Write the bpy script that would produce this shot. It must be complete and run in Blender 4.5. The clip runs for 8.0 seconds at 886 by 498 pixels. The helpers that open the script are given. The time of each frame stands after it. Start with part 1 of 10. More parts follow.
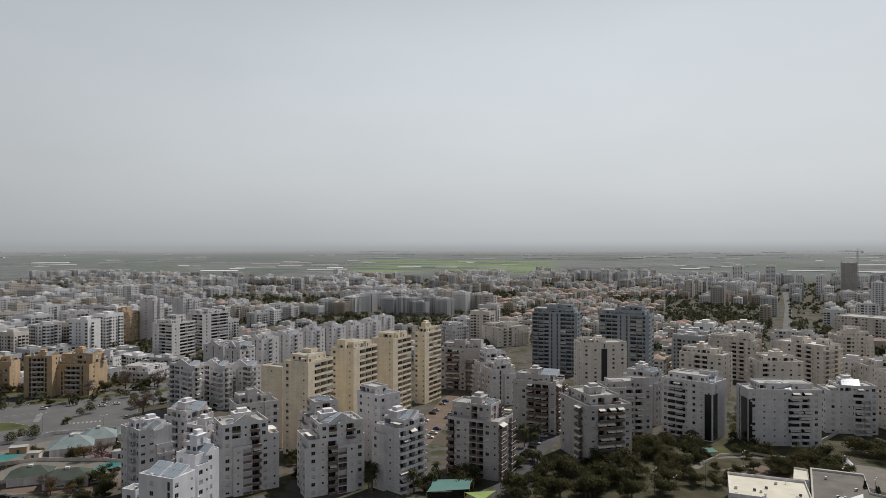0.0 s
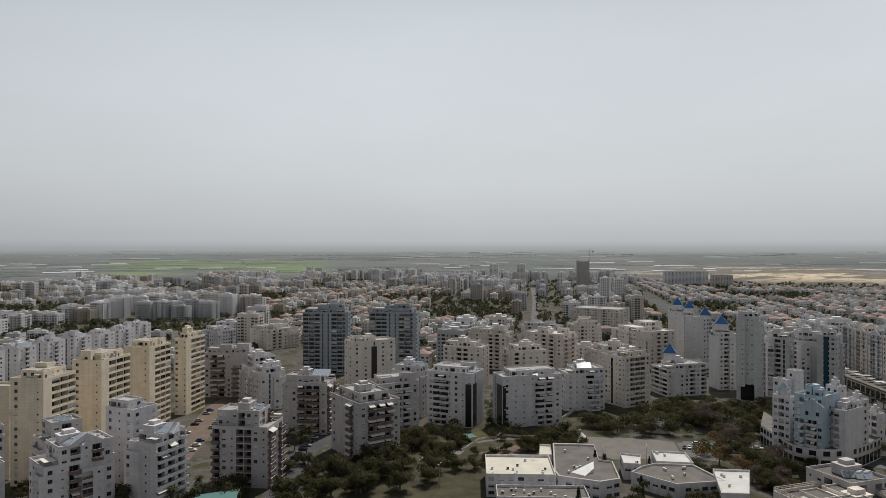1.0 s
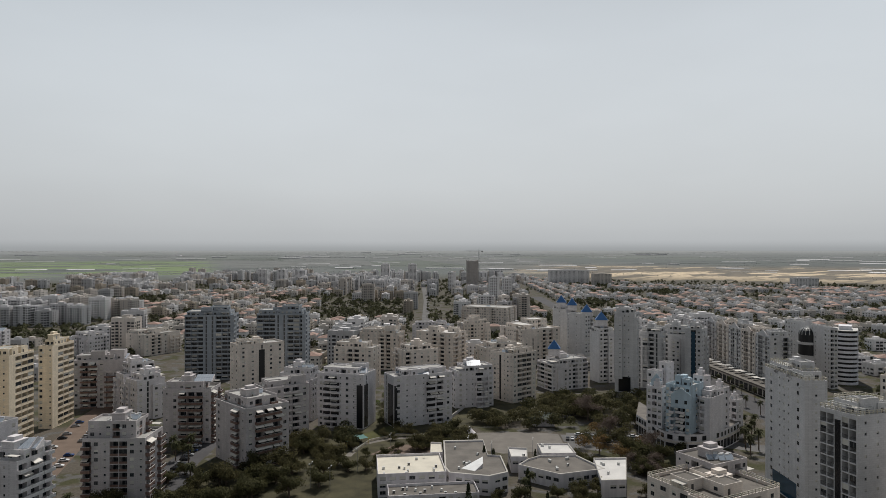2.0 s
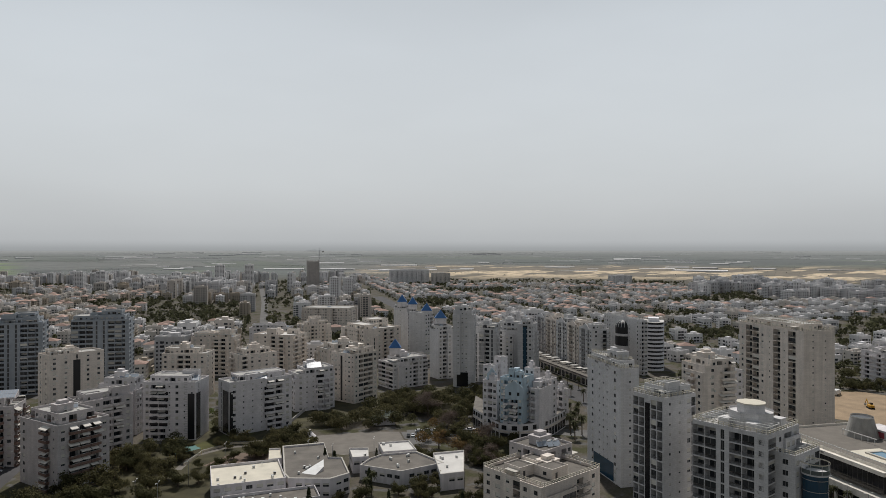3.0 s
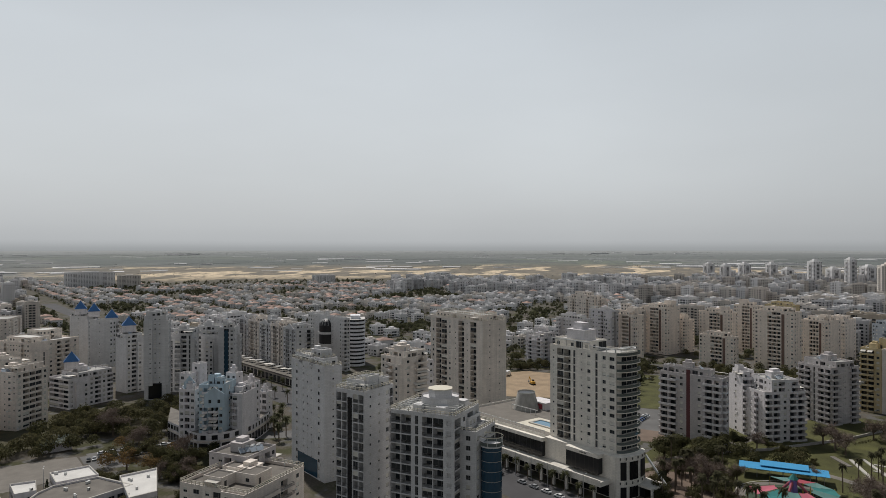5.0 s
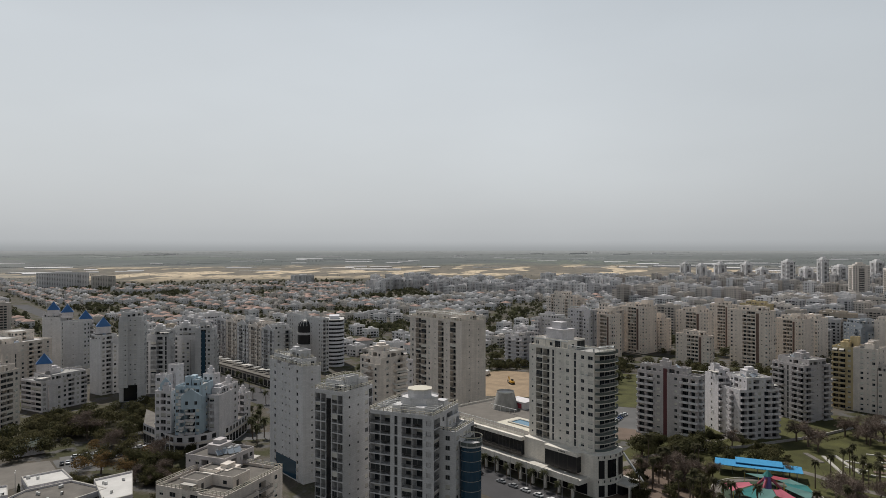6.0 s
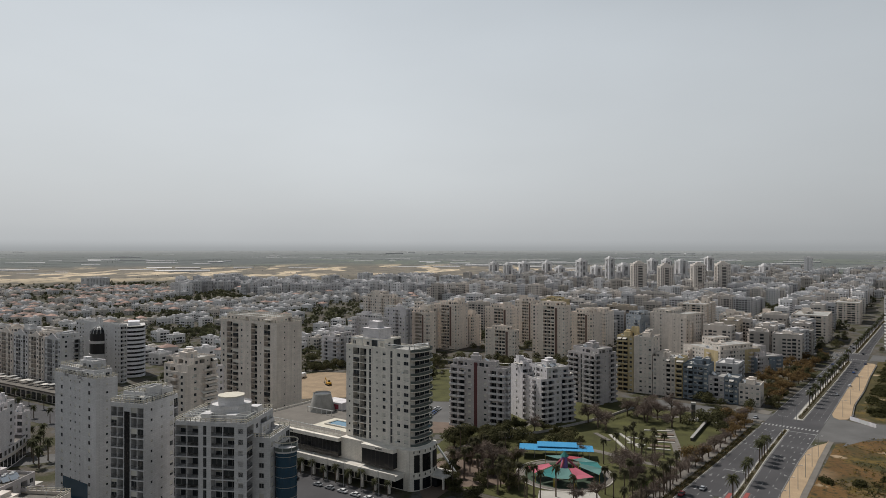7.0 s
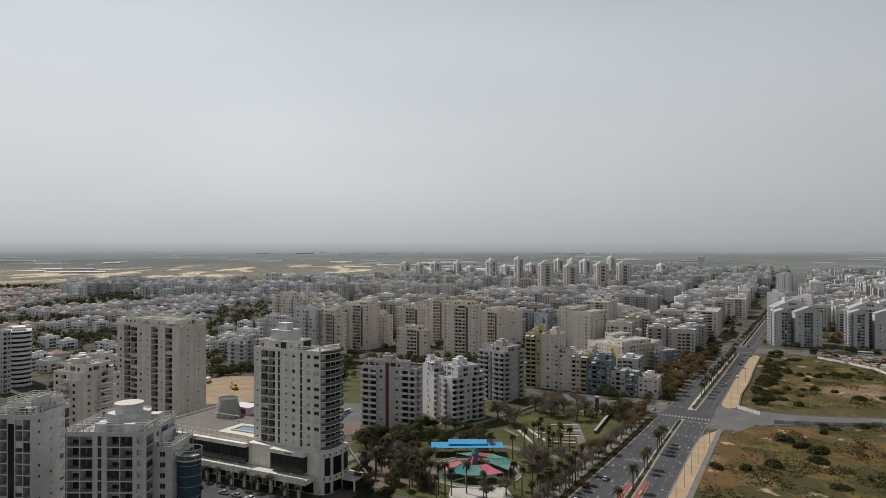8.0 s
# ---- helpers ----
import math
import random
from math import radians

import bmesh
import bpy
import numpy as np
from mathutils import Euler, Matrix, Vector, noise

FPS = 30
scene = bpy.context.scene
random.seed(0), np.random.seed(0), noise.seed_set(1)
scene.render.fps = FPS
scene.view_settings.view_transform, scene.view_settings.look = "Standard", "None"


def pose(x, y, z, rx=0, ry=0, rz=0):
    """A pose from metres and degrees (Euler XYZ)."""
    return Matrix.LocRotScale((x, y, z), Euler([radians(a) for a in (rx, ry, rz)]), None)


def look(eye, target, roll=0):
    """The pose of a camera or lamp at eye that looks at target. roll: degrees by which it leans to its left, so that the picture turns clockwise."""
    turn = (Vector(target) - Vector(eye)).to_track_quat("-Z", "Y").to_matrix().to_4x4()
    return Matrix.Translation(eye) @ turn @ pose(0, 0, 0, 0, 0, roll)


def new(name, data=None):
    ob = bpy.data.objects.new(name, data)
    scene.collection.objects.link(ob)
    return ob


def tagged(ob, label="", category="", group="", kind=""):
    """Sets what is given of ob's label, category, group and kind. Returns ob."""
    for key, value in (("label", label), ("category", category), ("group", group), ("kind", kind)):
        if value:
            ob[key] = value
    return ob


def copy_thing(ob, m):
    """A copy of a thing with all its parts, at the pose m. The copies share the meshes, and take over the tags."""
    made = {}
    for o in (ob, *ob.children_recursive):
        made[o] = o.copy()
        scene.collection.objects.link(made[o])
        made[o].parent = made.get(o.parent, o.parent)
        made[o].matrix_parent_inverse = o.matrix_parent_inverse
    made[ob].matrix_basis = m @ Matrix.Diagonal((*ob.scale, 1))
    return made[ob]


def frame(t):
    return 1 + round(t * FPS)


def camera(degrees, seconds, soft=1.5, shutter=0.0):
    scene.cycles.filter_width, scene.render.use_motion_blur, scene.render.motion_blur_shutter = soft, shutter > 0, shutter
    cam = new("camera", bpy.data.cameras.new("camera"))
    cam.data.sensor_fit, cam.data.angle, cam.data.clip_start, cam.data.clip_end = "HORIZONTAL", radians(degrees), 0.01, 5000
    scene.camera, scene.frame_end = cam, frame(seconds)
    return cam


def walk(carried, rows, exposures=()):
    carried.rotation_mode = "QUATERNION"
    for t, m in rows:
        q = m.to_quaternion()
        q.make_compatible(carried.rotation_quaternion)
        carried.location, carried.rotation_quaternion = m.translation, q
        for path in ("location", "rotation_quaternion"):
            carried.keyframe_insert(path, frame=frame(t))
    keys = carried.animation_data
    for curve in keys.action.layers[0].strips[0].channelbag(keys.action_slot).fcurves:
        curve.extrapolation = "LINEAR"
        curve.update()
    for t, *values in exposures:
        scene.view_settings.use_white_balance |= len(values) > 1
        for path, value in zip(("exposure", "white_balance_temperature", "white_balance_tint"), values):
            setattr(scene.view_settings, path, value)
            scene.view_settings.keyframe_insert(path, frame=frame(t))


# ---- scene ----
EYE = 94.0
cam = camera(67.26, 8.0, soft=0.6)
# the aircraft hovers and turns to the right in four sweeps: seconds, heading in degrees
HEADINGS = [
    (0.0, 0.0), (0.1, 3.95), (0.2, 8.17), (0.4, 14.7), (0.5, 17.04), (0.6, 18.3), (0.8, 19.25), (1.0, 19.51), (1.5, 19.7),
    (1.6, 20.1), (1.8, 23.1), (1.9, 25.86), (2.0, 28.83), (2.2, 34.86), (2.4, 39.4), (2.6, 41.6), (2.9, 42.35), (3.3, 42.6),
    (3.5, 42.85), (3.7, 43.6), (3.9, 45.6), (4.0, 47.38), (4.1, 48.9), (4.3, 53.0), (4.5, 58.04), (4.7, 63.37), (4.9, 66.7),
    (5.1, 67.8), (5.4, 68.1), (5.8, 68.4), (6.0, 69.21), (6.2, 71.0), (6.5, 75.48), (6.8, 80.75), (7.0, 84.85), (7.2, 89.0),
    (7.35, 91.3), (7.5, 92.3), (7.7, 92.4), (8.0, 92.44),
]
walk(cam, [(t, pose(0, 0, EYE, 90.05, 0, -h)) for t, h in HEADINGS], exposures=[(0.0, -0.02), (1.5, -0.06), (4.0, -0.10), (6.5, -0.08), (8.0, -0.01)])

# ---- world, sun ----
SUN_AZ, SUN_EL = 42.0, 55.0
world = bpy.data.worlds.new("hazy_sky")
scene.world = world
world.use_nodes = True
wn, wl = world.node_tree.nodes, world.node_tree.links
wn.clear()


def wnode(kind, **inputs):
    n = wn.new(kind)
    for k, v in inputs.items():
        n.inputs[k].default_value = v
    return n


sky = wn.new("ShaderNodeTexSky")
sky.sky_type = "NISHITA"
sky.sun_disc = False
sky.sun_elevation, sky.sun_rotation = radians(SUN_EL), radians(SUN_AZ)
sky.altitude, sky.air_density, sky.dust_density, sky.ozone_density = 90, 1.0, 6.0, 1.0
coord = wn.new("ShaderNodeTexCoord")
split = wn.new("ShaderNodeSeparateXYZ")
wl.new(coord.outputs["Generated"], split.inputs[0])
# thin, even cloud over the haze: paler with height, warm grey at the horizon
veil = wn.new("ShaderNodeValToRGB")
veil.color_ramp.interpolation = "B_SPLINE"
els = veil.color_ramp.elements
els[0].position, els[0].color = 0.0, (0.455, 0.475, 0.49, 1)
els[1].position, els[1].color = 1.0, (0.12, 0.15, 0.19, 1)
for p, c in ((0.035, (0.52, 0.54, 0.555, 1)), (0.10, (0.595, 0.625, 0.645, 1)), (0.20, (0.625, 0.665, 0.695, 1)), (0.34, (0.60, 0.65, 0.695, 1)), (0.55, (0.30, 0.34, 0.38, 1))):
    e = els.new(p)
    e.color = c
wl.new(split.outputs["Z"], veil.inputs[0])
toward = wn.new("ShaderNodeVectorMath")
toward.operation = "DOT_PRODUCT"
toward.inputs[1].default_value = (math.sin(radians(SUN_AZ)), math.cos(radians(SUN_AZ)), 0.0)
wl.new(coord.outputs["Generated"], toward.inputs[0])
glow = wn.new("ShaderNodeMapRange")
glow.inputs["From Min"].default_value, glow.inputs["From Max"].default_value = -0.55, 0.8
glow.inputs["To Min"].default_value, glow.inputs["To Max"].default_value = 0.50, 1.0
wl.new(toward.outputs["Value"], glow.inputs["Value"])
cloud = wnode("ShaderNodeTexNoise", Scale=2.2, Detail=4.0, Roughness=0.5)
squash = wn.new("ShaderNodeMapping")
squash.inputs["Scale"].default_value = (1.0, 1.0, 3.0)
wl.new(coord.outputs["Generated"], squash.inputs[0])
wl.new(squash.outputs[0], cloud.inputs["Vector"])
cl = wn.new("ShaderNodeMapRange")
cl.inputs["From Min"].default_value, cl.inputs["From Max"].default_value = 0.3, 0.7
cl.inputs["To Min"].default_value, cl.inputs["To Max"].default_value = 0.965, 1.035
wl.new(cloud.outputs[0], cl.inputs["Value"])
amount = wn.new("ShaderNodeMath")
amount.operation = "MULTIPLY"
wl.new(glow.outputs[0], amount.inputs[0])
wl.new(cl.outputs[0], amount.inputs[1])
bg_sky, bg_veil, both, out = wn.new("ShaderNodeBackground"), wn.new("ShaderNodeBackground"), wn.new("ShaderNodeAddShader"), wn.new("ShaderNodeOutputWorld")
wl.new(sky.outputs[0], bg_sky.inputs["Color"])
bg_sky.inputs["Strength"].default_value = 0.006
wl.new(veil.outputs[0], bg_veil.inputs["Color"])
wl.new(amount.outputs[0], bg_veil.inputs["Strength"])
wl.new(bg_sky.outputs[0], both.inputs[0])
wl.new(bg_veil.outputs[0], both.inputs[1])
wl.new(both.outputs[0], out.inputs["Surface"])

sun = new("sun", bpy.data.lights.new("sun", "SUN"))
sun.data.energy, sun.data.angle, sun.data.color = 3.55, radians(1.5), (1.0, 0.955, 0.90)
sa, se = radians(SUN_AZ), radians(SUN_EL)
sun.matrix_world = look((0, 0, 300), (-math.sin(sa) * math.cos(se) * 100, -math.cos(sa) * math.cos(se) * 100, 300 - math.sin(se) * 100))


# ---- materials ----
def principled(name):
    m = bpy.data.materials.new(name)
    m.use_nodes = True
    return m, m.node_tree.nodes, m.node_tree.links, m.node_tree.nodes["Principled BSDF"]


def surface(name, base, rough=0.8, spread=0.12, streak=0.0, grain=0.0, bump=0.0, scale=0.25, per_object=0.0, metal=0.0, per_island=0.0):
    """Base colour varied by large stains, rain streaks and fine grain, in metres."""
    m, n, l, b = principled(name)
    b.inputs["Roughness"].default_value, b.inputs["Metallic"].default_value = rough, metal
    b.inputs["Specular IOR Level"].default_value = 0.3
    geo = n.new("ShaderNodeNewGeometry")
    value = None

    def noise_layer(sc, low, high, stretch=None, detail=4.0):
        t = n.new("ShaderNodeTexNoise")
        t.inputs["Scale"].default_value, t.inputs["Detail"].default_value = sc, detail
        if stretch:
            mp = n.new("ShaderNodeMapping")
            mp.inputs["Scale"].default_value = stretch
            l.new(geo.outputs["Position"], mp.inputs[0])
            l.new(mp.outputs[0], t.inputs["Vector"])
        else:
            l.new(geo.outputs["Position"], t.inputs["Vector"])
        r = n.new("ShaderNodeMapRange")
        r.inputs["From Min"].default_value, r.inputs["From Max"].default_value = 0.3, 0.7
        r.inputs["To Min"].default_value, r.inputs["To Max"].default_value = low, high
        l.new(t.outputs[0], r.inputs["Value"])
        return r.outputs[0], t

    def times(a, bb):
        mm = n.new("ShaderNodeMath")
        mm.operation = "MULTIPLY"
        l.new(a, mm.inputs[0])
        l.new(bb, mm.inputs[1])
        return mm.outputs[0]

    value, tex = noise_layer(scale, 1 - spread, 1 + spread)
    if streak:
        value = times(value, noise_layer(1.0, 1 - streak, 1 + streak * 0.4, (0.5, 0.5, 0.03))[0])
    fine, ftex = noise_layer(max(scale * 12, 3.0), 1 - grain, 1 + grain)
    if grain:
        value = times(value, fine)
    for source, amount in (("Object", per_object), ("Island", per_island)):
        if amount:
            r = n.new("ShaderNodeMapRange")
            r.inputs["To Min"].default_value, r.inputs["To Max"].default_value = 1 - amount, 1 + amount
            if source == "Object":
                info = n.new("ShaderNodeObjectInfo")
                l.new(info.outputs["Random"], r.inputs["Value"])
            else:
                l.new(geo.outputs["Random Per Island"], r.inputs["Value"])
            value = times(value, r.outputs[0])
    vm = n.new("ShaderNodeVectorMath")
    vm.operation = "SCALE"
    vm.inputs[0].default_value = base[:3]
    l.new(value, vm.inputs["Scale"])
    l.new(vm.outputs[0], b.inputs["Base Color"])
    if bump:
        bp = n.new("ShaderNodeBump")
        bp.inputs["Strength"].default_value, bp.inputs["Distance"].default_value = 0.6, bump
        l.new(ftex.outputs[0], bp.inputs["Height"])
        l.new(bp.outputs[0], b.inputs["Normal"])
    return m


def thin(m, share_):
    """Lets part of the light through leaves, and takes their gloss away."""
    n, l = m.node_tree.nodes, m.node_tree.links
    b = n["Principled BSDF"]
    b.inputs["Specular IOR Level"].default_value = 0.08
    if share_:
        t, x = n.new("ShaderNodeBsdfTranslucent"), n.new("ShaderNodeMixShader")
        x.inputs[0].default_value = share_
        l.new(b.inputs["Base Color"].links[0].from_socket, t.inputs["Color"])
        l.new(b.outputs[0], x.inputs[1])
        l.new(t.outputs[0], x.inputs[2])
        l.new(x.outputs[0], n["Material Output"].inputs["Surface"])
    return m


def clad(name, base, tile=(1.2, 0.6), **kw):
    """Stone or tile cladding: faint joints over the varied surface."""
    m = surface(name, base, **kw)
    n, l = m.node_tree.nodes, m.node_tree.links
    b = n["Principled BSDF"]
    source = b.inputs["Base Color"].links[0].from_socket
    geo = n.new("ShaderNodeNewGeometry")
    sp = n.new("ShaderNodeSeparateXYZ")
    l.new(geo.outputs["Position"], sp.inputs[0])
    ad = n.new("ShaderNodeMath")
    l.new(sp.outputs["X"], ad.inputs[0])
    l.new(sp.outputs["Y"], ad.inputs[1])
    cb = n.new("ShaderNodeCombineXYZ")
    l.new(ad.outputs[0], cb.inputs["X"])
    l.new(sp.outputs["Z"], cb.inputs["Y"])
    br = n.new("ShaderNodeTexBrick")
    br.inputs["Scale"].default_value = 1.0
    br.inputs["Brick Width"].default_value, br.inputs["Row Height"].default_value = tile
    br.inputs["Mortar Size"].default_value = 0.02
    br.inputs["Color1"].default_value, br.inputs["Color2"].default_value, br.inputs["Mortar"].default_value = (1, 1, 1, 1), (0.9, 0.9, 0.9, 1), (0.72, 0.72, 0.72, 1)
    l.new(cb.outputs[0], br.inputs["Vector"])
    mx = n.new("ShaderNodeMix")
    mx.data_type, mx.blend_type = "RGBA", "MULTIPLY"
    mx.inputs[0].default_value = 1.0
    l.new(source, mx.inputs[6])
    l.new(br.outputs["Color"], mx.inputs[7])
    l.new(mx.outputs[2], b.inputs["Base Color"])
    return m


def glassy(name, base, rough=0.08):
    m, n, l, b = principled(name)
    b.inputs["Base Color"].default_value = (*base, 1)
    b.inputs["Roughness"].default_value = rough
    b.inputs["Specular IOR Level"].default_value = 0.4
    info = n.new("ShaderNodeObjectInfo")
    r = n.new("ShaderNodeMapRange")
    r.inputs["To Min"].default_value, r.inputs["To Max"].default_value = rough * 0.5, rough * 3
    l.new(info.outputs["Random"], r.inputs["Value"])
    l.new(r.outputs[0], b.inputs["Roughness"])
    return m


WALLS = {
    "white": clad("white_stone_cladding", (0.702, 0.672, 0.678), spread=0.07, streak=0.08, grain=0.05),
    "grey": clad("grey_white_tiles", (0.541, 0.503, 0.498), tile=(0.8, 0.4), spread=0.09, streak=0.1, grain=0.06),
    "cream": clad("cream_stone_cladding", (0.82, 0.71, 0.55), spread=0.06, streak=0.12, grain=0.03),
    "beige": clad("beige_stone_cladding", (0.765, 0.69, 0.62), spread=0.07, streak=0.14, grain=0.03),
    "tan": surface("tan_plaster", (0.47, 0.34, 0.215), spread=0.08, streak=0.16, grain=0.03),
    "brown": surface("red_brown_plaster", (0.19, 0.125, 0.102), spread=0.1, streak=0.2, grain=0.04),
    "yellow": surface("yellow_plaster", (0.56, 0.455, 0.27), spread=0.07, streak=0.15, grain=0.03),
    "blue": surface("blue_grey_plaster", (0.205, 0.24, 0.275), spread=0.07, streak=0.15, grain=0.03),
    "pale_blue": surface("pale_turquoise_plaster", (0.424, 0.520, 0.583), spread=0.06, streak=0.15, grain=0.03),
    "slate": surface("slate_grey_panels", (0.32, 0.35, 0.385), spread=0.08, streak=0.1, grain=0.03, rough=0.5),
    "dark": surface("dark_red_plaster", (0.131, 0.050, 0.053), spread=0.1, streak=0.1, grain=0.03),
    "bright": surface("fresh_white_render", (0.760, 0.752, 0.787), spread=0.05, streak=0.1, grain=0.02),
    "cool": clad("cool_white_cladding", (0.635, 0.625, 0.625), spread=0.06, streak=0.08, grain=0.05),
    "sand": clad("pale_sandstone_cladding", (0.86, 0.76, 0.67), spread=0.06, streak=0.12, grain=0.03),
    "plaster": surface("white_plaster", (0.687, 0.655, 0.663), spread=0.07, streak=0.2, grain=0.03),
}
ROOF = surface("grey_roof_screed", (0.345, 0.338, 0.32), spread=0.2, grain=0.08, scale=0.15)
ROOF_DARK = surface("dark_bitumen_roof", (0.13, 0.117, 0.102), spread=0.25, grain=0.1, scale=0.2)
CREAM_ROOF = surface("cream_painted_roof", (0.58, 0.54, 0.45), spread=0.1, grain=0.05, scale=0.2)
ROOF_WHITE = surface("whitewashed_roof", (0.56, 0.545, 0.52), spread=0.12, grain=0.05, scale=0.15)
RED_ROOF = surface("terracotta_roof_tiles", (0.384, 0.170, 0.106), spread=0.2, grain=0.12, scale=0.4, per_object=0.2)
GLASS = glassy("dark_window_glass", (0.025, 0.03, 0.035))
BLUE_GLASS = glassy("blue_curtain_glass", (0.02, 0.06, 0.10))
BLACK_GLASS = glassy("black_shop_glass", (0.012, 0.013, 0.016), 0.12)
FRAME = surface("white_aluminium_frame", (0.62, 0.62, 0.60), rough=0.4, spread=0.04)
WINDOW_FRAME = surface("grey_aluminium_frame", (0.26, 0.255, 0.25), rough=0.4, spread=0.05)
SHUTTER = surface("pale_roller_shutter", (0.55, 0.53, 0.48), rough=0.6, spread=0.06, per_object=0.2)
RAIL = surface("dark_metal_railing", (0.08, 0.075, 0.07), rough=0.5, spread=0.1)
GREEN_GLASS = glassy("green_balcony_glass", (0.10, 0.12, 0.115), 0.1)
# pale base: the sky's reflection is put into the collectors' colour
PANEL = glassy("collector_glass_with_painted_sky", (0.32, 0.36, 0.41), 0.12)
TANK = surface("white_water_tank", (0.72, 0.72, 0.71), rough=0.4, spread=0.05, streak=0.1)
AWNING = surface("pale_canvas_awning", (0.60, 0.57, 0.52), rough=0.9, spread=0.06, per_object=0.25)
STEEL = surface("galvanised_steel", (0.38, 0.39, 0.40), rough=0.45, metal=0.6, spread=0.06)
CONCRETE = surface("raw_concrete", (0.34, 0.33, 0.31), spread=0.15, streak=0.2, grain=0.06)
BLUE_TILE = surface("blue_glazed_roof_panels", (0.06, 0.16, 0.36), rough=0.35, spread=0.1, streak=0.1)


# ---- mesh building ----
class Mesh:
    """Collects faces with their materials, and becomes one mesh."""

    def __init__(self):
        self.v, self.f, self.m, self.mats = [], [], [], []

    def slot(self, mat):
        if mat not in self.mats:
            self.mats.append(mat)
        return self.mats.index(mat)

    def quad(self, a, b, c, d, mat):
        i = len(self.v)
        self.v += [a, b, c, d]
        self.f.append((i, i + 1, i + 2, i + 3))
        self.m.append(self.slot(mat))

    def poly(self, points, mat):
        i = len(self.v)
        self.v += points
        self.f.append(tuple(range(i, i + len(points))))
        self.m.append(self.slot(mat))

    def box(self, x0, y0, z0, x1, y1, z1, mat, at=None):
        i = len(self.v)
        pts = [(x, y, z) for z in (z0, z1) for y in (y0, y1) for x in (x0, x1)]
        if at is not None:
            pts = [tuple(at @ Vector(p)) for p in pts]
        self.v += pts
        for f in ((0, 2, 3, 1), (4, 5, 7, 6), (0, 1, 5, 4), (2, 6, 7, 3), (0, 4, 6, 2), (1, 3, 7, 5)):
            self.f.append(tuple(i + k for k in f))
            self.m.append(self.slot(mat))

    def tube(self, a, b, r0, r1, mat, n=8, caps=True):
        a, b = Vector(a), Vector(b)
        w = (b - a).normalized()
        u = w.orthogonal().normalized()
        s = w.cross(u)
        i = len(self.v)
        for c, r in ((a, r0), (b, r1)):
            for k in range(n):
                t = 2 * math.pi * k / n
                self.v.append(tuple(c + r * (math.cos(t) * u + math.sin(t) * s)))
        for k in range(n):
            self.f.append((i + k, i + (k + 1) % n, i + n + (k + 1) % n, i + n + k))
            self.m.append(self.slot(mat))
        if caps:
            for o in (0, n):
                self.f.append(tuple(i + o + k for k in range(n)))
                self.m.append(self.slot(mat))

    def data(self, name):
        me = bpy.data.meshes.new(name)
        me.from_pydata(self.v, [], self.f)
        for mat in self.mats:
            me.materials.append(mat)
        me.polygons.foreach_set("material_index", self.m)
        me.update()
        return me


def part(name, mesh, parent, at=None, label="", kind=""):
    """One mesh object under a thing; mesh is a Mesh or shared mesh data."""
    ob = new(name, mesh.data(name) if isinstance(mesh, Mesh) else mesh)
    ob.parent = parent
    if at is not None:
        ob.matrix_basis = at
    return tagged(ob, label, kind=kind)


def thing(name, at, label, category, group="", kind=""):
    ob = new(name)
    ob.empty_display_size = 0.5
    ob.matrix_basis = at
    return tagged(ob, label, category, group, kind)


def polar(az, r, z=0.0):
    return Vector((r * math.sin(radians(az)), r * math.cos(radians(az)), z))


SHARED = {}
TAKEN, SIZES = [], []


def window_mesh(w, h, kind):
    """An aluminium window or sliding door, facing -y, centred on x, standing on z = 0."""
    key = (round(w, 1), round(h, 1), kind)
    if key not in SHARED:
        m, w, h = Mesh(), key[0], key[1]
        t = 0.07
        xs = [-w / 2, -w / 2 + t, w / 2 - t, w / 2] if w <= 1.0 else [-w / 2, -w / 2 + t, -t / 2, t / 2, w / 2 - t, w / 2]
        cut = {0: h * 0.94, 1: h * 0.5, 2: h * 0.1}[kind]
        zs = [0, t, cut, h - t / 2, h]
        n = len(xs)
        m.v = [(x, -0.03 if i in (0, 4) or j in (0, n - 1) else 0.02, z) for i, z in enumerate(zs) for j, x in enumerate(xs)]
        for i in range(4):
            for j in range(n - 1):
                m.f.append((i * n + j, i * n + j + 1, (i + 1) * n + j + 1, (i + 1) * n + j))
                solid = i in (0, 3) or j % 2 == 0
                m.m.append(m.slot(SHUTTER if i == 2 and kind else WINDOW_FRAME if solid else GLASS))
        SHARED[key] = m.data("window")
    return SHARED[key]


def rail_mesh(w, kind, wall):
    """A balcony front that closes an opening: solid, bars or glass."""
    key = ("rail", round(w, 1), kind, wall.name)
    if key not in SHARED:
        m, w = Mesh(), round(w, 1)
        if kind == "solid":
            m.box(-w / 2, -0.02, 0, w / 2, 0.1, 0.8, wall)
            m.box(-w / 2, 0.0, 0.95, w / 2, 0.05, 1.0, RAIL)
        elif kind == "glass":
            m.box(-w / 2, 0.0, 0.05, w / 2, 0.03, 1.0, GREEN_GLASS)
            m.box(-w / 2, -0.02, 1.0, w / 2, 0.05, 1.05, STEEL)
        else:
            m.box(-w / 2, 0.0, 0.98, w / 2, 0.06, 1.04, RAIL)
            m.box(-w / 2, 0.0, 0.08, w / 2, 0.06, 0.14, RAIL)
            k = max(3, int(w / 0.35))
            for i in range(k + 1):
                x = -w / 2 + w * i / k
                m.box(x - 0.03, 0.01, 0.1, x + 0.03, 0.05, 1.0, RAIL)
        SHARED[key] = m.data("balcony_rail")
    return SHARED[key]


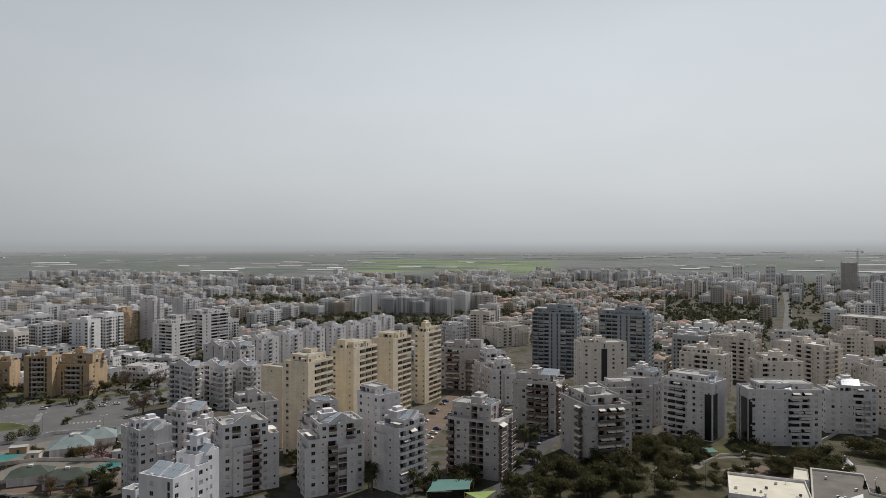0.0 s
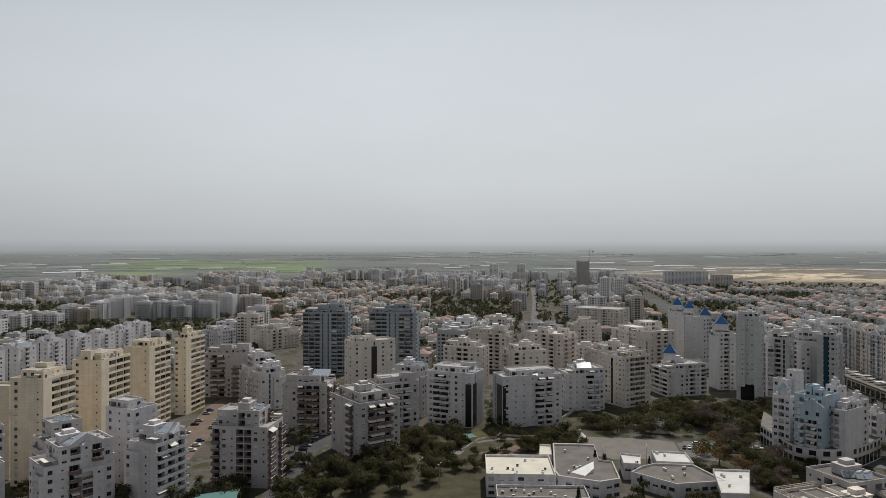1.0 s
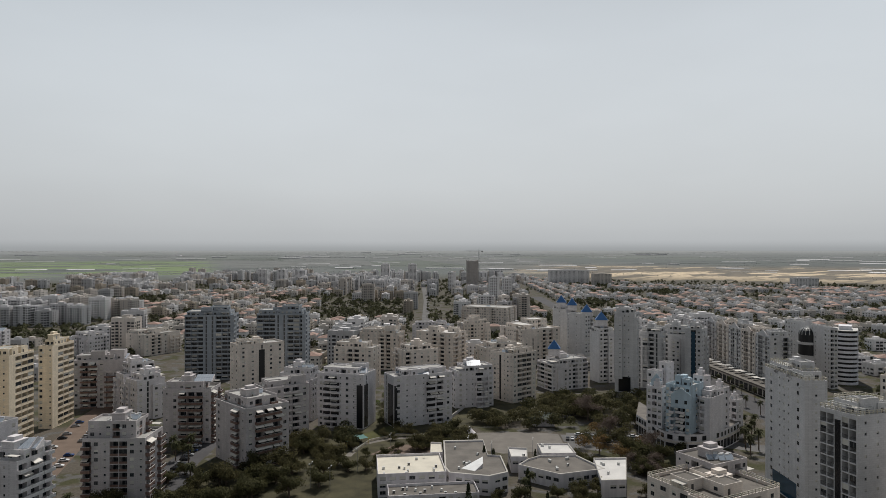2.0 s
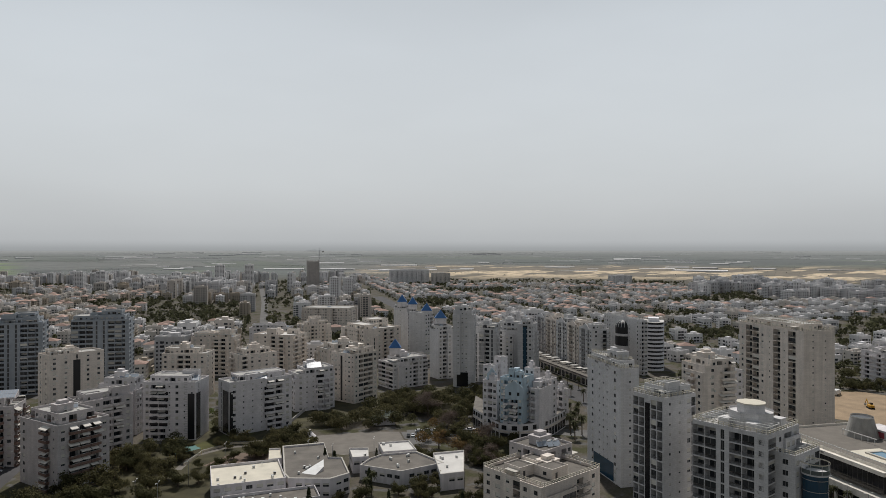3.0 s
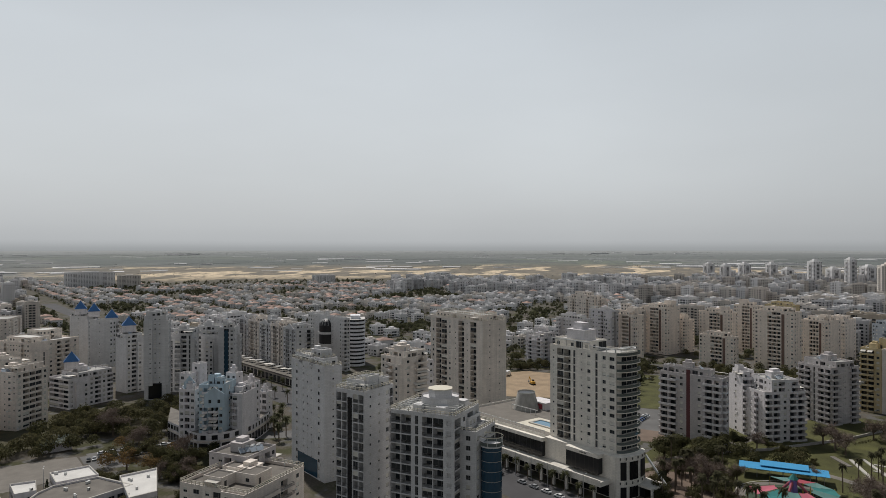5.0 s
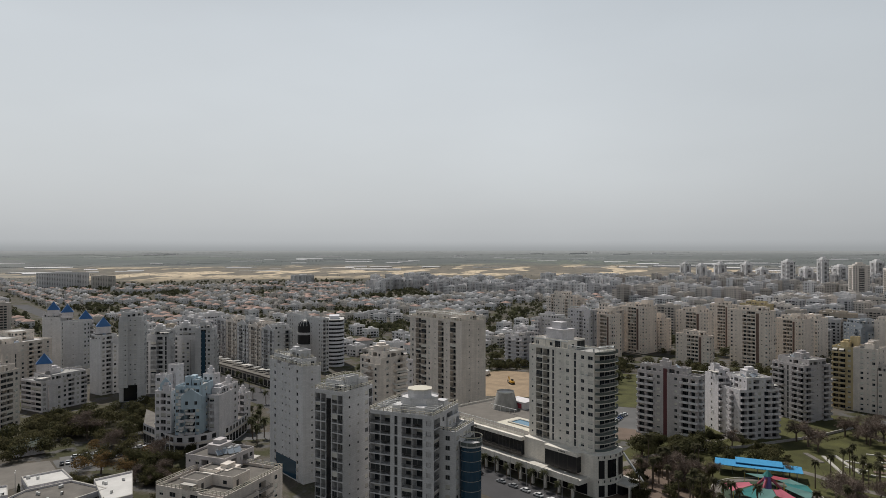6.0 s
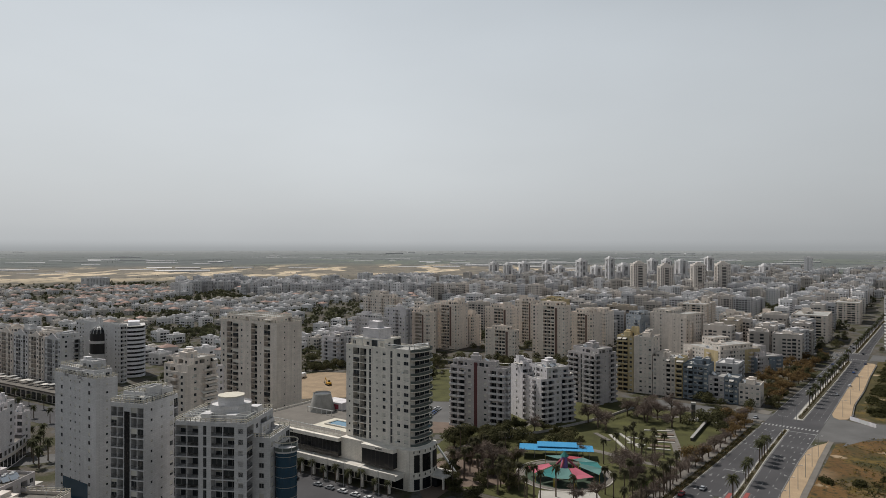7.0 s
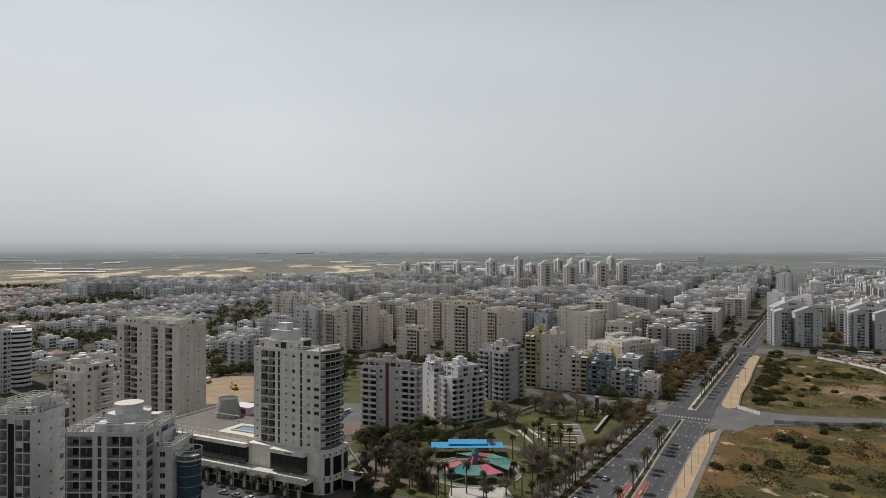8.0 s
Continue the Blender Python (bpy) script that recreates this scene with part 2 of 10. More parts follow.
def balcony_mesh(w, kind, wall, out=1.5):
    """A projecting balcony: slab and parapet on three sides, at z = 0, from the wall towards -y."""
    key = ("balcony", round(w, 1), kind, wall.name, out)
    if key not in SHARED:
        m, w = Mesh(), round(w, 1)
        m.box(-w / 2, -out, -0.2, w / 2, 0.0, 0.0, wall)
        if kind == "solid":
            m.box(-w / 2, -out - 0.02, 0.0, w / 2, -out + 0.12, 0.95, wall)
            m.box(-w / 2 - 0.01, -out + 0.12, 0.0, -w / 2 + 0.12, 0.0, 0.95, wall)
            m.box(w / 2 - 0.12, -out + 0.12, 0.0, w / 2 + 0.01, 0.0, 0.95, wall)
            m.box(-w / 2 - 0.03, -out - 0.05, 0.95, w / 2 + 0.03, -out + 0.14, 1.0, FRAME)
        else:
            mat = GREEN_GLASS if kind == "glass" else RAIL
            m.box(-w / 2, -out, 0.92, w / 2, -out + 0.06, 1.0, mat)
            for s in (-1, 1):
                x = s * (w / 2 - 0.03)
                m.box(x - 0.03, -out, 0.92, x + 0.03, 0.0, 1.0, mat)
            k = max(4, int(w / 0.3))
            for i in range(k + 1):
                x = -w / 2 + 0.03 + (w - 0.06) * i / k
                m.box(x - 0.035, -out + 0.01, 0.0, x + 0.035, -out + 0.05, 0.95, mat)
        SHARED[key] = m.data("balcony")
    return SHARED[key]


def wall_unit_mesh():
    if "wall_unit" not in SHARED:
        m = Mesh()
        m.box(-0.42, -0.36, 0, 0.42, 0, 0.62, FRAME)
        SHARED["wall_unit"] = m.data("wall_unit")
    return SHARED["wall_unit"]


def awning_mesh(w):
    key = ("awning", round(w, 1))
    if key not in SHARED:
        m, w = Mesh(), round(w, 1)
        m.quad((-w / 2, 0, 0), (w / 2, 0, 0), (w / 2, -1.9, -0.8), (-w / 2, -1.9, -0.8), AWNING)
        m.quad((-w / 2, -1.9, -0.8), (w / 2, -1.9, -0.8), (w / 2, -1.9, -1.1), (-w / 2, -1.9, -1.1), AWNING)
        m.box(-w / 2, -0.12, -0.05, w / 2, 0.0, 0.08, FRAME)
        SHARED[key] = m.data("awning")
    return SHARED[key]


class Face:
    """One wall of a building, cut by its openings. o: its start on the plan, u: along it, n: outwards."""

    def __init__(self, wall_mesh, o, u, n, mat):
        self.w, self.o, self.u, self.n, self.mat = wall_mesh, Vector((*o, 0)), Vector((*u, 0)), Vector((*n, 0)), mat
        self.placed = []

    def p(self, s, z, d=0.0):
        q = self.o + self.u * s - self.n * d
        return (q.x, q.y, z)

    def rect(self, s0, s1, z0, z1, d=0.0, mat=None):
        self.w.quad(self.p(s0, z0, d), self.p(s1, z0, d), self.p(s1, z1, d), self.p(s0, z1, d), mat or self.mat)

    def hole(self, s0, s1, z0, z1, a, b, c, d, deep, back=None):
        self.rect(s0, a, z0, z1)
        self.rect(b, s1, z0, z1)
        if c > z0:
            self.rect(a, b, z0, c)
        if d < z1:
            self.rect(a, b, d, z1)
        for (sa, za), (sb, zb) in (((a, c), (b, c)), ((b, c), (b, d)), ((b, d), (a, d)), ((a, d), (a, c))):
            self.w.quad(self.p(sa, za), self.p(sb, zb), self.p(sb, zb, deep), self.p(sa, za, deep), self.mat)
        if back is not None:
            self.rect(a, b, c, d, deep, back)

    def place(self, kind, mesh, s, z, d):
        m = Matrix.Identity(4)
        m.col[0][:3], m.col[1][:3], m.col[2][:3] = self.u, -self.n, (0, 0, 1)
        if self.u.cross(-self.n).z < 0:
            m.col[0][:3] = -self.u
        m.translation = self.p(s, z, d)
        self.placed.append((kind, mesh, m))

    def build(self, length, z0, floors, fh, cells, rng, rail="solid", rail_mat=None, awnings=0.0, closed=0.22):
        cw = length / len(cells)
        for j, cell in enumerate(cells):
            s0, s1 = j * cw, (j + 1) * cw
            sm = (s0 + s1) / 2
            if cell == "-":
                self.rect(s0, s1, z0, z0 + floors * fh)
                continue
            for k in range(floors):
                za, zb = z0 + k * fh, z0 + (k + 1) * fh
                if cell in "wWn":
                    w = min(cw * 0.8, {"w": 1.5, "W": 2.3, "n": 0.8}[cell])
                    h = 1.4 if cell != "n" else 0.8
                    w = round(w, 1)
                    c = za + (1.0 if cell != "n" else 1.4)
                    self.hole(s0, s1, za, zb, sm - w / 2, sm + w / 2, c, c + h, 0.14)
                    self.place("window", window_mesh(w, h, rng.choice((0, 0, 1, 2, 2))), sm, c, 0.1)
                    if cell != "n" and rng.random() < 0.22:
                        self.place("wall_unit", wall_unit_mesh(), sm + rng.choice((-0.5, 0.5)) * min(w + 0.9, cw * 0.9), c - rng.choice((0.2, 0.9)), 0.0)
                elif cell == "v":
                    w = round(min(cw * 0.8, 1.1), 1)
                    self.hole(s0, s1, za, zb, sm - w / 2, sm + w / 2, za + 0.25, zb - 0.15, 0.2)
                    self.place("window", window_mesh(w, fh - 0.4, 0), sm, za + 0.25, 0.17)
                elif cell == "g":
                    self.hole(s0, s1, za, zb, s0 + 0.1, s1 - 0.1, za + 0.5, zb - 0.1, 0.12)
                    self.place("window", window_mesh(cw - 0.2, fh - 0.6, 0), sm, za + 0.5, 0.1)
                elif cell in "lL":
                    a, b = s0 + 0.12, s1 - 0.12
                    self.hole(s0, s1, za, zb, a, b, za + 0.1, zb - 0.25, 2.5, self.mat)
                    w = round((b - a) * 0.86, 1)
                    self.place("window", window_mesh(w, 2.4, rng.choice((0, 0, 0, 1))), sm, za + 0.12, 2.45)
                    self.place("balcony_rail", rail_mesh(b - a, rail, rail_mat or self.mat), sm, za + 0.12, 0.08)
                    if closed and rng.random() < closed:
                        self.place("window", window_mesh(b - a, fh - 1.3, rng.choice((0, 0, 1, 2))), sm, za + 1.05, 0.2)
                elif cell in "bB":
                    w = round(min(cw * 0.88, 3.4), 1)
                    self.hole(s0, s1, za, zb, sm - w / 2, sm + w / 2, za + 0.1, za + 2.55, 1.9, self.mat)
                    self.place("window", window_mesh(w, 2.5, rng.choice((0, 0, 0, 1))), sm, za + 0.1, 1.85)
                    self.place("balcony", balcony_mesh(cw * 0.96, rail, rail_mat or self.mat), sm, za + 0.05, 0.0)
                    if rng.random() < awnings:
                        self.place("awning", awning_mesh(cw * rng.choice((0.7, 0.95))), sm + rng.uniform(-0.2, 0.2) * cw, zb - 0.25, 0.0)
        return self


def settle(root, placed, near):
    """Hang the openings' pieces on the building: each an object of its own near by, joined further off."""
    if near:
        for kind, mesh, m in placed:
            if kind != "wall_unit":
                part(kind, mesh, root, m)
        placed = [p for p in placed if p[0] == "wall_unit"]
    joined = {}
    for kind, mesh, m in placed:
        j = joined.setdefault(kind, Mesh())
        i = len(j.v)
        j.v += [tuple(m @ v.co) for v in mesh.vertices]
        for f in mesh.polygons:
            j.f.append(tuple(i + k for k in f.vertices))
            j.m.append(j.slot(mesh.materials[f.material_index]))
    for kind, j in joined.items():
        part({"balcony": "balconies", "satellite_dish": "satellite_dishes"}.get(kind, kind + "s"), j, root, kind="stuff")


def solar_mesh():
    if "solar" not in SHARED:
        m = Mesh()
        tilt = Matrix.Translation((0, 0, 0.3)) @ Matrix.Rotation(radians(38), 4, "X")
        m.box(-1.0, 0, 0, 1.0, 2.0, 0.09, PANEL, tilt)
        m.box(-1.05, -0.03, -0.03, 1.05, 2.03, 0.05, FRAME, tilt)
        for x in (-0.9, 0.9):
            m.tube((x, 1.5, 0), (x, 1.5, 1.4), 0.04, 0.04, STEEL, 5)
        SHARED["solar"] = m.data("solar_panel")
        t = Mesh()
        t.tube((-0.7, 1.9, 1.75), (0.7, 1.9, 1.75), 0.29, 0.29, TANK, 12)
        for x in (-0.5, 0.5):
            t.box(x - 0.04, 1.75, 0, x + 0.04, 2.05, 1.5, STEEL)
        SHARED["tank"] = t.data("water_tank")
        d = Mesh()
        for k in range(4):
            a, b = k / 4 * 0.45, (k + 1) / 4 * 0.45
            d.tube((0, -a * a * 0.6 + 0.0, 1.2), (0, -b * b * 0.6, 1.2), a, b, TANK, 12, False)
        d.tube((0, 0.05, 0), (0, 0.05, 1.2), 0.04, 0.04, STEEL, 5)
        SHARED["dish"] = d.data("satellite_dish")
        c = Mesh()
        c.box(-0.5, -0.35, 0.1, 0.5, 0.35, 1.0, FRAME)
        c.box(-0.42, -0.37, 0.2, 0.42, -0.351, 0.9, RAIL)
        c.box(-0.45, -0.3, 0, -0.35, 0.3, 0.1, STEEL)
        c.box(0.35, -0.3, 0, 0.45, 0.3, 0.1, STEEL)
        SHARED["unit"] = c.data("air_conditioner")
    return SHARED["solar"], SHARED["tank"], SHARED["dish"], SHARED["unit"]


def roof_gear(root, x0, y0, x1, y1, z, rng, solar, turn, near, extra=0):
    """Collectors with their tanks, dishes and air conditioners inside the parapet. turn: so that collectors face the sun."""
    sm, tm, dm, um = solar_mesh()
    gear = []
    bx, by = rng.uniform(x0 + 1.6, x0 + 0.4 * (x1 - x0) + 1.7), rng.uniform(y0 + 1.6, y0 + 0.6 * (y1 - y0) + 1.7)
    for i in range(solar):
        x, y = bx + (i % 4) * 2.3 * math.cos(turn), by + (i % 4) * 2.3 * math.sin(turn)
        if i % 4 == 3:
            bx, by = rng.uniform(x0 + 1.6, x0 + 0.4 * (x1 - x0) + 1.7), rng.uniform(y0 + 1.6, y0 + 0.6 * (y1 - y0) + 1.7)
        if not (x0 + 1.2 < x < x1 - 1.2 and y0 + 1.2 < y < y1 - 1.2):
            continue
        at = Matrix.Translation((x, y, z)) @ Matrix.Rotation(turn, 4, "Z")
        gear += [("solar_panel", sm, at), ("water_tank", tm, at)]
    for mesh, name, n in ((dm, "satellite_dish", 1 + solar // 4), (um, "air_conditioner", 1 + solar // 2 + extra)):
        for i in range(n):
            at = Matrix.Translation((rng.uniform(x0 + 1, x1 - 1), rng.uniform(y0 + 1, y1 - 1), z)) @ Matrix.Rotation(rng.choice((0, 1.57, 3.14)) + turn, 4, "Z")
            gear.append((name, mesh, at))
    settle(root, gear, near)


def roof_rooms(root, right, left, h, mat, roof, rng, n, near):
    """Stair heads, lift rooms and terrace rooms of uneven height, with doors and low parapets, on a flat roof."""
    spots = [(0.08, 0.45), (0.42, 0.5), (0.62, 0.12), (0.30, 0.15), (0.1, 0.1), (0.66, 0.58)]
    rng.shuffle(spots)
    for fx, fy in spots[:n]:
        sx, sy = min(8.0, right * rng.uniform(0.22, 0.36)), min(8.0, left * rng.uniform(0.25, 0.4))
        x, y, t = right * fx, left * fy, rng.choice((2.8, 2.9, 3.1, 4.4, 5.6))
        x, y = min(x, right - sx - 0.4), min(y, left - sy - 0.4)
        m = Mesh()
        m.box(x, y, h, x + sx, y + sy, h + t, mat)
        for a, b, c, d in ((x, y, x + sx, y + 0.18), (x, y + sy - 0.18, x + sx, y + sy), (x, y + 0.18, x + 0.18, y + sy - 0.18), (x + sx - 0.18, y + 0.18, x + sx, y + sy - 0.18)):
            m.box(a, b, h + t, c, d, h + t + 0.5, mat)
        m.quad((x + 0.2, y + 0.2, h + t + 0.01), (x + sx - 0.2, y + 0.2, h + t + 0.01), (x + sx - 0.2, y + sy - 0.2, h + t + 0.01), (x + 0.2, y + sy - 0.2, h + t + 0.01), roof)
        room = part("roof_room", m, root) if near else None
        d = Mesh() if near else m
        d.box(x + sx * 0.2, y - 0.05, h, x + sx * 0.2 + 1.0, y - 0.004, h + 2.05, RAIL)
        if near:
            part("door", d, room)
            d = Mesh()
        d.box(x - 0.05, y + sy * 0.3, h + 0.9, x - 0.004, y + sy * 0.3 + 1.4, h + 2.0, GLASS)
        if near:
            part("window", d, room)
        if rng.random() < 0.5:
            c = Mesh() if near else m
            c.box(x - 2.2, y + 0.2, h + 2.3, x, y + sy * 0.7, h + 2.42, AWNING)
            c.box(x - 2.1, y + 0.3, h, x - 2.0, y + 0.4, h + 2.3, FRAME)
            c.box(x - 2.1, y + sy * 0.6, h, x - 2.0, y + sy * 0.6 + 0.1, h + 2.3, FRAME)
            if near:
                part("terrace_cover", c, room)
        if not near:
            part("roof_room", m, root)


def balustrade(root, x0, y0, x1, y1, z, mat):
    """Posts and rails round a roof terrace."""
    m = Mesh()
    for (ax, ay), (bx, by) in (((x0, y0), (x1, y0)), ((x1, y0), (x1, y1)), ((x1, y1), (x0, y1)), ((x0, y1), (x0, y0))):
        n = max(2, int(math.hypot(bx - ax, by - ay) / 1.5))
        for i in range(n):
            px, py = ax + (bx - ax) * i / n, ay + (by - ay) * i / n
            m.box(px - 0.09, py - 0.09, z, px + 0.09, py + 0.09, z + 1.1, mat)
        for dz in (0.95, 0.45):
            m.box(min(ax, bx) - 0.06, min(ay, by) - 0.06, z + dz, max(ax, bx) + 0.06, max(ay, by) + 0.06, z + dz + 0.13, mat)
    part("terrace_rail", m, root)


def collector_bank(root, x, y, z, w, d, rise_, turn, mat, rng):
    """A wedge-shaped roof with rows of collectors lying on its slope."""
    at = Matrix.Translation((x, y, z)) @ Matrix.Rotation(turn, 4, "Z")
    m = Mesh()
    a, b = w / 2, d / 2
    m.quad((-a, -b, 0.5), (a, -b, 0.5), (a, b, rise_), (-a, b, rise_), mat)
    m.quad((-a, b, 0), (a, b, 0), (a, b, rise_), (-a, b, rise_), mat)
    m.quad((-a, -b, 0), (a, -b, 0), (a, -b, 0.5), (-a, -b, 0.5), mat)
    for s in (-a, a):
        m.poly([(s, -b, 0), (s, b, 0), (s, b, rise_), (s, -b, 0.5)], mat)
    wedge = part("collector_roof", m, root, at)
    g = Mesh()
    slope = math.atan2(rise_ - 0.5, d)
    tilt = Matrix.Translation((0, -b, 0.56)) @ Matrix.Rotation(slope, 4, "X")
    n, rows, run = int(w / 1.15), max(1, int(d / 2.2)), d / math.cos(slope)
    for i in range(n):
        for j in range(rows):
            px, py = -a + 0.1 + i * (w - 0.2) / n, 0.1 + j * (run - 0.2) / rows
            g.box(px, py, 0, px + (w - 0.2) / n - 0.12, py + (run - 0.2) / rows - 0.14, 0.08, PANEL, tilt)
    part("solar_panel", g, wedge, kind="stuff")


def fan_stack(root, x, y, face, z0, fh, floors, radius, mat, near, rng):
    """Round balconies one above another, with solid fronts, on the corner or wall of a block."""
    turn = 0 if face == "r" else -math.pi / 2
    for k in range(floors):
        m = Mesh()
        z = z0 + k * fh
        rr = radius * (1.0 if k % 3 else 0.86)
        rim = [(rr * math.cos(t), -rr * 0.75 * math.sin(t)) for t in np.linspace(0, math.pi, 13)]
        for (a, b), (c, d) in zip(rim, rim[1:]):
            m.quad((a, b, z - 0.25), (c, d, z - 0.25), (c, d, z + 0.85), (a, b, z + 0.85), mat)
            m.quad((a * 0.95, b * 0.95, z), (c * 0.95, d * 0.95, z), (c * 0.95, d * 0.95, z + 0.85), (a * 0.95, b * 0.95, z + 0.85), mat)
            m.quad((a, b, z + 0.85), (c, d, z + 0.85), (c * 0.95, d * 0.95, z + 0.85), (a * 0.95, b * 0.95, z + 0.85), mat)
            m.poly([(a, b, z), (c, d, z), (0, 0, z)], mat)
            m.poly([(a, b, z - 0.25), (c, d, z - 0.25), (0, 0, z - 0.25)], mat)
        m.box(-rr * 0.8, -0.12, z + 0.05, rr * 0.8, -0.004, z + 2.3, BLACK_GLASS)
        at = Matrix.Translation((x, y, 0)) @ Matrix.Rotation(turn, 4, "Z")
        bal = part("balcony", m, root, at)
        if rng.random() < 0.35:
            c = Mesh()
            c.quad((-rr * 0.7, 0, z + 2.5), (rr * 0.6, 0, z + 2.5), (rr * 0.5, -rr * 0.7, z + 1.9), (-rr * 0.6, -rr * 0.7, z + 1.9), AWNING)
            part("awning", c, bal)


TIERS = (((0.12, 0.3, 0.72, 0.94, 1),), ((0.05, 0.42, 0.48, 0.95, 1), (0.55, 0.5, 0.93, 0.92, 1)), ((0.3, 0.12, 0.92, 0.6, 1), (0.4, 0.6, 0.8, 0.92, 2)), ((0.1, 0.15, 0.5, 0.9, 1), (0.5, 0.4, 0.9, 0.9, 2)))


def cut_bays(cells, rng):
    """Which run of a wall's cells stands forward as a bay: (first, last + 1), or None."""
    n = len(cells)
    if n < 4:
        return None
    a = rng.choice((0, 1, n - 3, n - 2)) if n > 5 else rng.choice((0, n - 2))
    return (a, a + 2)


def auto_cells(length, rng, style):
    n = max(1, round(length / 3.1))
    base = {"plain": "w-wn-w", "apt": "wwbwnw", "log": "wllwnll", "bal": "wbbwbb", "strip": "wvwwlw"}[style]
    k = rng.randrange(len(base))
    return "".join(base[(i + k) % len(base)] for i in range(n))


def shell(root, name, x0, y0, x1, y1, z0, floors, fh, wall, right, left, rng, rail, rail_mat, awnings, roof, backs=True, parapet=1.0, back_right=None, back_left=None):
    """Four walls with openings, parapet and roof. Returns the pieces that sit in the openings."""
    w = Mesh()
    h = z0 + floors * fh
    lx, ly = x1 - x0, y1 - y0
    placed, far = [], []
    f = Face(w, (x0, y0), (1, 0), (0, -1), wall).build(lx, z0, floors, fh, right or auto_cells(lx, rng, "apt"), rng, rail, rail_mat, awnings)
    placed += f.placed
    f = Face(w, (x0, y0), (0, 1), (-1, 0), wall).build(ly, z0, floors, fh, left or auto_cells(ly, rng, "apt"), rng, rail, rail_mat, awnings)
    placed += f.placed
    for o, u, n, length, given in (((x0, y1), (1, 0), (0, 1), lx, back_right), ((x1, y0), (0, 1), (1, 0), ly, back_left)):
        cells = given or ("".join("w" if i % 2 else "-" for i in range(max(2, round(length / 3.5)))) if backs else "-")
        far += Face(w, o, u, n, wall).build(length, z0, floors, fh, cells, rng, rail, rail_mat).placed
    t = 0.22
    zp = h + parapet
    ring = [(x0, y0), (x1, y0), (x1, y1), (x0, y1)]
    inner = [(x0 + t, y0 + t), (x1 - t, y0 + t), (x1 - t, y1 - t), (x0 + t, y1 - t)]
    for i in range(4):
        a, b, c, d = ring[i], ring[(i + 1) % 4], inner[(i + 1) % 4], inner[i]
        w.quad((*a, h), (*b, h), (*b, zp), (*a, zp), wall)
        w.quad((*a, zp), (*b, zp), (*c, zp), (*d, zp), wall)
        w.quad((*d, h - 0.1), (*c, h - 0.1), (*c, zp), (*d, zp), wall)
    part(name, w, root)
    r = Mesh()
    r.box(x0 + t, y0 + t, h - 0.3, x1 - t, y1 - t, h + 0.02, roof)
    part("roof", r, root)
    return placed, far


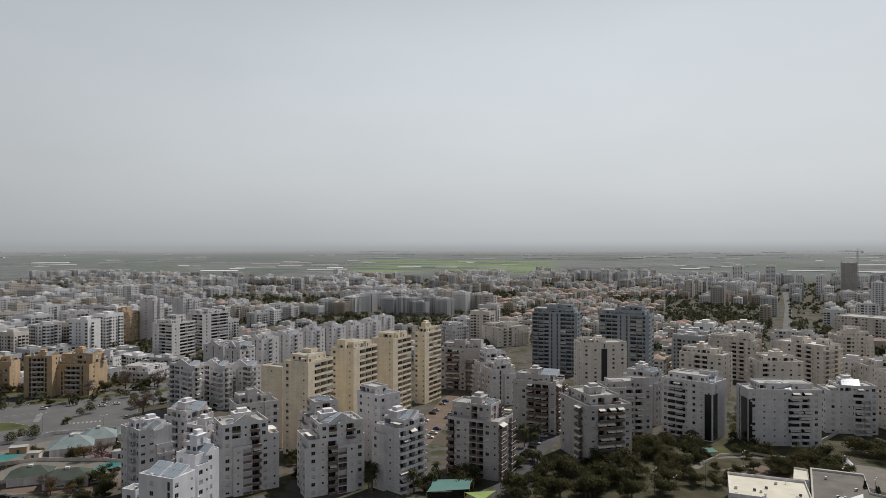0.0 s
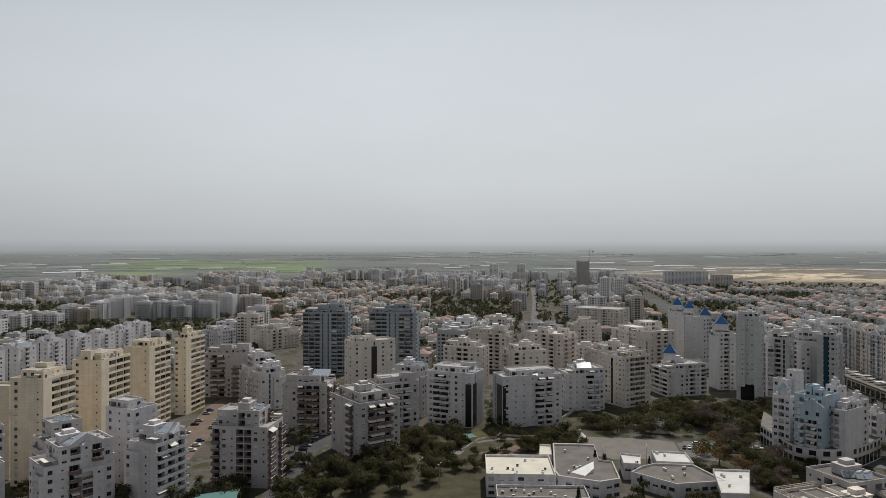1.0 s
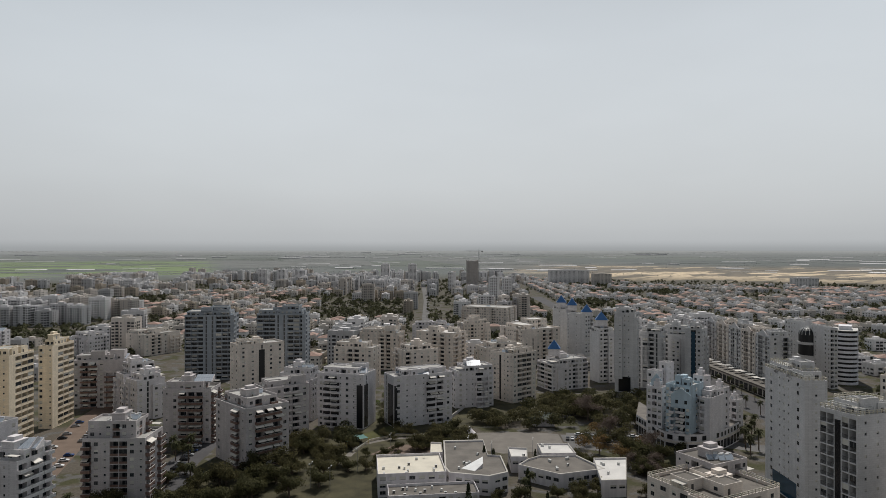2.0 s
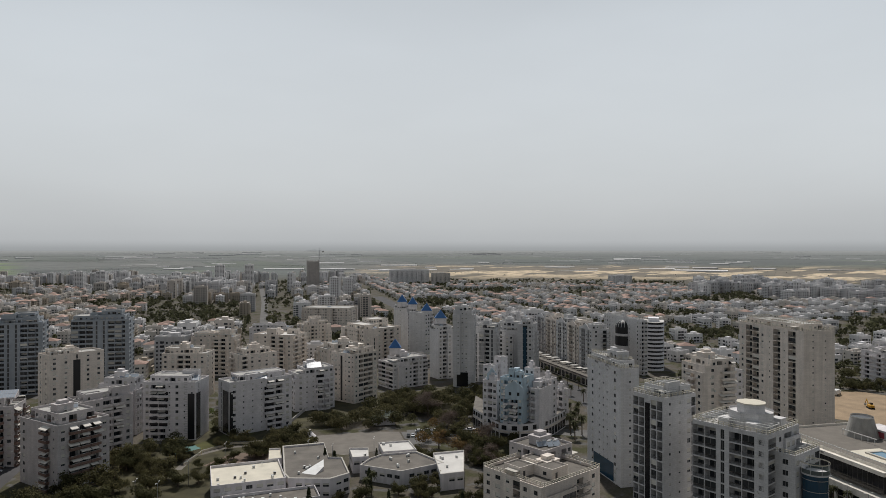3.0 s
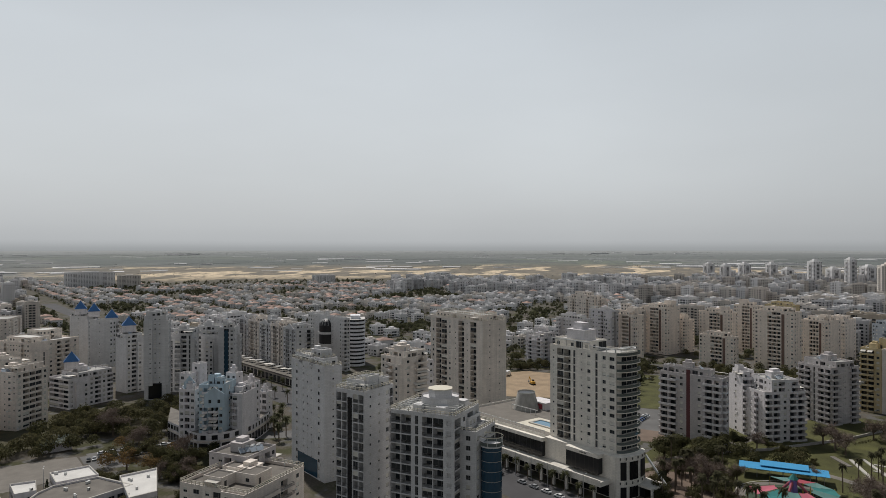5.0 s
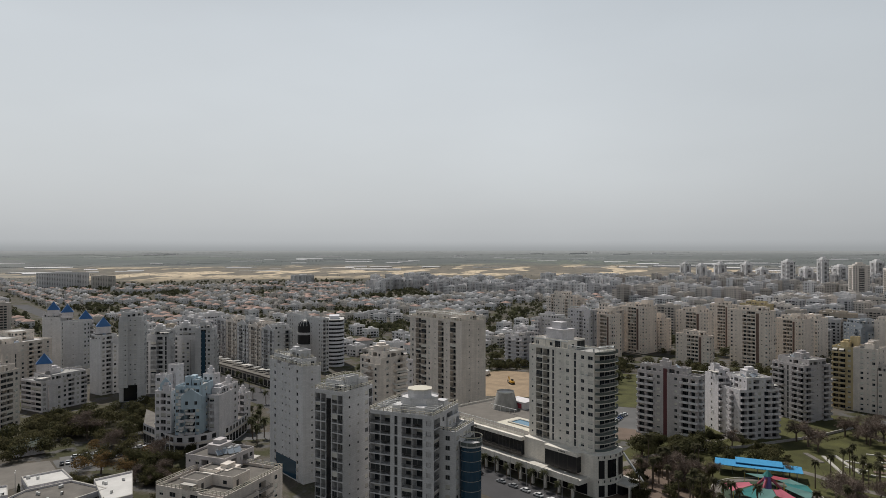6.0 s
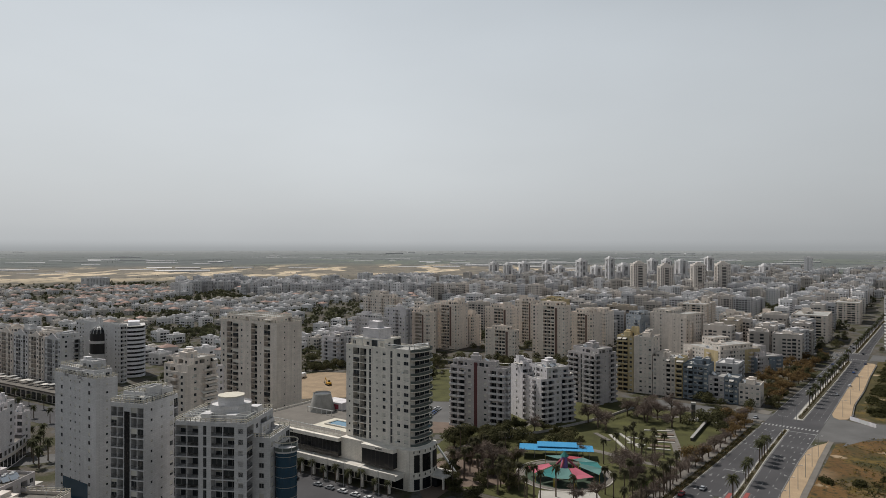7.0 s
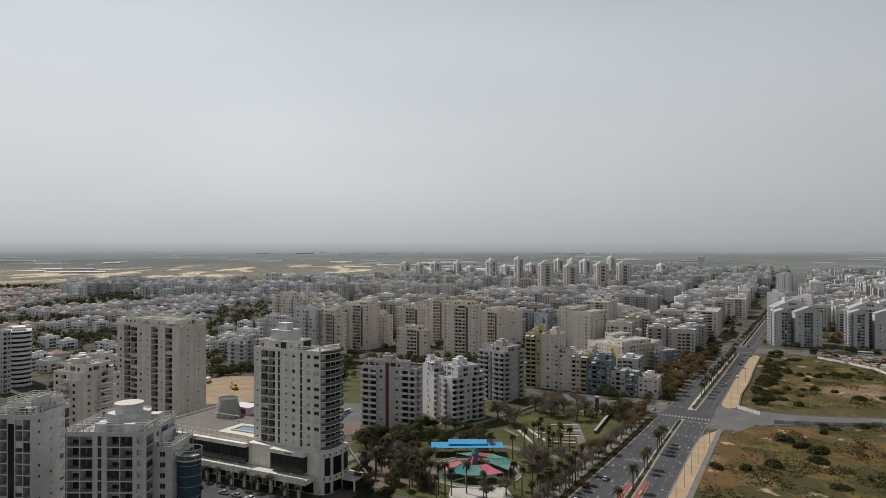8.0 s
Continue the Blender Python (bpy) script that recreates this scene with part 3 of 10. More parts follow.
def apartment(az, r, dr, right, left, floors, fh=3.0, wall="white", rc="", lc="", near=True, solar=4, hut=1, pent=0.0, rail="solid", rail_wall=None,
              awnings=0.0, seed=1, roof=ROOF, gable=False, pergola=False, label="", wings=(), base=0.0, zg=0.0, blocks=(), name="apartment_building", group="", parapet=1.0, bays=True, rooms=None, strips=(), tiers=None, rim=False, banks=0, fans=(), shoulder=None, drum=False):
    """A block whose near corner stands at heading az and r metres from the eye; its right wall runs off at heading dr, its left wall at dr - 90.
    pent: how far a set-back top storey stands in; wings: further volumes (x0, y0, x1, y1, floors, right cells, left cells); base: height of a blank plinth."""
    rng = random.Random(seed)
    near = near and r < 288
    mat = WALLS[wall]
    rmat = WALLS[rail_wall] if rail_wall else mat
    root = thing(name, Matrix.Translation(polar(az, r, zg)) @ Matrix.Rotation(radians(90 - dr), 4, "Z"),
                 label or f"{floors}-storey {wall} apartment block with flat roof and balconies", "building", group)
    turn = -radians(90 - dr) + radians(180 - 205)
    middle = root.matrix_basis @ Vector((right / 2, left / 2, 0))
    SIZES.append((root, right, left))
    TAKEN.append((middle.x, middle.y, math.hypot(right, left) / 2))
    z0 = base
    if base:
        b = Mesh()
        b.box(0.15, 0.15, -1.0, right - 0.15, left - 0.15, base, mat)
        part("plinth", b, root)
    rc, lc = rc or auto_cells(right, rng, "apt"), lc or auto_cells(left, rng, "apt")
    wings = list(wings)
    if bays and floors > 4:
        for face, cells, length in (("r", rc, right), ("l", lc, left)):
            cut = cut_bays(cells, rng)
            if cut and length > 9:
                cw, out, fl = length / len(cells), rng.uniform(1.0, 1.9), floors - rng.choice((0, 1, 1, 2))
                own = cells[cut[0]:cut[1]]
                if face == "r":
                    wings.append((cut[0] * cw + 0.05, -out, cut[1] * cw - 0.05, 0.3, fl, own, "-"))
                    rc = cells[:cut[0]] + "-" * (cut[1] - cut[0]) + cells[cut[1]:]
                else:
                    wings.append((-out, cut[0] * cw + 0.05, 0.3, cut[1] * cw - 0.05, fl, "-", own))
                    lc = cells[:cut[0]] + "-" * (cut[1] - cut[0]) + cells[cut[1]:]
    if shoulder is None:
        shoulder = (0, 1, 2, 1)[seed % 4] if bays and floors > 5 and not pent and tiers is None and not wings[2:] and right > 11 and left > 11 and r < 520 and not strips else 0
    if shoulder:
        wings = [w[:4] + (min(w[4], floors - shoulder - 1),) + w[5:] for w in wings]
    near_p, far_p = shell(root, "wall", 0, 0, right, left, z0, floors - shoulder, fh, mat, rc, lc, rng, rail, rmat, awnings, roof, parapet=parapet)
    for (a, b, c, d, fl, wr, wl_) in wings:
        p1, p2 = shell(root, "bay", a, b, c, d, z0, fl, fh, mat, wr, wl_, rng, rail, rmat, awnings, roof, backs=False)
        near_p += p1
        far_p += p2
    h = z0 + floors * fh
    rx0, ry0, rx1, ry1 = 0.0, 0.0, 1.0, 1.0
    if shoulder:
        tiers, rooms = (), 0
        rx0, ry0, rx1, ry1 = ((0.18, 0.0, 0.82, 0.96), (0.0, 0.0, 0.8, 0.85), (0.2, 0.0, 0.97, 0.85), (0.18, 0.2, 0.86, 0.97))[(seed // 4) % 4]
        n1, n2 = max(2, round(right * (rx1 - rx0) / 3.2)), max(2, round(left * (ry1 - ry0) / 3.2))
        p1, p2 = shell(root, "upper_storey", right * rx0 - 0.05, left * ry0 - 0.05, right * rx1, left * ry1, h - shoulder * fh, shoulder, fh, mat, ("wlnbw" * 4)[:n1], ("nwlw" * 4)[:n2], rng, rail, rmat, awnings, roof, backs=False, parapet=0.9)
        near_p += p1
        far_p += p2
        if shoulder > 1 or seed % 2:
            cover = Mesh()
            ux, uz = (right * rx1 + 0.2, h - shoulder * fh) if rx1 < 0.9 else (0.2, h - shoulder * fh)
            cover.box(ux, 0.3, uz + 2.4, min(ux + right * 0.16, right - 0.2), left * 0.4, uz + 2.52, AWNING)
            for py in (0.35, left * 0.38):
                cover.box(ux + right * 0.13, py, uz, ux + right * 0.13 + 0.1, py + 0.1, uz + 2.4, FRAME)
            part("terrace_cover", cover, root)
    if drum:
        m = Mesh()
        dz = h + (fh if pent else 0) + 0.02
        cx, cy = right * 0.5, left * 0.42
        m.tube((cx, cy, dz), (cx, cy, dz + 4.2), 6.2, 6.2, mat, 8)
        m.tube((cx, cy, dz + 4.2), (cx, cy, dz + 6.7), 3.9, 3.9, mat, 8)
        m.tube((cx, cy, dz + 4.2), (cx, cy, dz + 4.8), 6.3, 6.3, mat, 8, False)
        m.tube((cx, cy, dz + 6.7), (cx, cy, dz + 7.0), 4.1, 4.1, CREAM_ROOF, 8)
        for k, (wx, wy) in enumerate(((-7.5, -5.0), (-7.2, 3.0), (3.5, -6.8))):
            m.box(cx + wx, cy + wy, dz, cx + wx + 3.4, cy + wy + 3.0, dz + 2.7, mat)
        part("stair_drum", m, root)
    if pent:
        p1, p2 = shell(root, "penthouse", right * pent, left * pent, right * (1 - pent * 0.4), left * (1 - pent * 0.4), h, 1, fh, mat, "", "", rng, rail, rmat, 0, roof, parapet=0.5)
        near_p += p1
        far_p += p2
        hz = h + fh
    else:
        hz = h
    if tiers is None:
        tiers = TIERS[seed % 4] if bays and not pent and not gable and right > 11 and left > 11 and r < 700 else ()
    for fx0, fy0, fx1, fy1, fl in tiers:
        p1, p2 = shell(root, "upper_storey", right * fx0, left * fy0, right * fx1, left * fy1, h, fl, fh, mat, "", "", rng, rail, rmat, 0, roof, backs=False, parapet=0.7)
        near_p += p1
        far_p += p2
    if rim:
        balustrade(root, 0.1, 0.1, right - 0.1, left - 0.1, h + parapet, CREAM_ROOF)
        if pent:
            balustrade(root, right * pent + 0.1, left * pent + 0.1, right * (1 - pent * 0.4) - 0.1, left * (1 - pent * 0.4) - 0.1, h + fh + 0.5, CREAM_ROOF)
    for i in range(banks):
        bx, by = right * ((0.5, 0.5, 0.3)[i % 3]), left * ((0.24, 0.73, 0.5)[i % 3])
        collector_bank(root, bx, by, h + 0.02, min(8.5, right * 0.66), min(6.0, left * 0.4), 3.0, turn, mat, rng)
    for face, s, radius, k0, k1 in fans:
        fan_stack(root, right * s if face == "r" else 0.0, 0.0 if face == "r" else left * s, face, z0 + k0 * fh, fh, k1 - k0, radius, mat, near, rng)
    if hut and right > 9 and left > 9:
        roof_rooms(root, right, left, h, mat, roof, rng, rooms if rooms is not None else 3 if near else 2, near and r < 262)
        if pent:
            hut = 0
    if hut:
        sx, sy = min(6.5, right * 0.4), min(5.0, left * 0.4)
        cx, cy = right * rng.uniform(0.4, 0.6), left * rng.uniform(0.45, 0.6)
        m = Mesh()
        m.box(cx - sx / 2, cy - sy / 2, hz, cx + sx / 2, cy + sy / 2, hz + 2.9, mat)
        m.box(cx - sx / 2 - 0.15, cy - sy / 2 - 0.15, hz + 2.9, cx + sx / 2 + 0.15, cy + sy / 2 + 0.15, hz + 3.15, mat)
        m.box(cx - sx / 4, cy - sy / 4, hz + 3.15, cx + sx / 3, cy + sy / 3, hz + 4.4, mat)
        part("stair_tower", m, root)
        if r < 420:
            d = Mesh()
            d.box(cx - 0.5, cy - sy / 2 - 0.05, hz, cx + 0.5, cy - sy / 2 - 0.003, hz + 2.05, STEEL)
            part("roof_door", d, root)
    gv = -0.07 if shoulder else -0.02
    for face, a, b, za, zb, tint in strips:
        m = Mesh()
        tint = BLACK_GLASS if tint == "glass" else BLUE_GLASS if tint == "blue_glass" else WALLS[tint]
        if face == "l":
            m.box(-0.06, left * a, za, 0.0, left * b, zb * h, tint)
        else:
            m.box(right * a, -0.06, za, right * b, 0.0, zb * h, tint)
        part("wall_panel", m, root)
    for side in {True: "r", "l": "l", "rl": "rl"}.get(gable, ""):
        m = Mesh()
        run = right if side == "r" else left
        x, wq = run * (0.5 if not shoulder else (rx0 + rx1) / 2 if side == "r" else (ry0 + ry1) / 2), min(9.5, run * (0.42 if not shoulder else 0.3))

        def at_wall(u, v, z):
            return (u, v, z) if side == "r" else (v, u, z)

        for v in (gv, 0.3):
            m.poly([at_wall(x - wq, v, h), at_wall(x + wq, v, h), at_wall(x, v, h + 4.0)], mat)
        for q in (-wq, wq):
            m.quad(at_wall(x + q, gv, h), at_wall(x, gv, h + 4.0), at_wall(x, 0.3, h + 4.0), at_wall(x + q, 0.3, h), mat)
        part("gable", m, root)
    if pergola:
        m = Mesh()
        x0, x1, y0, y1 = right * 0.04, right * 0.45, left * 0.04, left * 0.9
        for x in np.linspace(x0, x1, 4):
            for y in (y0, y1):
                m.box(x - 0.1, y - 0.1, h, x + 0.1, y + 0.1, h + 2.6, FRAME)
            m.box(x - 0.08, y0, h + 2.6, x + 0.08, y1, h + 2.8, FRAME)
        for y in (y0, y1):
            m.box(x0, y - 0.08, h + 2.4, x1, y + 0.08, h + 2.6, FRAME)
        part("pergola", m, root)
    roof_gear(root, right * rx0 + 0.5, left * ry0 + 0.5, right * rx1 - 0.5, left * ry1 - 0.5, h, rng, solar, turn, near, 10 if name == "school_building" else 0)
    settle(root, near_p, near)
    settle(root, far_p, False)
    return root


# ---- ground ----
def rise(r):
    """The land is flat under the town and lifts gently to low hills far off."""
    return 0.0 if r < 1900 else 91.0 * ((min(r, 4980) - 1900) / 3080) ** 1.55


def ground_material():
    m, n, l, b = principled("dry_ground_and_haze_tinted_fields")
    b.inputs["Roughness"].default_value = 0.95
    b.inputs["Specular IOR Level"].default_value = 0.1
    geo = n.new("ShaderNodeNewGeometry")

    def noise_at(sc, detail=5.0, stretch=None):
        t = n.new("ShaderNodeTexNoise")
        t.inputs["Scale"].default_value, t.inputs["Detail"].default_value = sc, detail
        if stretch:
            mp = n.new("ShaderNodeMapping")
            mp.inputs["Rotation"].default_value = (0, 0, stretch[3])
            mp.inputs["Scale"].default_value = stretch[:3]
            l.new(geo.outputs["Position"], mp.inputs[0])
            l.new(mp.outputs[0], t.inputs["Vector"])
        else:
            l.new(geo.outputs["Position"], t.inputs["Vector"])
        return t.outputs[0]

    def step(value, lo, hi, a=0.0, bb=1.0):
        r = n.new("ShaderNodeMapRange")
        r.interpolation_type = "SMOOTHSTEP"
        for k, v in (("From Min", lo), ("From Max", hi), ("To Min", a), ("To Max", bb)):
            r.inputs[k].default_value = v
        l.new(value, r.inputs["Value"])
        return r.outputs[0]

    def math_of(op, a, bb):
        q = n.new("ShaderNodeMath")
        q.operation = op
        for i, v in enumerate((a, bb)):
            if isinstance(v, (int, float)):
                q.inputs[i].default_value = v
            else:
                l.new(v, q.inputs[i])
        return q.outputs[0]

    def mixed(f, a, bb):
        x = n.new("ShaderNodeMix")
        x.data_type = "RGBA"
        l.new(f, x.inputs[0])
        for i, v in ((6, a), (7, bb)):
            if isinstance(v, tuple):
                x.inputs[i].default_value = (*v, 1)
            else:
                l.new(v, x.inputs[i])
        return x.outputs[2]

    sp = n.new("ShaderNodeSeparateXYZ")
    l.new(geo.outputs["Position"], sp.inputs[0])
    dist = n.new("ShaderNodeVectorMath")
    dist.operation = "LENGTH"
    l.new(geo.outputs["Position"], dist.inputs[0])
    dist = dist.outputs["Value"]
    heading = math_of("ARCTAN2", sp.outputs["X"], sp.outputs["Y"])
    # town ground: paving, earth and planting between the houses
    town = mixed(step(noise_at(0.05), 0.45, 0.6), (0.10, 0.088, 0.072), (0.06, 0.06, 0.032))
    town = mixed(step(noise_at(0.11), 0.52, 0.6), town, (0.11, 0.106, 0.10))
    # fields: long plots, some green, tree belts between them
    cells = n.new("ShaderNodeTexVoronoi")
    cells.inputs["Scale"].default_value = 0.0026
    mp = n.new("ShaderNodeMapping")
    mp.inputs["Rotation"].default_value, mp.inputs["Scale"].default_value = (0, 0, 0.4), (1.0, 0.6, 1.0)
    l.new(geo.outputs["Position"], mp.inputs[0])
    l.new(mp.outputs[0], cells.inputs["Vector"])
    ramp = n.new("ShaderNodeValToRGB")
    ramp.color_ramp.interpolation = "CONSTANT"
    e = ramp.color_ramp.elements
    e[0].color, e[1].position, e[1].color = (0.138, 0.152, 0.146, 1), 0.22, (0.162, 0.173, 0.168, 1)
    for p, c in ((0.42, (0.145, 0.162, 0.142)), (0.6, (0.18, 0.186, 0.18)), (0.78, (0.132, 0.143, 0.14)), (0.9, (0.155, 0.172, 0.145))):
        e.new(p).color = (*c, 1)
    sepc = n.new("ShaderNodeSeparateColor")
    l.new(cells.outputs["Color"], sepc.inputs[0])
    l.new(sepc.outputs[0], ramp.inputs[0])
    belts = step(noise_at(0.010, 6.0, (1.0, 4.0, 1.0, 0.9)), 0.46, 0.60)
    fields = mixed(math_of("MULTIPLY", belts, 0.7), ramp.outputs[0], (0.115, 0.126, 0.124))
    # green plots straight ahead of the first view
    ahead = math_of("MULTIPLY", step(heading, -0.16, -0.10), step(heading, 0.19, 0.14))
    deep = math_of("MULTIPLY", step(dist, 2450, 2550), step(dist, 3700, 3500))
    plots = step(noise_at(0.004, 2.0, (0.6, 2.2, 1.0, -0.1)), 0.44, 0.50)
    fields = mixed(math_of("MULTIPLY", math_of("MULTIPLY", ahead, deep), plots), fields, (0.185, 0.235, 0.13))
    # dunes beyond the town, broken by scrub
    band = math_of("MULTIPLY", step(heading, 0.55, 0.75), step(heading, 1.95, 1.6))
    reach = math_of("MULTIPLY", step(dist, 1950, 2100), step(dist, 3300, 2900))
    crest = math_of("MULTIPLY", math_of("MULTIPLY", step(heading, 0.70, 0.80), step(heading, 1.16, 0.98)), math_of("MULTIPLY", step(dist, 1950, 2050), step(dist, 2750, 2500)))
    open_sand = step(math_of("ADD", noise_at(0.0042, 6.0, (0.8, 1.8, 1.0, -1.0)), math_of("MULTIPLY", crest, 0.075)), 0.54, 0.58)
    tufts = step(noise_at(0.03, 5.0), 0.50, 0.60, 1.0, 0.25)
    scrub = mixed(step(noise_at(0.02), 0.4, 0.6), (0.15, 0.14, 0.12), (0.21, 0.185, 0.15))
    zone = math_of("MULTIPLY", band, reach)
    fields = mixed(zone, fields, scrub)
    fields = mixed(math_of("MULTIPLY", math_of("MULTIPLY", zone, open_sand), tufts), fields, (0.60, 0.49, 0.35))
    # distance haze put into the base colour: far fields fade to pale grey
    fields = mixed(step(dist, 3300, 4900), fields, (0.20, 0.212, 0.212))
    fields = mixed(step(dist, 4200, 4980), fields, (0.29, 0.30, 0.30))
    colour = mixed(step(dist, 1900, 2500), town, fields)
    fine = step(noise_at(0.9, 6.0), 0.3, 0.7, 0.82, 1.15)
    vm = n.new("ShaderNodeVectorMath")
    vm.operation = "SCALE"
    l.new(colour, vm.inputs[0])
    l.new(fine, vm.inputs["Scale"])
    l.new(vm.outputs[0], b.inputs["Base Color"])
    return m


GROUND = ground_material()
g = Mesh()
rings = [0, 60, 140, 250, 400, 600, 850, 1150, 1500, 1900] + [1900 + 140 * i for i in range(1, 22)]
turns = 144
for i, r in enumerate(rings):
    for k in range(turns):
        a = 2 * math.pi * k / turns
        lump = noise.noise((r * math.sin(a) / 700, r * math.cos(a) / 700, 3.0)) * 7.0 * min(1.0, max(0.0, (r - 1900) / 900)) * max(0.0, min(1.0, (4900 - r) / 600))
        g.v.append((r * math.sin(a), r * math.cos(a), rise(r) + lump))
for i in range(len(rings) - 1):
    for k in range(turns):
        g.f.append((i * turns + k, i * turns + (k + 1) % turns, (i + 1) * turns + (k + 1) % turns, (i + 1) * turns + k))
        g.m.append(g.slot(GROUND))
ground = tagged(new("ground", g.data("ground")), "dry town ground running out to fields and dunes, far fields tinted as haze", "ground", kind="structure")
for f in ground.data.polygons:
    f.use_smooth = True

ASPHALT = surface("worn_asphalt", (0.066, 0.064, 0.067), rough=0.9, spread=0.16, grain=0.06, scale=0.08)
OLD_ASPHALT = surface("pale_old_asphalt", (0.12, 0.117, 0.114), rough=0.9, spread=0.16, grain=0.06, scale=0.08)
PAVING = surface("grey_paving_slabs", (0.165, 0.15, 0.132), rough=0.9, spread=0.14, grain=0.08, scale=0.2)
RED_PAVING = surface("reddish_paving", (0.15, 0.11, 0.085), rough=0.9, spread=0.14, grain=0.08, scale=0.2)
KERB = surface("kerb_stone", (0.42, 0.40, 0.36), rough=0.85, spread=0.1, grain=0.05)
PAINT = surface("white_road_paint", (0.30, 0.30, 0.295), rough=0.7, spread=0.15, grain=0.1, scale=0.5)
RED_PAINT = surface("red_road_paint", (0.30, 0.065, 0.055), rough=0.7, spread=0.15, grain=0.1, scale=0.5)
YELLOW_PAINT = surface("ochre_road_paint", (0.55, 0.36, 0.12), rough=0.7, spread=0.15)
# darker than open lawn: the trees' shade is put into its colour
GARDEN = surface("garden_ground_with_painted_shade", (0.055, 0.05, 0.026), rough=0.95, spread=0.4, grain=0.25, scale=0.15)
SAND = surface("sandy_verge", (0.36, 0.265, 0.17), rough=0.95, spread=0.16, grain=0.12, scale=0.12)
LAWN = surface("park_grass", (0.068, 0.068, 0.022), rough=0.95, spread=0.35, grain=0.2, scale=0.1, bump=0.05)


def scrub_material(name, base):
    m = surface(name, base, rough=0.95, spread=0.3, grain=0.3, scale=0.06, bump=0.08)
    n, l = m.node_tree.nodes, m.node_tree.links
    b = n["Principled BSDF"]
    geo = n.new("ShaderNodeNewGeometry")
    last = b.inputs["Base Color"].links[0].from_socket
    for sc, lo, hi, colour in ((0.022, 0.44, 0.54, (0.052, 0.046, 0.014, 1)), (0.05, 0.53, 0.60, (0.125, 0.084, 0.020, 1)), (0.45, 0.52, 0.64, (0.042, 0.036, 0.014, 1)), (0.013, 0.58, 0.64, (0.19, 0.13, 0.075, 1)), (0.07, 0.63, 0.68, (0.34, 0.255, 0.165, 1))):
        t, r, x = n.new("ShaderNodeTexNoise"), n.new("ShaderNodeMapRange"), n.new("ShaderNodeMix")
        t.inputs["Scale"].default_value, t.inputs["Detail"].default_value = sc, 7.0
        r.inputs["From Min"].default_value, r.inputs["From Max"].default_value = lo, hi
        x.data_type = "RGBA"
        l.new(geo.outputs["Position"], t.inputs["Vector"])
        l.new(t.outputs[0], r.inputs["Value"])
        l.new(r.outputs[0], x.inputs[0])
        l.new(last, x.inputs[6])
        x.inputs[7].default_value = colour
        last = x.outputs[2]
    l.new(last, b.inputs["Base Color"])
    return m


DRY_GRASS = scrub_material("dry_scrub_ground", (0.128, 0.07, 0.023))
GREEN_SCRUB = scrub_material("green_scrub_ground", (0.075, 0.058, 0.018))
DIRT = surface("bare_earth", (0.30, 0.222, 0.145), rough=0.95, spread=0.2, grain=0.15, scale=0.12)
SHRUB_BED = surface("shrub_bed_soil", (0.07, 0.06, 0.035), rough=0.95, spread=0.2, grain=0.2, scale=0.3)

AXIS, SIDE = Vector((0.848, -0.530, 0)), Vector((0.530, 0.848, 0))


def pq(p, q, z=0.0):
    """A point by its run along the main road and its offset across it."""
    v = AXIS * p + SIDE * q
    return (v.x, v.y, z)


def strip(m, p0, p1, q0, q1, z, mat, z0=None):
    """A slab along the main road, with sides when z0 is given."""
    a, b, c, d = pq(p0, q0, z), pq(p1, q0, z), pq(p1, q1, z), pq(p0, q1, z)
    m.quad(a, b, c, d, mat)
    if z0 is not None:
        for u, v in ((a, b), (b, c), (c, d), (d, a)):
            m.quad(u, v, (v[0], v[1], z0), (u[0], u[1], z0), mat)


def sheet(name, points, z, mat, label, category, z0=None):
    m = Mesh()
    m.poly([(x, y, z) for x, y in points], mat)
    if z0 is not None:
        for i in range(len(points)):
            a, b = points[i], points[(i + 1) % len(points)]
            m.quad((*a, z), (*b, z), (*b, z0), (*a, z0), mat)
    return tagged(new(name, m.data(name)), label, category, kind="structure")


def ribbon(name, line, width, z, mat, label, category, z0=None):
    """A road along a bent line of points."""
    m = Mesh()
    pts = [Vector((*p, 0)) for p in line]
    sides = []
    for i, p in enumerate(pts):
        t = (pts[min(i + 1, len(pts) - 1)] - pts[max(i - 1, 0)]).normalized()
        s = Vector((t.y, -t.x, 0)) * width / 2
        sides.append(((p + s).x, (p + s).y, (p - s).x, (p - s).y))
    for a, b in zip(sides, sides[1:]):
        q = [(a[0], a[1], z), (b[0], b[1], z), (b[2], b[3], z), (a[2], a[3], z)]
        m.quad(*q, mat)
        if z0 is not None:
            for i in (0, 2):
                u, v = q[i], q[i + 1]
                m.quad(u, v, (v[0], v[1], z0), (u[0], u[1], z0), mat)
    return tagged(new(name, m.data(name)), label, category, kind="structure")


# the main road: two carriageways, median, verge and path; its edges bend a little along the run
EDGE = {"left": ((60, 87.0), (244, 82.9), (310, 80.8), (353, 80.0), (450, 79.5), (700, 75.5), (1900, 75.0)),
        "median_left": ((60, 60.6), (262, 65.0), (326, 67.3), (384, 68.3), (412, 68.0), (515, 68.6), (700, 68.2), (1900, 68.0)),
        "median_right": ((60, 57.6), (262, 62.2), (326, 64.8), (386, 66.0), (409, 63.6), (550, 63.4), (700, 64.4), (1900, 64.2)),
        "right": ((60, 49.6), (261, 50.4), (331, 52.5), (361, 52.4), (442, 52.9), (523, 54.0), (647, 53.6), (760, 56.5), (1900, 57.0))}


def edge(name, p):
    """Offset of a road edge at a run p."""
    return float(np.interp(p, [a for a, b in EDGE[name]], [b for a, b in EDGE[name]]))


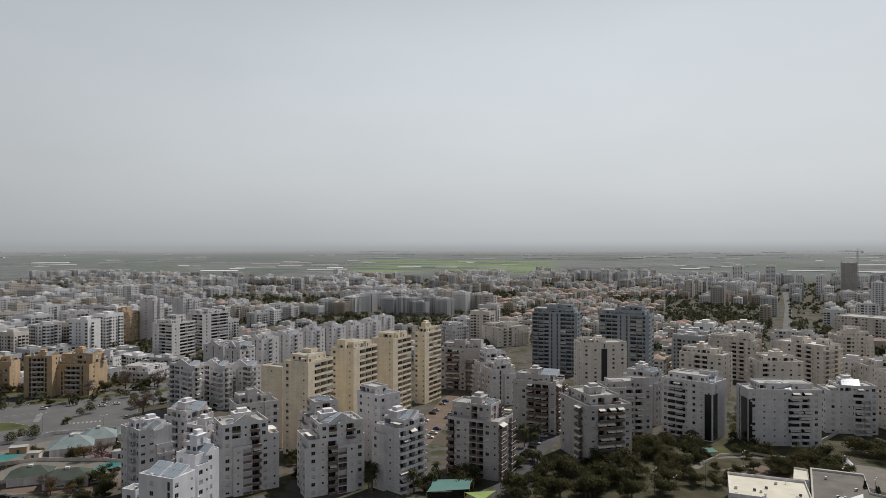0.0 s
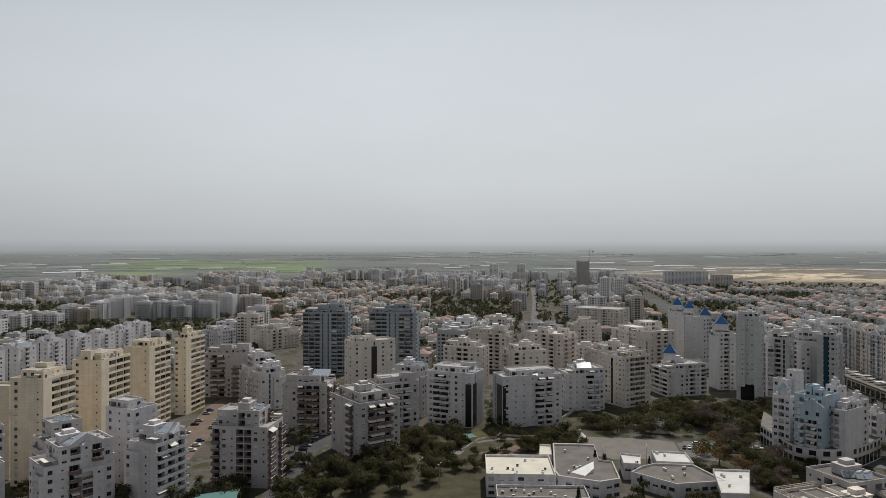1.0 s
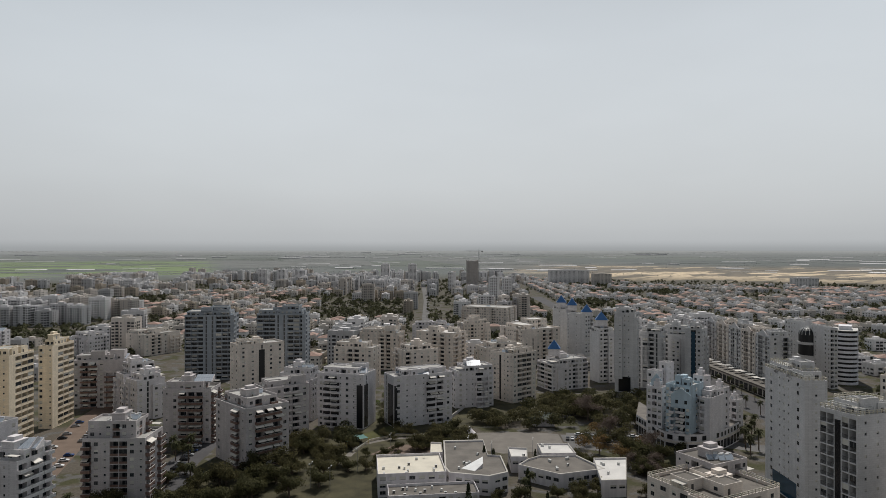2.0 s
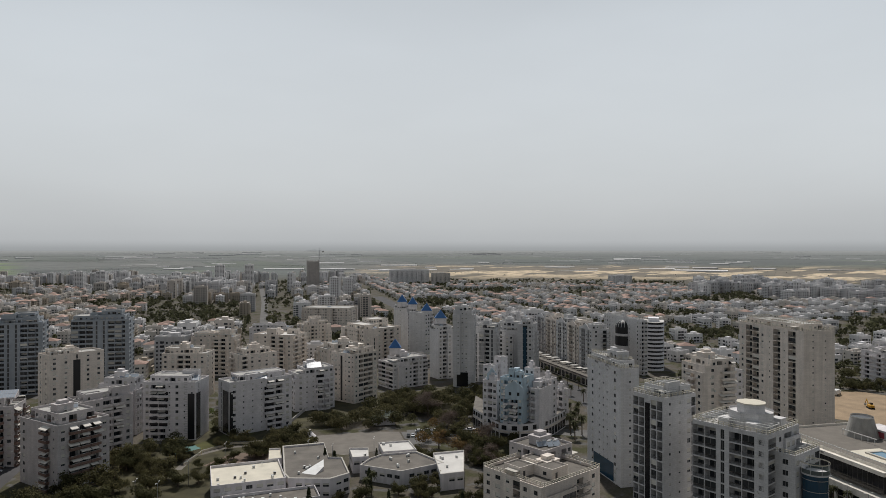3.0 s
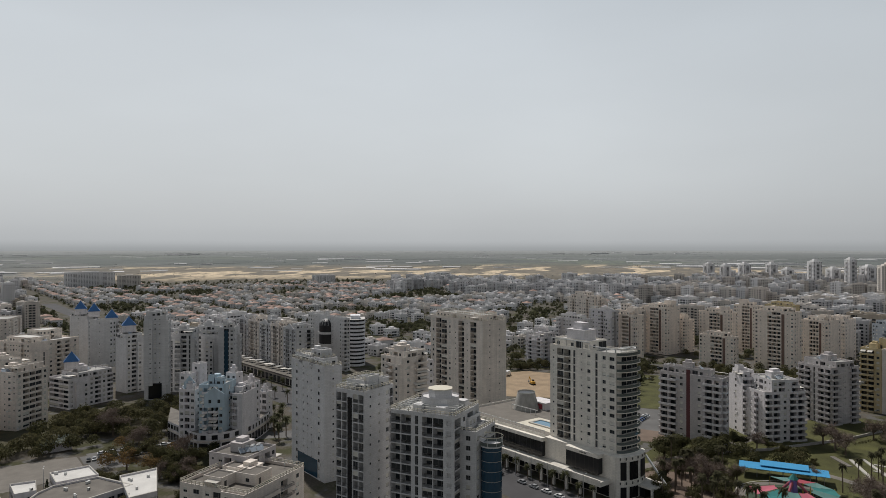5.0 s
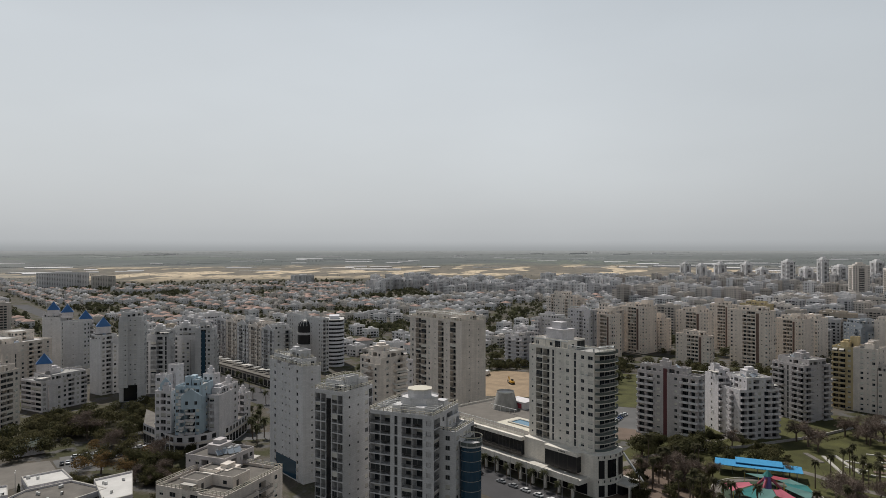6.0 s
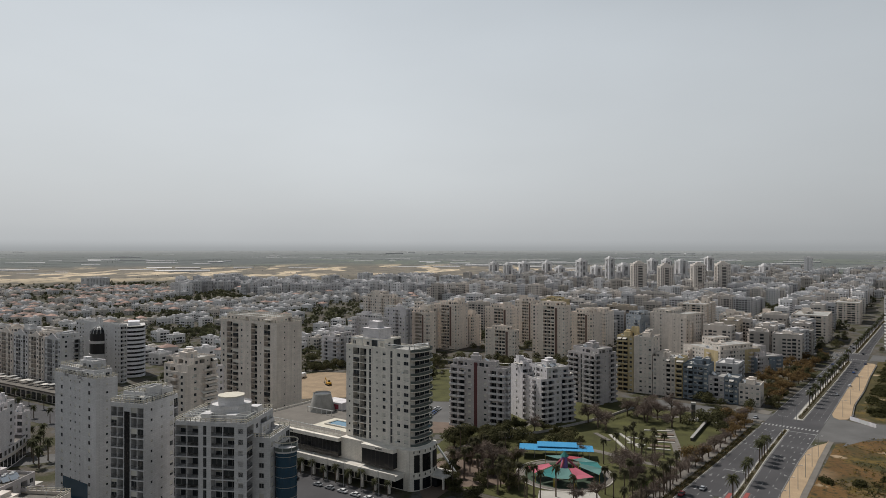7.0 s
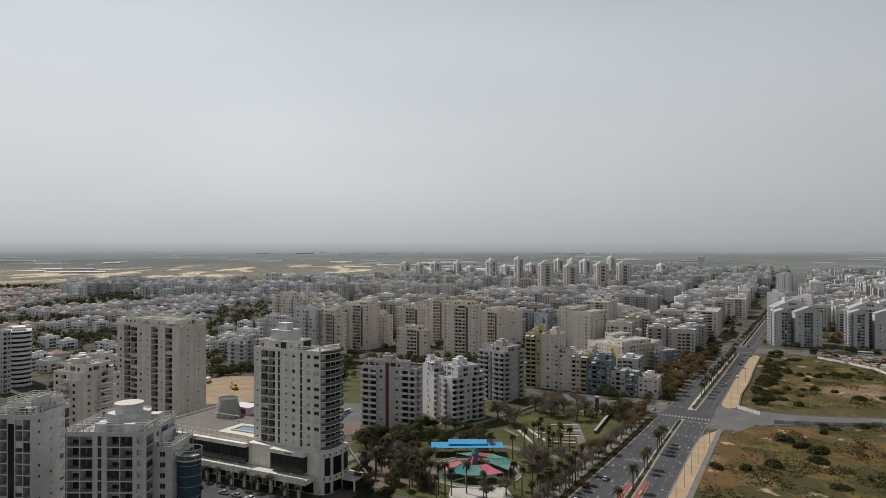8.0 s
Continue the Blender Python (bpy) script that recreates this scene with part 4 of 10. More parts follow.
def band(m, p0, p1, near, far, z, mat, z0=None, step=14.0):
    """A slab between two offsets that may change along the road; near and far: functions of the run."""
    n = max(1, int((p1 - p0) / step))
    for k in range(n):
        a, b = p0 + (p1 - p0) * k / n, p0 + (p1 - p0) * (k + 1) / n
        q = [pq(a, near(a), z), pq(b, near(b), z), pq(b, far(b), z), pq(a, far(a), z)]
        m.quad(*q, mat)
        if z0 is not None:
            sides = [(0, 1), (2, 3)] + ([(3, 0)] if k == 0 else []) + ([(1, 2)] if k == n - 1 else [])
            for u, v in sides:
                m.quad(q[u], q[v], (q[v][0], q[v][1], z0), (q[u][0], q[u][1], z0), mat)


def off(name, d=0.0):
    return lambda p: edge(name, p) + d


def share(a, b, f):
    return lambda p: edge(a, p) * (1 - f) + edge(b, p) * f


m = Mesh()
band(m, 60, 1900, off("right"), off("left"), 0.05, ASPHALT)
road = tagged(new("road", m.data("road")), "wide dual carriageway of grey asphalt with lane markings", "road", kind="structure")
MEDIANS = ((60, 386), (411, 652), (706, 980), (1010, 1880))
for p0, p1 in MEDIANS:
    m = Mesh()
    band(m, p0, p1, off("median_right"), off("median_left"), 0.18, KERB, 0.05)
    band(m, p0 + 2, p1 - 2, off("median_right", 0.4), off("median_left", -0.4 if p0 != 411 else -2.4), 0.186, SHRUB_BED)
    tagged(new("median", m.data("median")), "kerbed road median planted with shrubs", "median", kind="structure")
m = Mesh()
for a, b in (("right", "median_right"), ("median_left", "left")):
    for f in (1 / 3, 2 / 3):
        for p in range(64, 1500, 9):
            if not (384 < p < 412 or 655 < p < 706):
                band(m, p, p + 3.0, lambda q, f=f: share(a, b, f)(q) - 0.08, lambda q, f=f: share(a, b, f)(q) + 0.08, 0.056, PAINT)
for name, d in (("right", 0.35), ("median_right", -0.35), ("median_left", 0.35), ("left", -0.35)):
    for p0, p1 in MEDIANS:
        band(m, p0, p1, off(name, d - 0.09), off(name, d + 0.09), 0.056, PAINT)
for p in (390, 664, 701):
    for k in range(16):
        q = edge("right", p) + 0.8 + k * 1.75
        strip(m, p, p + 3.4, q, q + 0.75, 0.057, PAINT)
for p0, name, d in ((236, "median_left", 0.7), (240, "median_right", -2.1)):
    band(m, p0, p0 + 36, off(name, d), off(name, d + 1.5), 0.057, RED_PAINT)
    band(m, p0 + 20, p0 + 24, off(name, d + 0.4), off(name, d + 1.1), 0.058, YELLOW_PAINT)
for k in range(34):
    p = 225 + k * 1.5
    strip(m, p, p + 0.7, edge("median_left", p) + 2.6, edge("median_left", p) + 2.6 + 1.6 * (1 - k / 40), 0.057, PAINT)
    strip(m, p, p + 0.7, edge("median_right", p) - 2.5 - 1.5 * (1 - k / 40), edge("median_right", p) - 2.5, 0.057, PAINT)
# turn arrows and stop lines before the crossing
for lane in (0.17, 0.5, 0.83):
    for p in (248, 268, 288, 345, 362):
        q = share("median_left", "left", lane)(p)
        strip(m, p, p + 3.2, q - 0.12, q + 0.12, 0.057, PAINT)
        strip(m, p + 0.2, p + 1.0, q - 0.5, q + 0.5, 0.058, PAINT)
    for p in (330, 350, 372):
        q = share("right", "median_right", lane)(p)
        strip(m, p, p + 3.2, q - 0.12, q + 0.12, 0.057, PAINT)
        strip(m, p + 2.2, p + 3.0, q - 0.5, q + 0.5, 0.058, PAINT)
strip(m, 300, 300.6, edge("median_left", 300) + 0.4, edge("left", 300) - 5.0, 0.057, PAINT)
strip(m, 383, 383.6, edge("right", 383) + 0.4, edge("median_right", 383) - 0.3, 0.057, PAINT)
tagged(new("road_marking", m.data("road_marking")), "worn white and red road markings on the asphalt", "road marking", kind="structure")
VERGE_EDGE = ((60, 44.0), (266, 44.4), (303, 45.2), (340, 46.2), (366, 46.6))


def verge_inner(p):
    return float(np.interp(p, [a for a, b in VERGE_EDGE], [b for a, b in VERGE_EDGE])) + 0.25 * noise.noise((p / 9, 0.0, 4.0))


def verge_outer(p):
    return edge("right", p) - 0.1 - max(0.0, p - 352) ** 1.6 * 0.055


m = Mesh()
band(m, 60, 376, verge_inner, lambda p: max(verge_inner(p) + 0.1, verge_outer(p)), 0.16, SAND, 0.0, 6.0)
tagged(new("verge", m.data("verge")), "bare sandy verge beside the carriageway", "verge", kind="structure")
m = Mesh()
band(m, 60, 374, lambda p: verge_inner(p) - 2.3, lambda p: verge_inner(p) - 0.05, 0.14, PAVING, 0.0, 6.0)
tagged(new("footpath", m.data("footpath")), "narrow grey footpath between the verge and scrub", "path", kind="structure")
m = Mesh()
band(m, 60, 378, off("left", 0.0), off("left", 0.3), 0.16, KERB, 0.0)
band(m, 60, 378, off("left", 0.3), off("left", 3.4), 0.15, SHRUB_BED, 0.0)
band(m, 60, 388, off("left", 3.4), off("left", 8.2), 0.16, PAVING, 0.0)
tagged(new("pavement", m.data("pavement")), "paved walk with a planted strip along the road", "pavement", kind="structure")
m = Mesh()
strip(m, 398, 414, 79.8, 150, 0.047, OLD_ASPHALT)
strip(m, 390, 398, 81.0, 96, 0.13, PAVING, 0.0)
strip(m, 414, 424, 81.0, 100, 0.13, PAVING, 0.0)
tagged(new("road_9", m.data("road_9")), "side street with paved corners beside the park", "road", kind="structure")
m = Mesh()
strip(m, 666, 702, -260, 53.0, 0.046, OLD_ASPHALT)
strip(m, 672, 698, 75.6, 190, 0.046, OLD_ASPHALT)
for k in range(40):
    strip(m, 683.6, 684.0, -200 + k * 6.2, -196.5 + k * 6.2, 0.052, PAINT)
tagged(new("road_10", m.data("road_10")), "cross street of pale asphalt before white gabled blocks", "road", kind="structure")
ROAD_1 = [(333, -161), (349, -183), (347, -216), (325, -393), (338, -369), (365, -227), (369, -214), (381, -196)]
sheet("road_1", ROAD_1, 0.045, OLD_ASPHALT, "side road of pale asphalt through the scrub", "road")
sheet("scrub_ground", [pq(60, 41.6)[:2], pq(372, 43.0)[:2]] + [(p[0] - 4, p[1]) for p in ROAD_1[1:4]] + [(300, -420), (150, -420), (90, -200)], 0.03, DRY_GRASS, "dry scrubland with patches of sand and bushes", "ground")
sheet("junction", [pq(374, 52.4)[:2], pq(438, 52.8)[:2], pq(426, 44.5)[:2], pq(420, 33)[:2], (377, -200), (351, -192), pq(379, 38)[:2], pq(374, 44)[:2]], 0.042, OLD_ASPHALT, "dusty asphalt mouth of the side road", "road")
sheet("scrub_ground_1", [pq(446, 43.4)[:2], pq(666, 46.4)[:2], pq(664, -110)[:2], ROAD_1[4]] + [(p[0] + 4, p[1]) for p in ROAD_1[5:8]], 0.03, GREEN_SCRUB, "dry scrubland with patches of sand and bushes", "ground")
# boulevard past the towers, street crossing on the left, streets and yards
ribbon("road_2", [(225, 20), (262, 84), (330, 210), (394, 329), (520, 560), (800, 1070)], 22, 0.04, ASPHALT, "tree-lined boulevard between white towers", "road")
ribbon("road_3", [(-420, 330), (-300, 352), (-205, 385), (-160, 452), (-90, 580), (20, 760)], 26, 0.04, OLD_ASPHALT, "broad street with a zebra crossing", "road")
ribbon("road_4", [(-205, 385), (-260, 300), (-300, 200)], 20, 0.035, OLD_ASPHALT, "street running off from the crossing", "road")
ribbon("road_5", [(214, 430), (330, 640), (560, 1080), (760, 1480)], 10, 0.04, OLD_ASPHALT, "straight street between apartment blocks", "road")
ribbon("road_11", [(212, 262), (232, 250), (258, 232), (276, 214), (288, 196)], 13, 0.041, OLD_ASPHALT, "street with parked cars beside the school", "road")
ribbon("road_6", [(-20, 300), (-8, 350), (8, 420), (40, 500)], 16, 0.035, RED_PAVING, "brown paved car park between the towers", "car park")
ribbon("road_7", [(25, 255), (40, 310), (66, 360)], 14, 0.034, ASPHALT, "car park lane between apartment blocks", "car park")
sheet("crossing", [(-310, 338), (-240, 420), (-205, 470), (-150, 470), (-142, 400), (-180, 345), (-215, 300), (-262, 300)], 0.043, OLD_ASPHALT, "wide street crossing of worn asphalt", "road")
sheet("park_ground", [pq(215, 92.2)[:2], pq(372, 92.2)[:2], (430, -75), (420, -20), (340, 26), (288, 40), (262, 16)], 0.10, LAWN, "park lawn with paths beside the road", "ground", 0.0)
sheet("school_yard", [(180, 291), (205, 279), (215, 269), (202.5, 247), (184.7, 251), (172, 255.5), (164.5, 269.6)], 0.05, PAVING, "grey concrete yard of the school", "ground")
sheet("garden_ground", [(20, 230), (120, 228), (116, 268), (160, 290), (230, 330), (170, 350), (100, 322), (40, 290)], 0.028, GARDEN, "garden ground under dark trees with their shade painted in", "ground")

for name, pts, mat, label in (
        ("island", [(-262, 352), (-236, 362), (-214, 352), (-232, 342), (-256, 340)], LAWN, "grassy traffic island with kerb at the crossing"),
        ("island", [(-250, 402), (-228, 416), (-206, 430), (-210, 436), (-236, 424), (-254, 410)], LAWN, "long planted traffic island at the crossing"),
        ("island", [(-186, 436), (-166, 470), (-152, 500), (-158, 502), (-174, 476), (-192, 442)], LAWN, "long planted traffic island at the crossing"),
        ("island", [(-176, 384), (-160, 392), (-146, 418), (-152, 424), (-168, 408), (-180, 392)], SHRUB_BED, "shrub bed beside the crossing"),
        ("verge", [(-330, 400), (-262, 440), (-214, 466), (-186, 520), (-200, 526), (-232, 480), (-276, 456), (-340, 416)], LAWN, "green verge with hedges before the brown blocks")):
    sheet(name, pts, 0.16, mat, label, "verge", 0.0)
    m = Mesh()
    c = [sum(q) / len(pts) for q in zip(*pts)]
    for i, a in enumerate(pts):
        b = pts[(i + 1) % len(pts)]
        o = [(c[0] + (q[0] - c[0]) * 1.012, c[1] + (q[1] - c[1]) * 1.012) for q in (a, b)]
        m.quad((*a, 0.2), (*b, 0.2), (*o[1], 0.2), (*o[0], 0.2), KERB)
        m.quad((*o[0], 0.2), (*o[1], 0.2), (*o[1], 0.0), (*o[0], 0.0), KERB)
    tagged(new("kerb", m.data("kerb")), "pale kerb stones round a planted strip", "kerb", kind="structure")
sheet("kindergarten_yard", [(-214, 316), (-196, 336), (-160, 348), (-120, 346), (-112, 300), (-132, 262), (-190, 250), (-206, 280)], 0.032, PAVING, "pale paved yards of the kindergarten", "ground")
ribbon("road_8", [(-230, 236), (-176, 262), (-140, 262), (-110, 290), (-96, 340)], 10, 0.05, RED_PAVING, "brown paved lane with parked cars", "road")
ribbon("garden_path", [(108, 286), (120, 300), (138, 303), (150, 296), (160, 282), (172, 276)], 3.2, 0.06, PAVING, "pale path through the garden", "path")
ribbon("garden_path_1", [(118, 268), (122, 250), (120, 232)], 3.0, 0.06, PAVING, "pale path along the school", "path")
sheet("garden_bed", [(118, 284), (134, 292), (152, 284), (150, 270), (128, 268)], 0.05, RED_PAVING, "brown earth bed in the garden", "ground")
sheet("plot_lawn", [pq(332, 99)[:2], pq(390, 104.5)[:2], pq(392, 124)[:2], pq(366, 117)[:2], pq(336, 107)[:2]], 0.125, LAWN, "bright lawn beside the memorial", "ground", 0.0)
ribbon("park_path_1", [pq(368, 132)[:2], pq(380, 118)[:2], pq(392, 104)[:2], pq(398, 93)[:2]], 4.0, 0.12, PAVING, "pale path past the memorial", "path")
sheet("garden_lawn", [(124, 316), (150, 326), (176, 330), (150, 310), (128, 306)], 0.04, LAWN, "small bright lawn between the blocks", "ground")
sheet("car_park_1", [(220, 269), (236, 258), (214, 236), (205, 249)], 0.047, OLD_ASPHALT, "street car park beside the school", "car park")
# dark sheet that paints the shade under the street trees
sheet("shaded_ground", [(182, 300), (160, 330), (230, 372), (300, 330), (290, 280), (240, 300)], 0.03, GARDEN, "ground under street trees with their shade painted in", "ground")
sheet("verge_1", [pq(p, q)[:2] for p, q in ((437, 52.6), (429, 51.0), (425, 47.6), (428, 44.2), (436, 43.2), (470, 45.2), (520, 44.6), (576, 46.0), (644, 46.6), (650, 48.5), (649, 53.4), (523, 53.8))], 0.16, SAND, "bare sandy verge narrowing along the carriageway", "verge", 0.0)


# ---- buildings placed one by one ----

# white blocks along the near edge of the town
apartment(-22.08, 213.7, 22.9, 9.2, 13.6, 8, 3.099, hut=0, banks=2, wall="bright", rc="w-n", lc="v-w-", solar=2, rooms=0, bays=False, label="white rendered block with banks of solar collectors on its roof", seed=1)
apartment(-20.39, 224.0, 27.6, 9.8, 8.6, 9, 3.127, banks=1, wall="bright", rc="wnw-", lc="-w", solar=2, rooms=2, pent=0.3, label="white rendered block with curved roof screen and terraces", seed=2)
apartment(-24.78, 233.5, 20.2, 5.2, 5.6, 5, 3.275, wall="bright", rc="w-", lc="w", solar=1, rooms=0, hut=0, bays=False, label="low white rendered annex", seed=3)
apartment(-24.54, 272.6, 43.5, 12.6, 14.0, 8, 3.208, banks=1, wall="plaster", rc="wwbb", solar=2, gable=True, rooms=1, label="pale apartment block with gable and a bank of solar collectors", seed=4)
apartment(-21.07, 299.0, 28.9, 14.5, 14.1, 8, 3.162, banks=2, wall="plaster", rc="wbw", lc="wbw", solar=2, rooms=2, label="pale apartment block with terraces and solar collectors", near=False, seed=5)
apartment(-19.57, 278.1, 25.4, 8.2, 10.5, 8, 2.928, wall="plaster", solar=2, rooms=2, near=False, seed=6)
apartment(-18.31, 265.4, 57.7, 21.9, 16.0, 9, 2.969, shoulder=2, tiers=(), wall="white", rc="wnlBwn", gable=True, awnings=0.15, solar=4, rail_wall="brown", label="white stone apartment block with gabled front and brown balconies", seed=7)
apartment(-17.25, 282.7, 58.7, 17.2, 12.0, 10, 3.023, wall="grey", solar=5, near=False, seed=8)
apartment(-11.42, 257.1, 62.6, 22.5, 16.0, 9, 2.969, shoulder=2, tiers=(), banks=1, wall="white", rc="wnBlnw", gable=True, awnings=0.15, solar=4, rail_wall="brown", label="white stone apartment block with gabled front and roof terraces", seed=9)
apartment(-11.46, 277.5, 62.5, 13.2, 12.0, 10, 3.069, wall="grey", solar=3, hut=0, near=False, seed=10)
apartment(-3.79, 256.6, 41.2, 14.7, 13.0, 9, 3.021, shoulder=1, banks=1, wall="white", rc="bBb", lc="-n-w", gable=True, awnings=0.2, solar=3, label="white stone apartment block with stacked corner balconies", seed=11)
apartment(-5.43, 276.2, 44.6, 11.2, 15.0, 11, 2.982, wall="white", rc="w-w", lc="wnw", solar=2, hut=0, near=False, seed=12)
apartment(4.75, 270.9, 26.8, 16.7, 23.0, 10, 2.886, shoulder=2, wall="grey", rail_wall="brown", bays=False, lc="nwlLnwb", rc="bwb", gable=False, awnings=0.1, solar=6, label="grey stone apartment block with arched gable and stepped roof terraces", seed=13)
apartment(12.35, 294.8, 74.3, 20.9, 27.8, 9, 3.166, shoulder=1, wall="grey", bays=False, rc="wbBBw", lc="nb--w", awnings=0.7, rail_wall="brown", solar=4, label="grey stone apartment block with brown balconies and pale awnings", seed=14)
apartment(9.63, 342.8, 27.6, 15.2, 23.3, 9, 3.164, shoulder=1, banks=1, wall="grey", bays=False, lc="wbBBwn", rc="bwb", awnings=0.6, rail_wall="brown", solar=6, label="grey stone apartment block with brown balconies and awnings", seed=15)
apartment(3.69, 440.9, 18.7, 17.9, 32.4, 9, 3.033, banks=2, wall="grey", lc="wbbwbbw", awnings=0.6, rail_wall="brown", near=False, solar=5, seed=16)
apartment(4.17, 401.1, 69.2, 15.9, 14.0, 8, 3.013, wall="white", rc="wvww", near=False, solar=3, seed=17)
apartment(3.21, 425.7, 73.2, 21.4, 12.0, 9, 3.001, wall="white", near=False, solar=8, seed=18)
apartment(13.79, 331.8, 83.8, 23.2, 14.0, 9, 2.929, wall="grey", rc="wwbbw", lc="w", awnings=0.3, solar=5, pent=0.15, seed=19)
apartment(11.78, 444.2, 81.8, 30.9, 16.0, 11, 2.923, wall="beige", rc="wwvww", lc="ww", bays=False, strips=(("r", 0.43, 0.56, 1, 0.9, "glass"),), near=False, solar=2, pergola=True, seed=20)

# two glass-banded towers
apartment(11.40, 505.3, 21.4, 20.0, 34.2, 15, 3.061, tiers=((0.1, 0.1, 0.9, 0.6, 1), (0.2, 0.15, 0.8, 0.5, 2)), wall="slate", lc="LLLvvLLL", rc="LvL", near=False, solar=1, pent=0.08, rail="solid", bays=False, label="grey-blue banded residential tower with stepped top", seed=21)
apartment(17.17, 500.5, 27.2, 20.0, 35.6, 15, 3.061, tiers=((0.1, 0.1, 0.9, 0.6, 1), (0.2, 0.15, 0.8, 0.5, 2)), wall="slate", lc="LLLvvLLL", rc="LvL", near=False, solar=1, pent=0.08, rail="solid", bays=False, label="grey-blue banded residential tower with stepped top", seed=22)

# row of cream towers
apartment(-13.55, 324.0, 26.5, 8.3, 13.1, 12, 3.117, wall="cream", lc="-n-", rc="w-", solar=0, hut=0, label="cream stone apartment tower wing with plain walls", seed=23)
apartment(-11.46, 306.1, 28.0, 18.6, 14.5, 14, 3.007, wall="cream", rc="-lll", lc="n-w", rail="solid", bays=False, solar=4, pent=0.22, label="cream stone apartment tower with a grid of recessed balconies", seed=24)
apartment(-7.64, 338.0, 28.0, 21.5, 14.5, 14, 3.070, wall="cream", rc="-lll", lc="n-w", rail="solid", bays=False, solar=4, pent=0.22, label="cream stone apartment tower with a grid of recessed balconies", seed=25)
apartment(-4.27, 373.0, 28.0, 19.7, 14.0, 14, 3.081, wall="cream", rc="-lll", lc="n-w", rail="solid", bays=False, solar=4, pent=0.22, label="cream stone apartment tower with a grid of recessed balconies", seed=26)
apartment(-1.56, 405.1, 28.0, 21.1, 7.2, 14, 3.035, wall="cream", rc="-lll", lc="n-w", rail="solid", bays=False, solar=4, pent=0.22, label="cream stone apartment tower with a grid of recessed balconies", seed=27)

# white terraces behind the cream row
apartment(-20.43, 410.8, 29.0, 7.0, 21.8, 9, 2.856, wall="white", lc="blwlb", rc="bw", gable="l", banks=2, near=True, solar=3, hut=1, pent=0.0, awnings=0.3, label="white terraced apartment block with balconies and roof collectors", seed=28)
apartment(-18.13, 412.5, 29.0, 6.1, 22.0, 8, 3.061, wall="white", lc="blwlb", rc="bw", gable="l", banks=2, near=True, solar=3, hut=1, pent=0.0, awnings=0.3, label="white terraced apartment block with balconies and roof collectors", seed=29)
apartment(-16.00, 414.0, 29.0, 7.5, 19.3, 8, 2.930, wall="white", lc="blwlb", rc="bw", gable="l", banks=2, near=True, solar=3, hut=1, pent=0.0, awnings=0.3, label="white terraced apartment block with balconies and roof collectors", seed=30)
apartment(-16.94, 491.3, 29.0, 14.7, 15.0, 8, 3.151, wall="white", near=False, solar=2, banks=2, lc="wvw", rc="wbw", gable="l", label="white terraced block with sloping collector roofs", seed=31)
apartment(-15.19, 518.1, 29.0, 18.2, 13.9, 9, 2.886, wall="white", near=False, solar=2, banks=2, lc="wvw", rc="wbw", gable="l", label="white terraced block with sloping collector roofs", seed=32)
apartment(-13.00, 543.9, 29.0, 16.1, 15.5, 8, 3.193, wall="white", near=False, solar=2, banks=2, lc="wvw", rc="wbw", gable="l", label="white terraced block with sloping collector roofs", seed=33)
apartment(-11.14, 570.7, 29.0, 17.1, 14.8, 8, 3.132, wall="white", near=False, solar=2, banks=2, lc="wvw", rc="wbw", gable="l", label="white terraced block with sloping collector roofs", seed=34)
apartment(-9.44, 598.1, 29.0, 19.6, 14.7, 8, 2.990, wall="white", near=False, solar=2, banks=2, lc="wvw", rc="wbw", gable="l", label="white terraced block with sloping collector roofs", seed=35)
apartment(-7.83, 625.8, 29.0, 20.6, 14.5, 7, 3.216, wall="white", near=False, solar=2, banks=2, lc="wvw", rc="wbw", gable="l", label="white terraced block with sloping collector roofs", seed=36)
apartment(-6.39, 654.1, 29.0, 21.4, 13.6, 7, 3.201, wall="white", near=False, solar=2, banks=2, lc="wvw", rc="wbw", gable="l", label="white terraced block with sloping collector roofs", seed=37)
apartment(-5.04, 682.6, 29.0, 18.9, 12.6, 8, 2.899, wall="white", near=False, solar=2, banks=2, lc="wvw", rc="wbw", gable="l", label="white terraced block with sloping collector roofs", seed=38)
apartment(-18.27, 526.5, 29.0, 14.0, 21.2, 7, 2.983, wall="white", near=False, solar=2, banks=2, lc="wvw", rc="wbw", gable="l", label="white terraced block with sloping collector roofs", seed=39)
apartment(0.78, 640.1, 55.8, 20.2, 21.4, 6, 3.192, wall="white", near=False, solar=2, seed=40)
apartment(4.66, 642.1, 59.7, 37.4, 26.4, 6, 3.011, wall="beige", near=False, solar=2, lc="ww", rc="wbbwbb", seed=41)

# left: paired slabs, brown slabs beside the crossing
apartment(-32.61, 796.6, 45.4, 27.2, 14.0, 9, 3.122, wall="white", near=False, rc="-nbBBbn-", solar=3, label="white slab block with dark recessed balconies", seed=42)
apartment(-29.32, 757.0, 40.7, 30.1, 16.0, 10, 2.916, wall="white", near=False, rc="-nbBBbn-", solar=3, label="white slab block with dark recessed balconies", seed=43)
apartment(-25.26, 751.9, 9.7, 18.7, 17.9, 10, 2.896, wall="tan", near=False, solar=1, seed=44)
apartment(-23.56, 754.9, 16.4, 15.4, 16.3, 14, 2.952, wall="white", lc="-w-", near=False, solar=1, seed=45)
apartment(-21.32, 742.8, 28.7, 20.5, 16.4, 14, 3.036, wall="white", lc="-w-", near=False, solar=1, seed=46)
apartment(-22.16, 619.8, 22.8, 28.0, 22.0, 10, 2.920, wall="white", rc="wll", lc="llw", near=False, solar=2, seed=47)
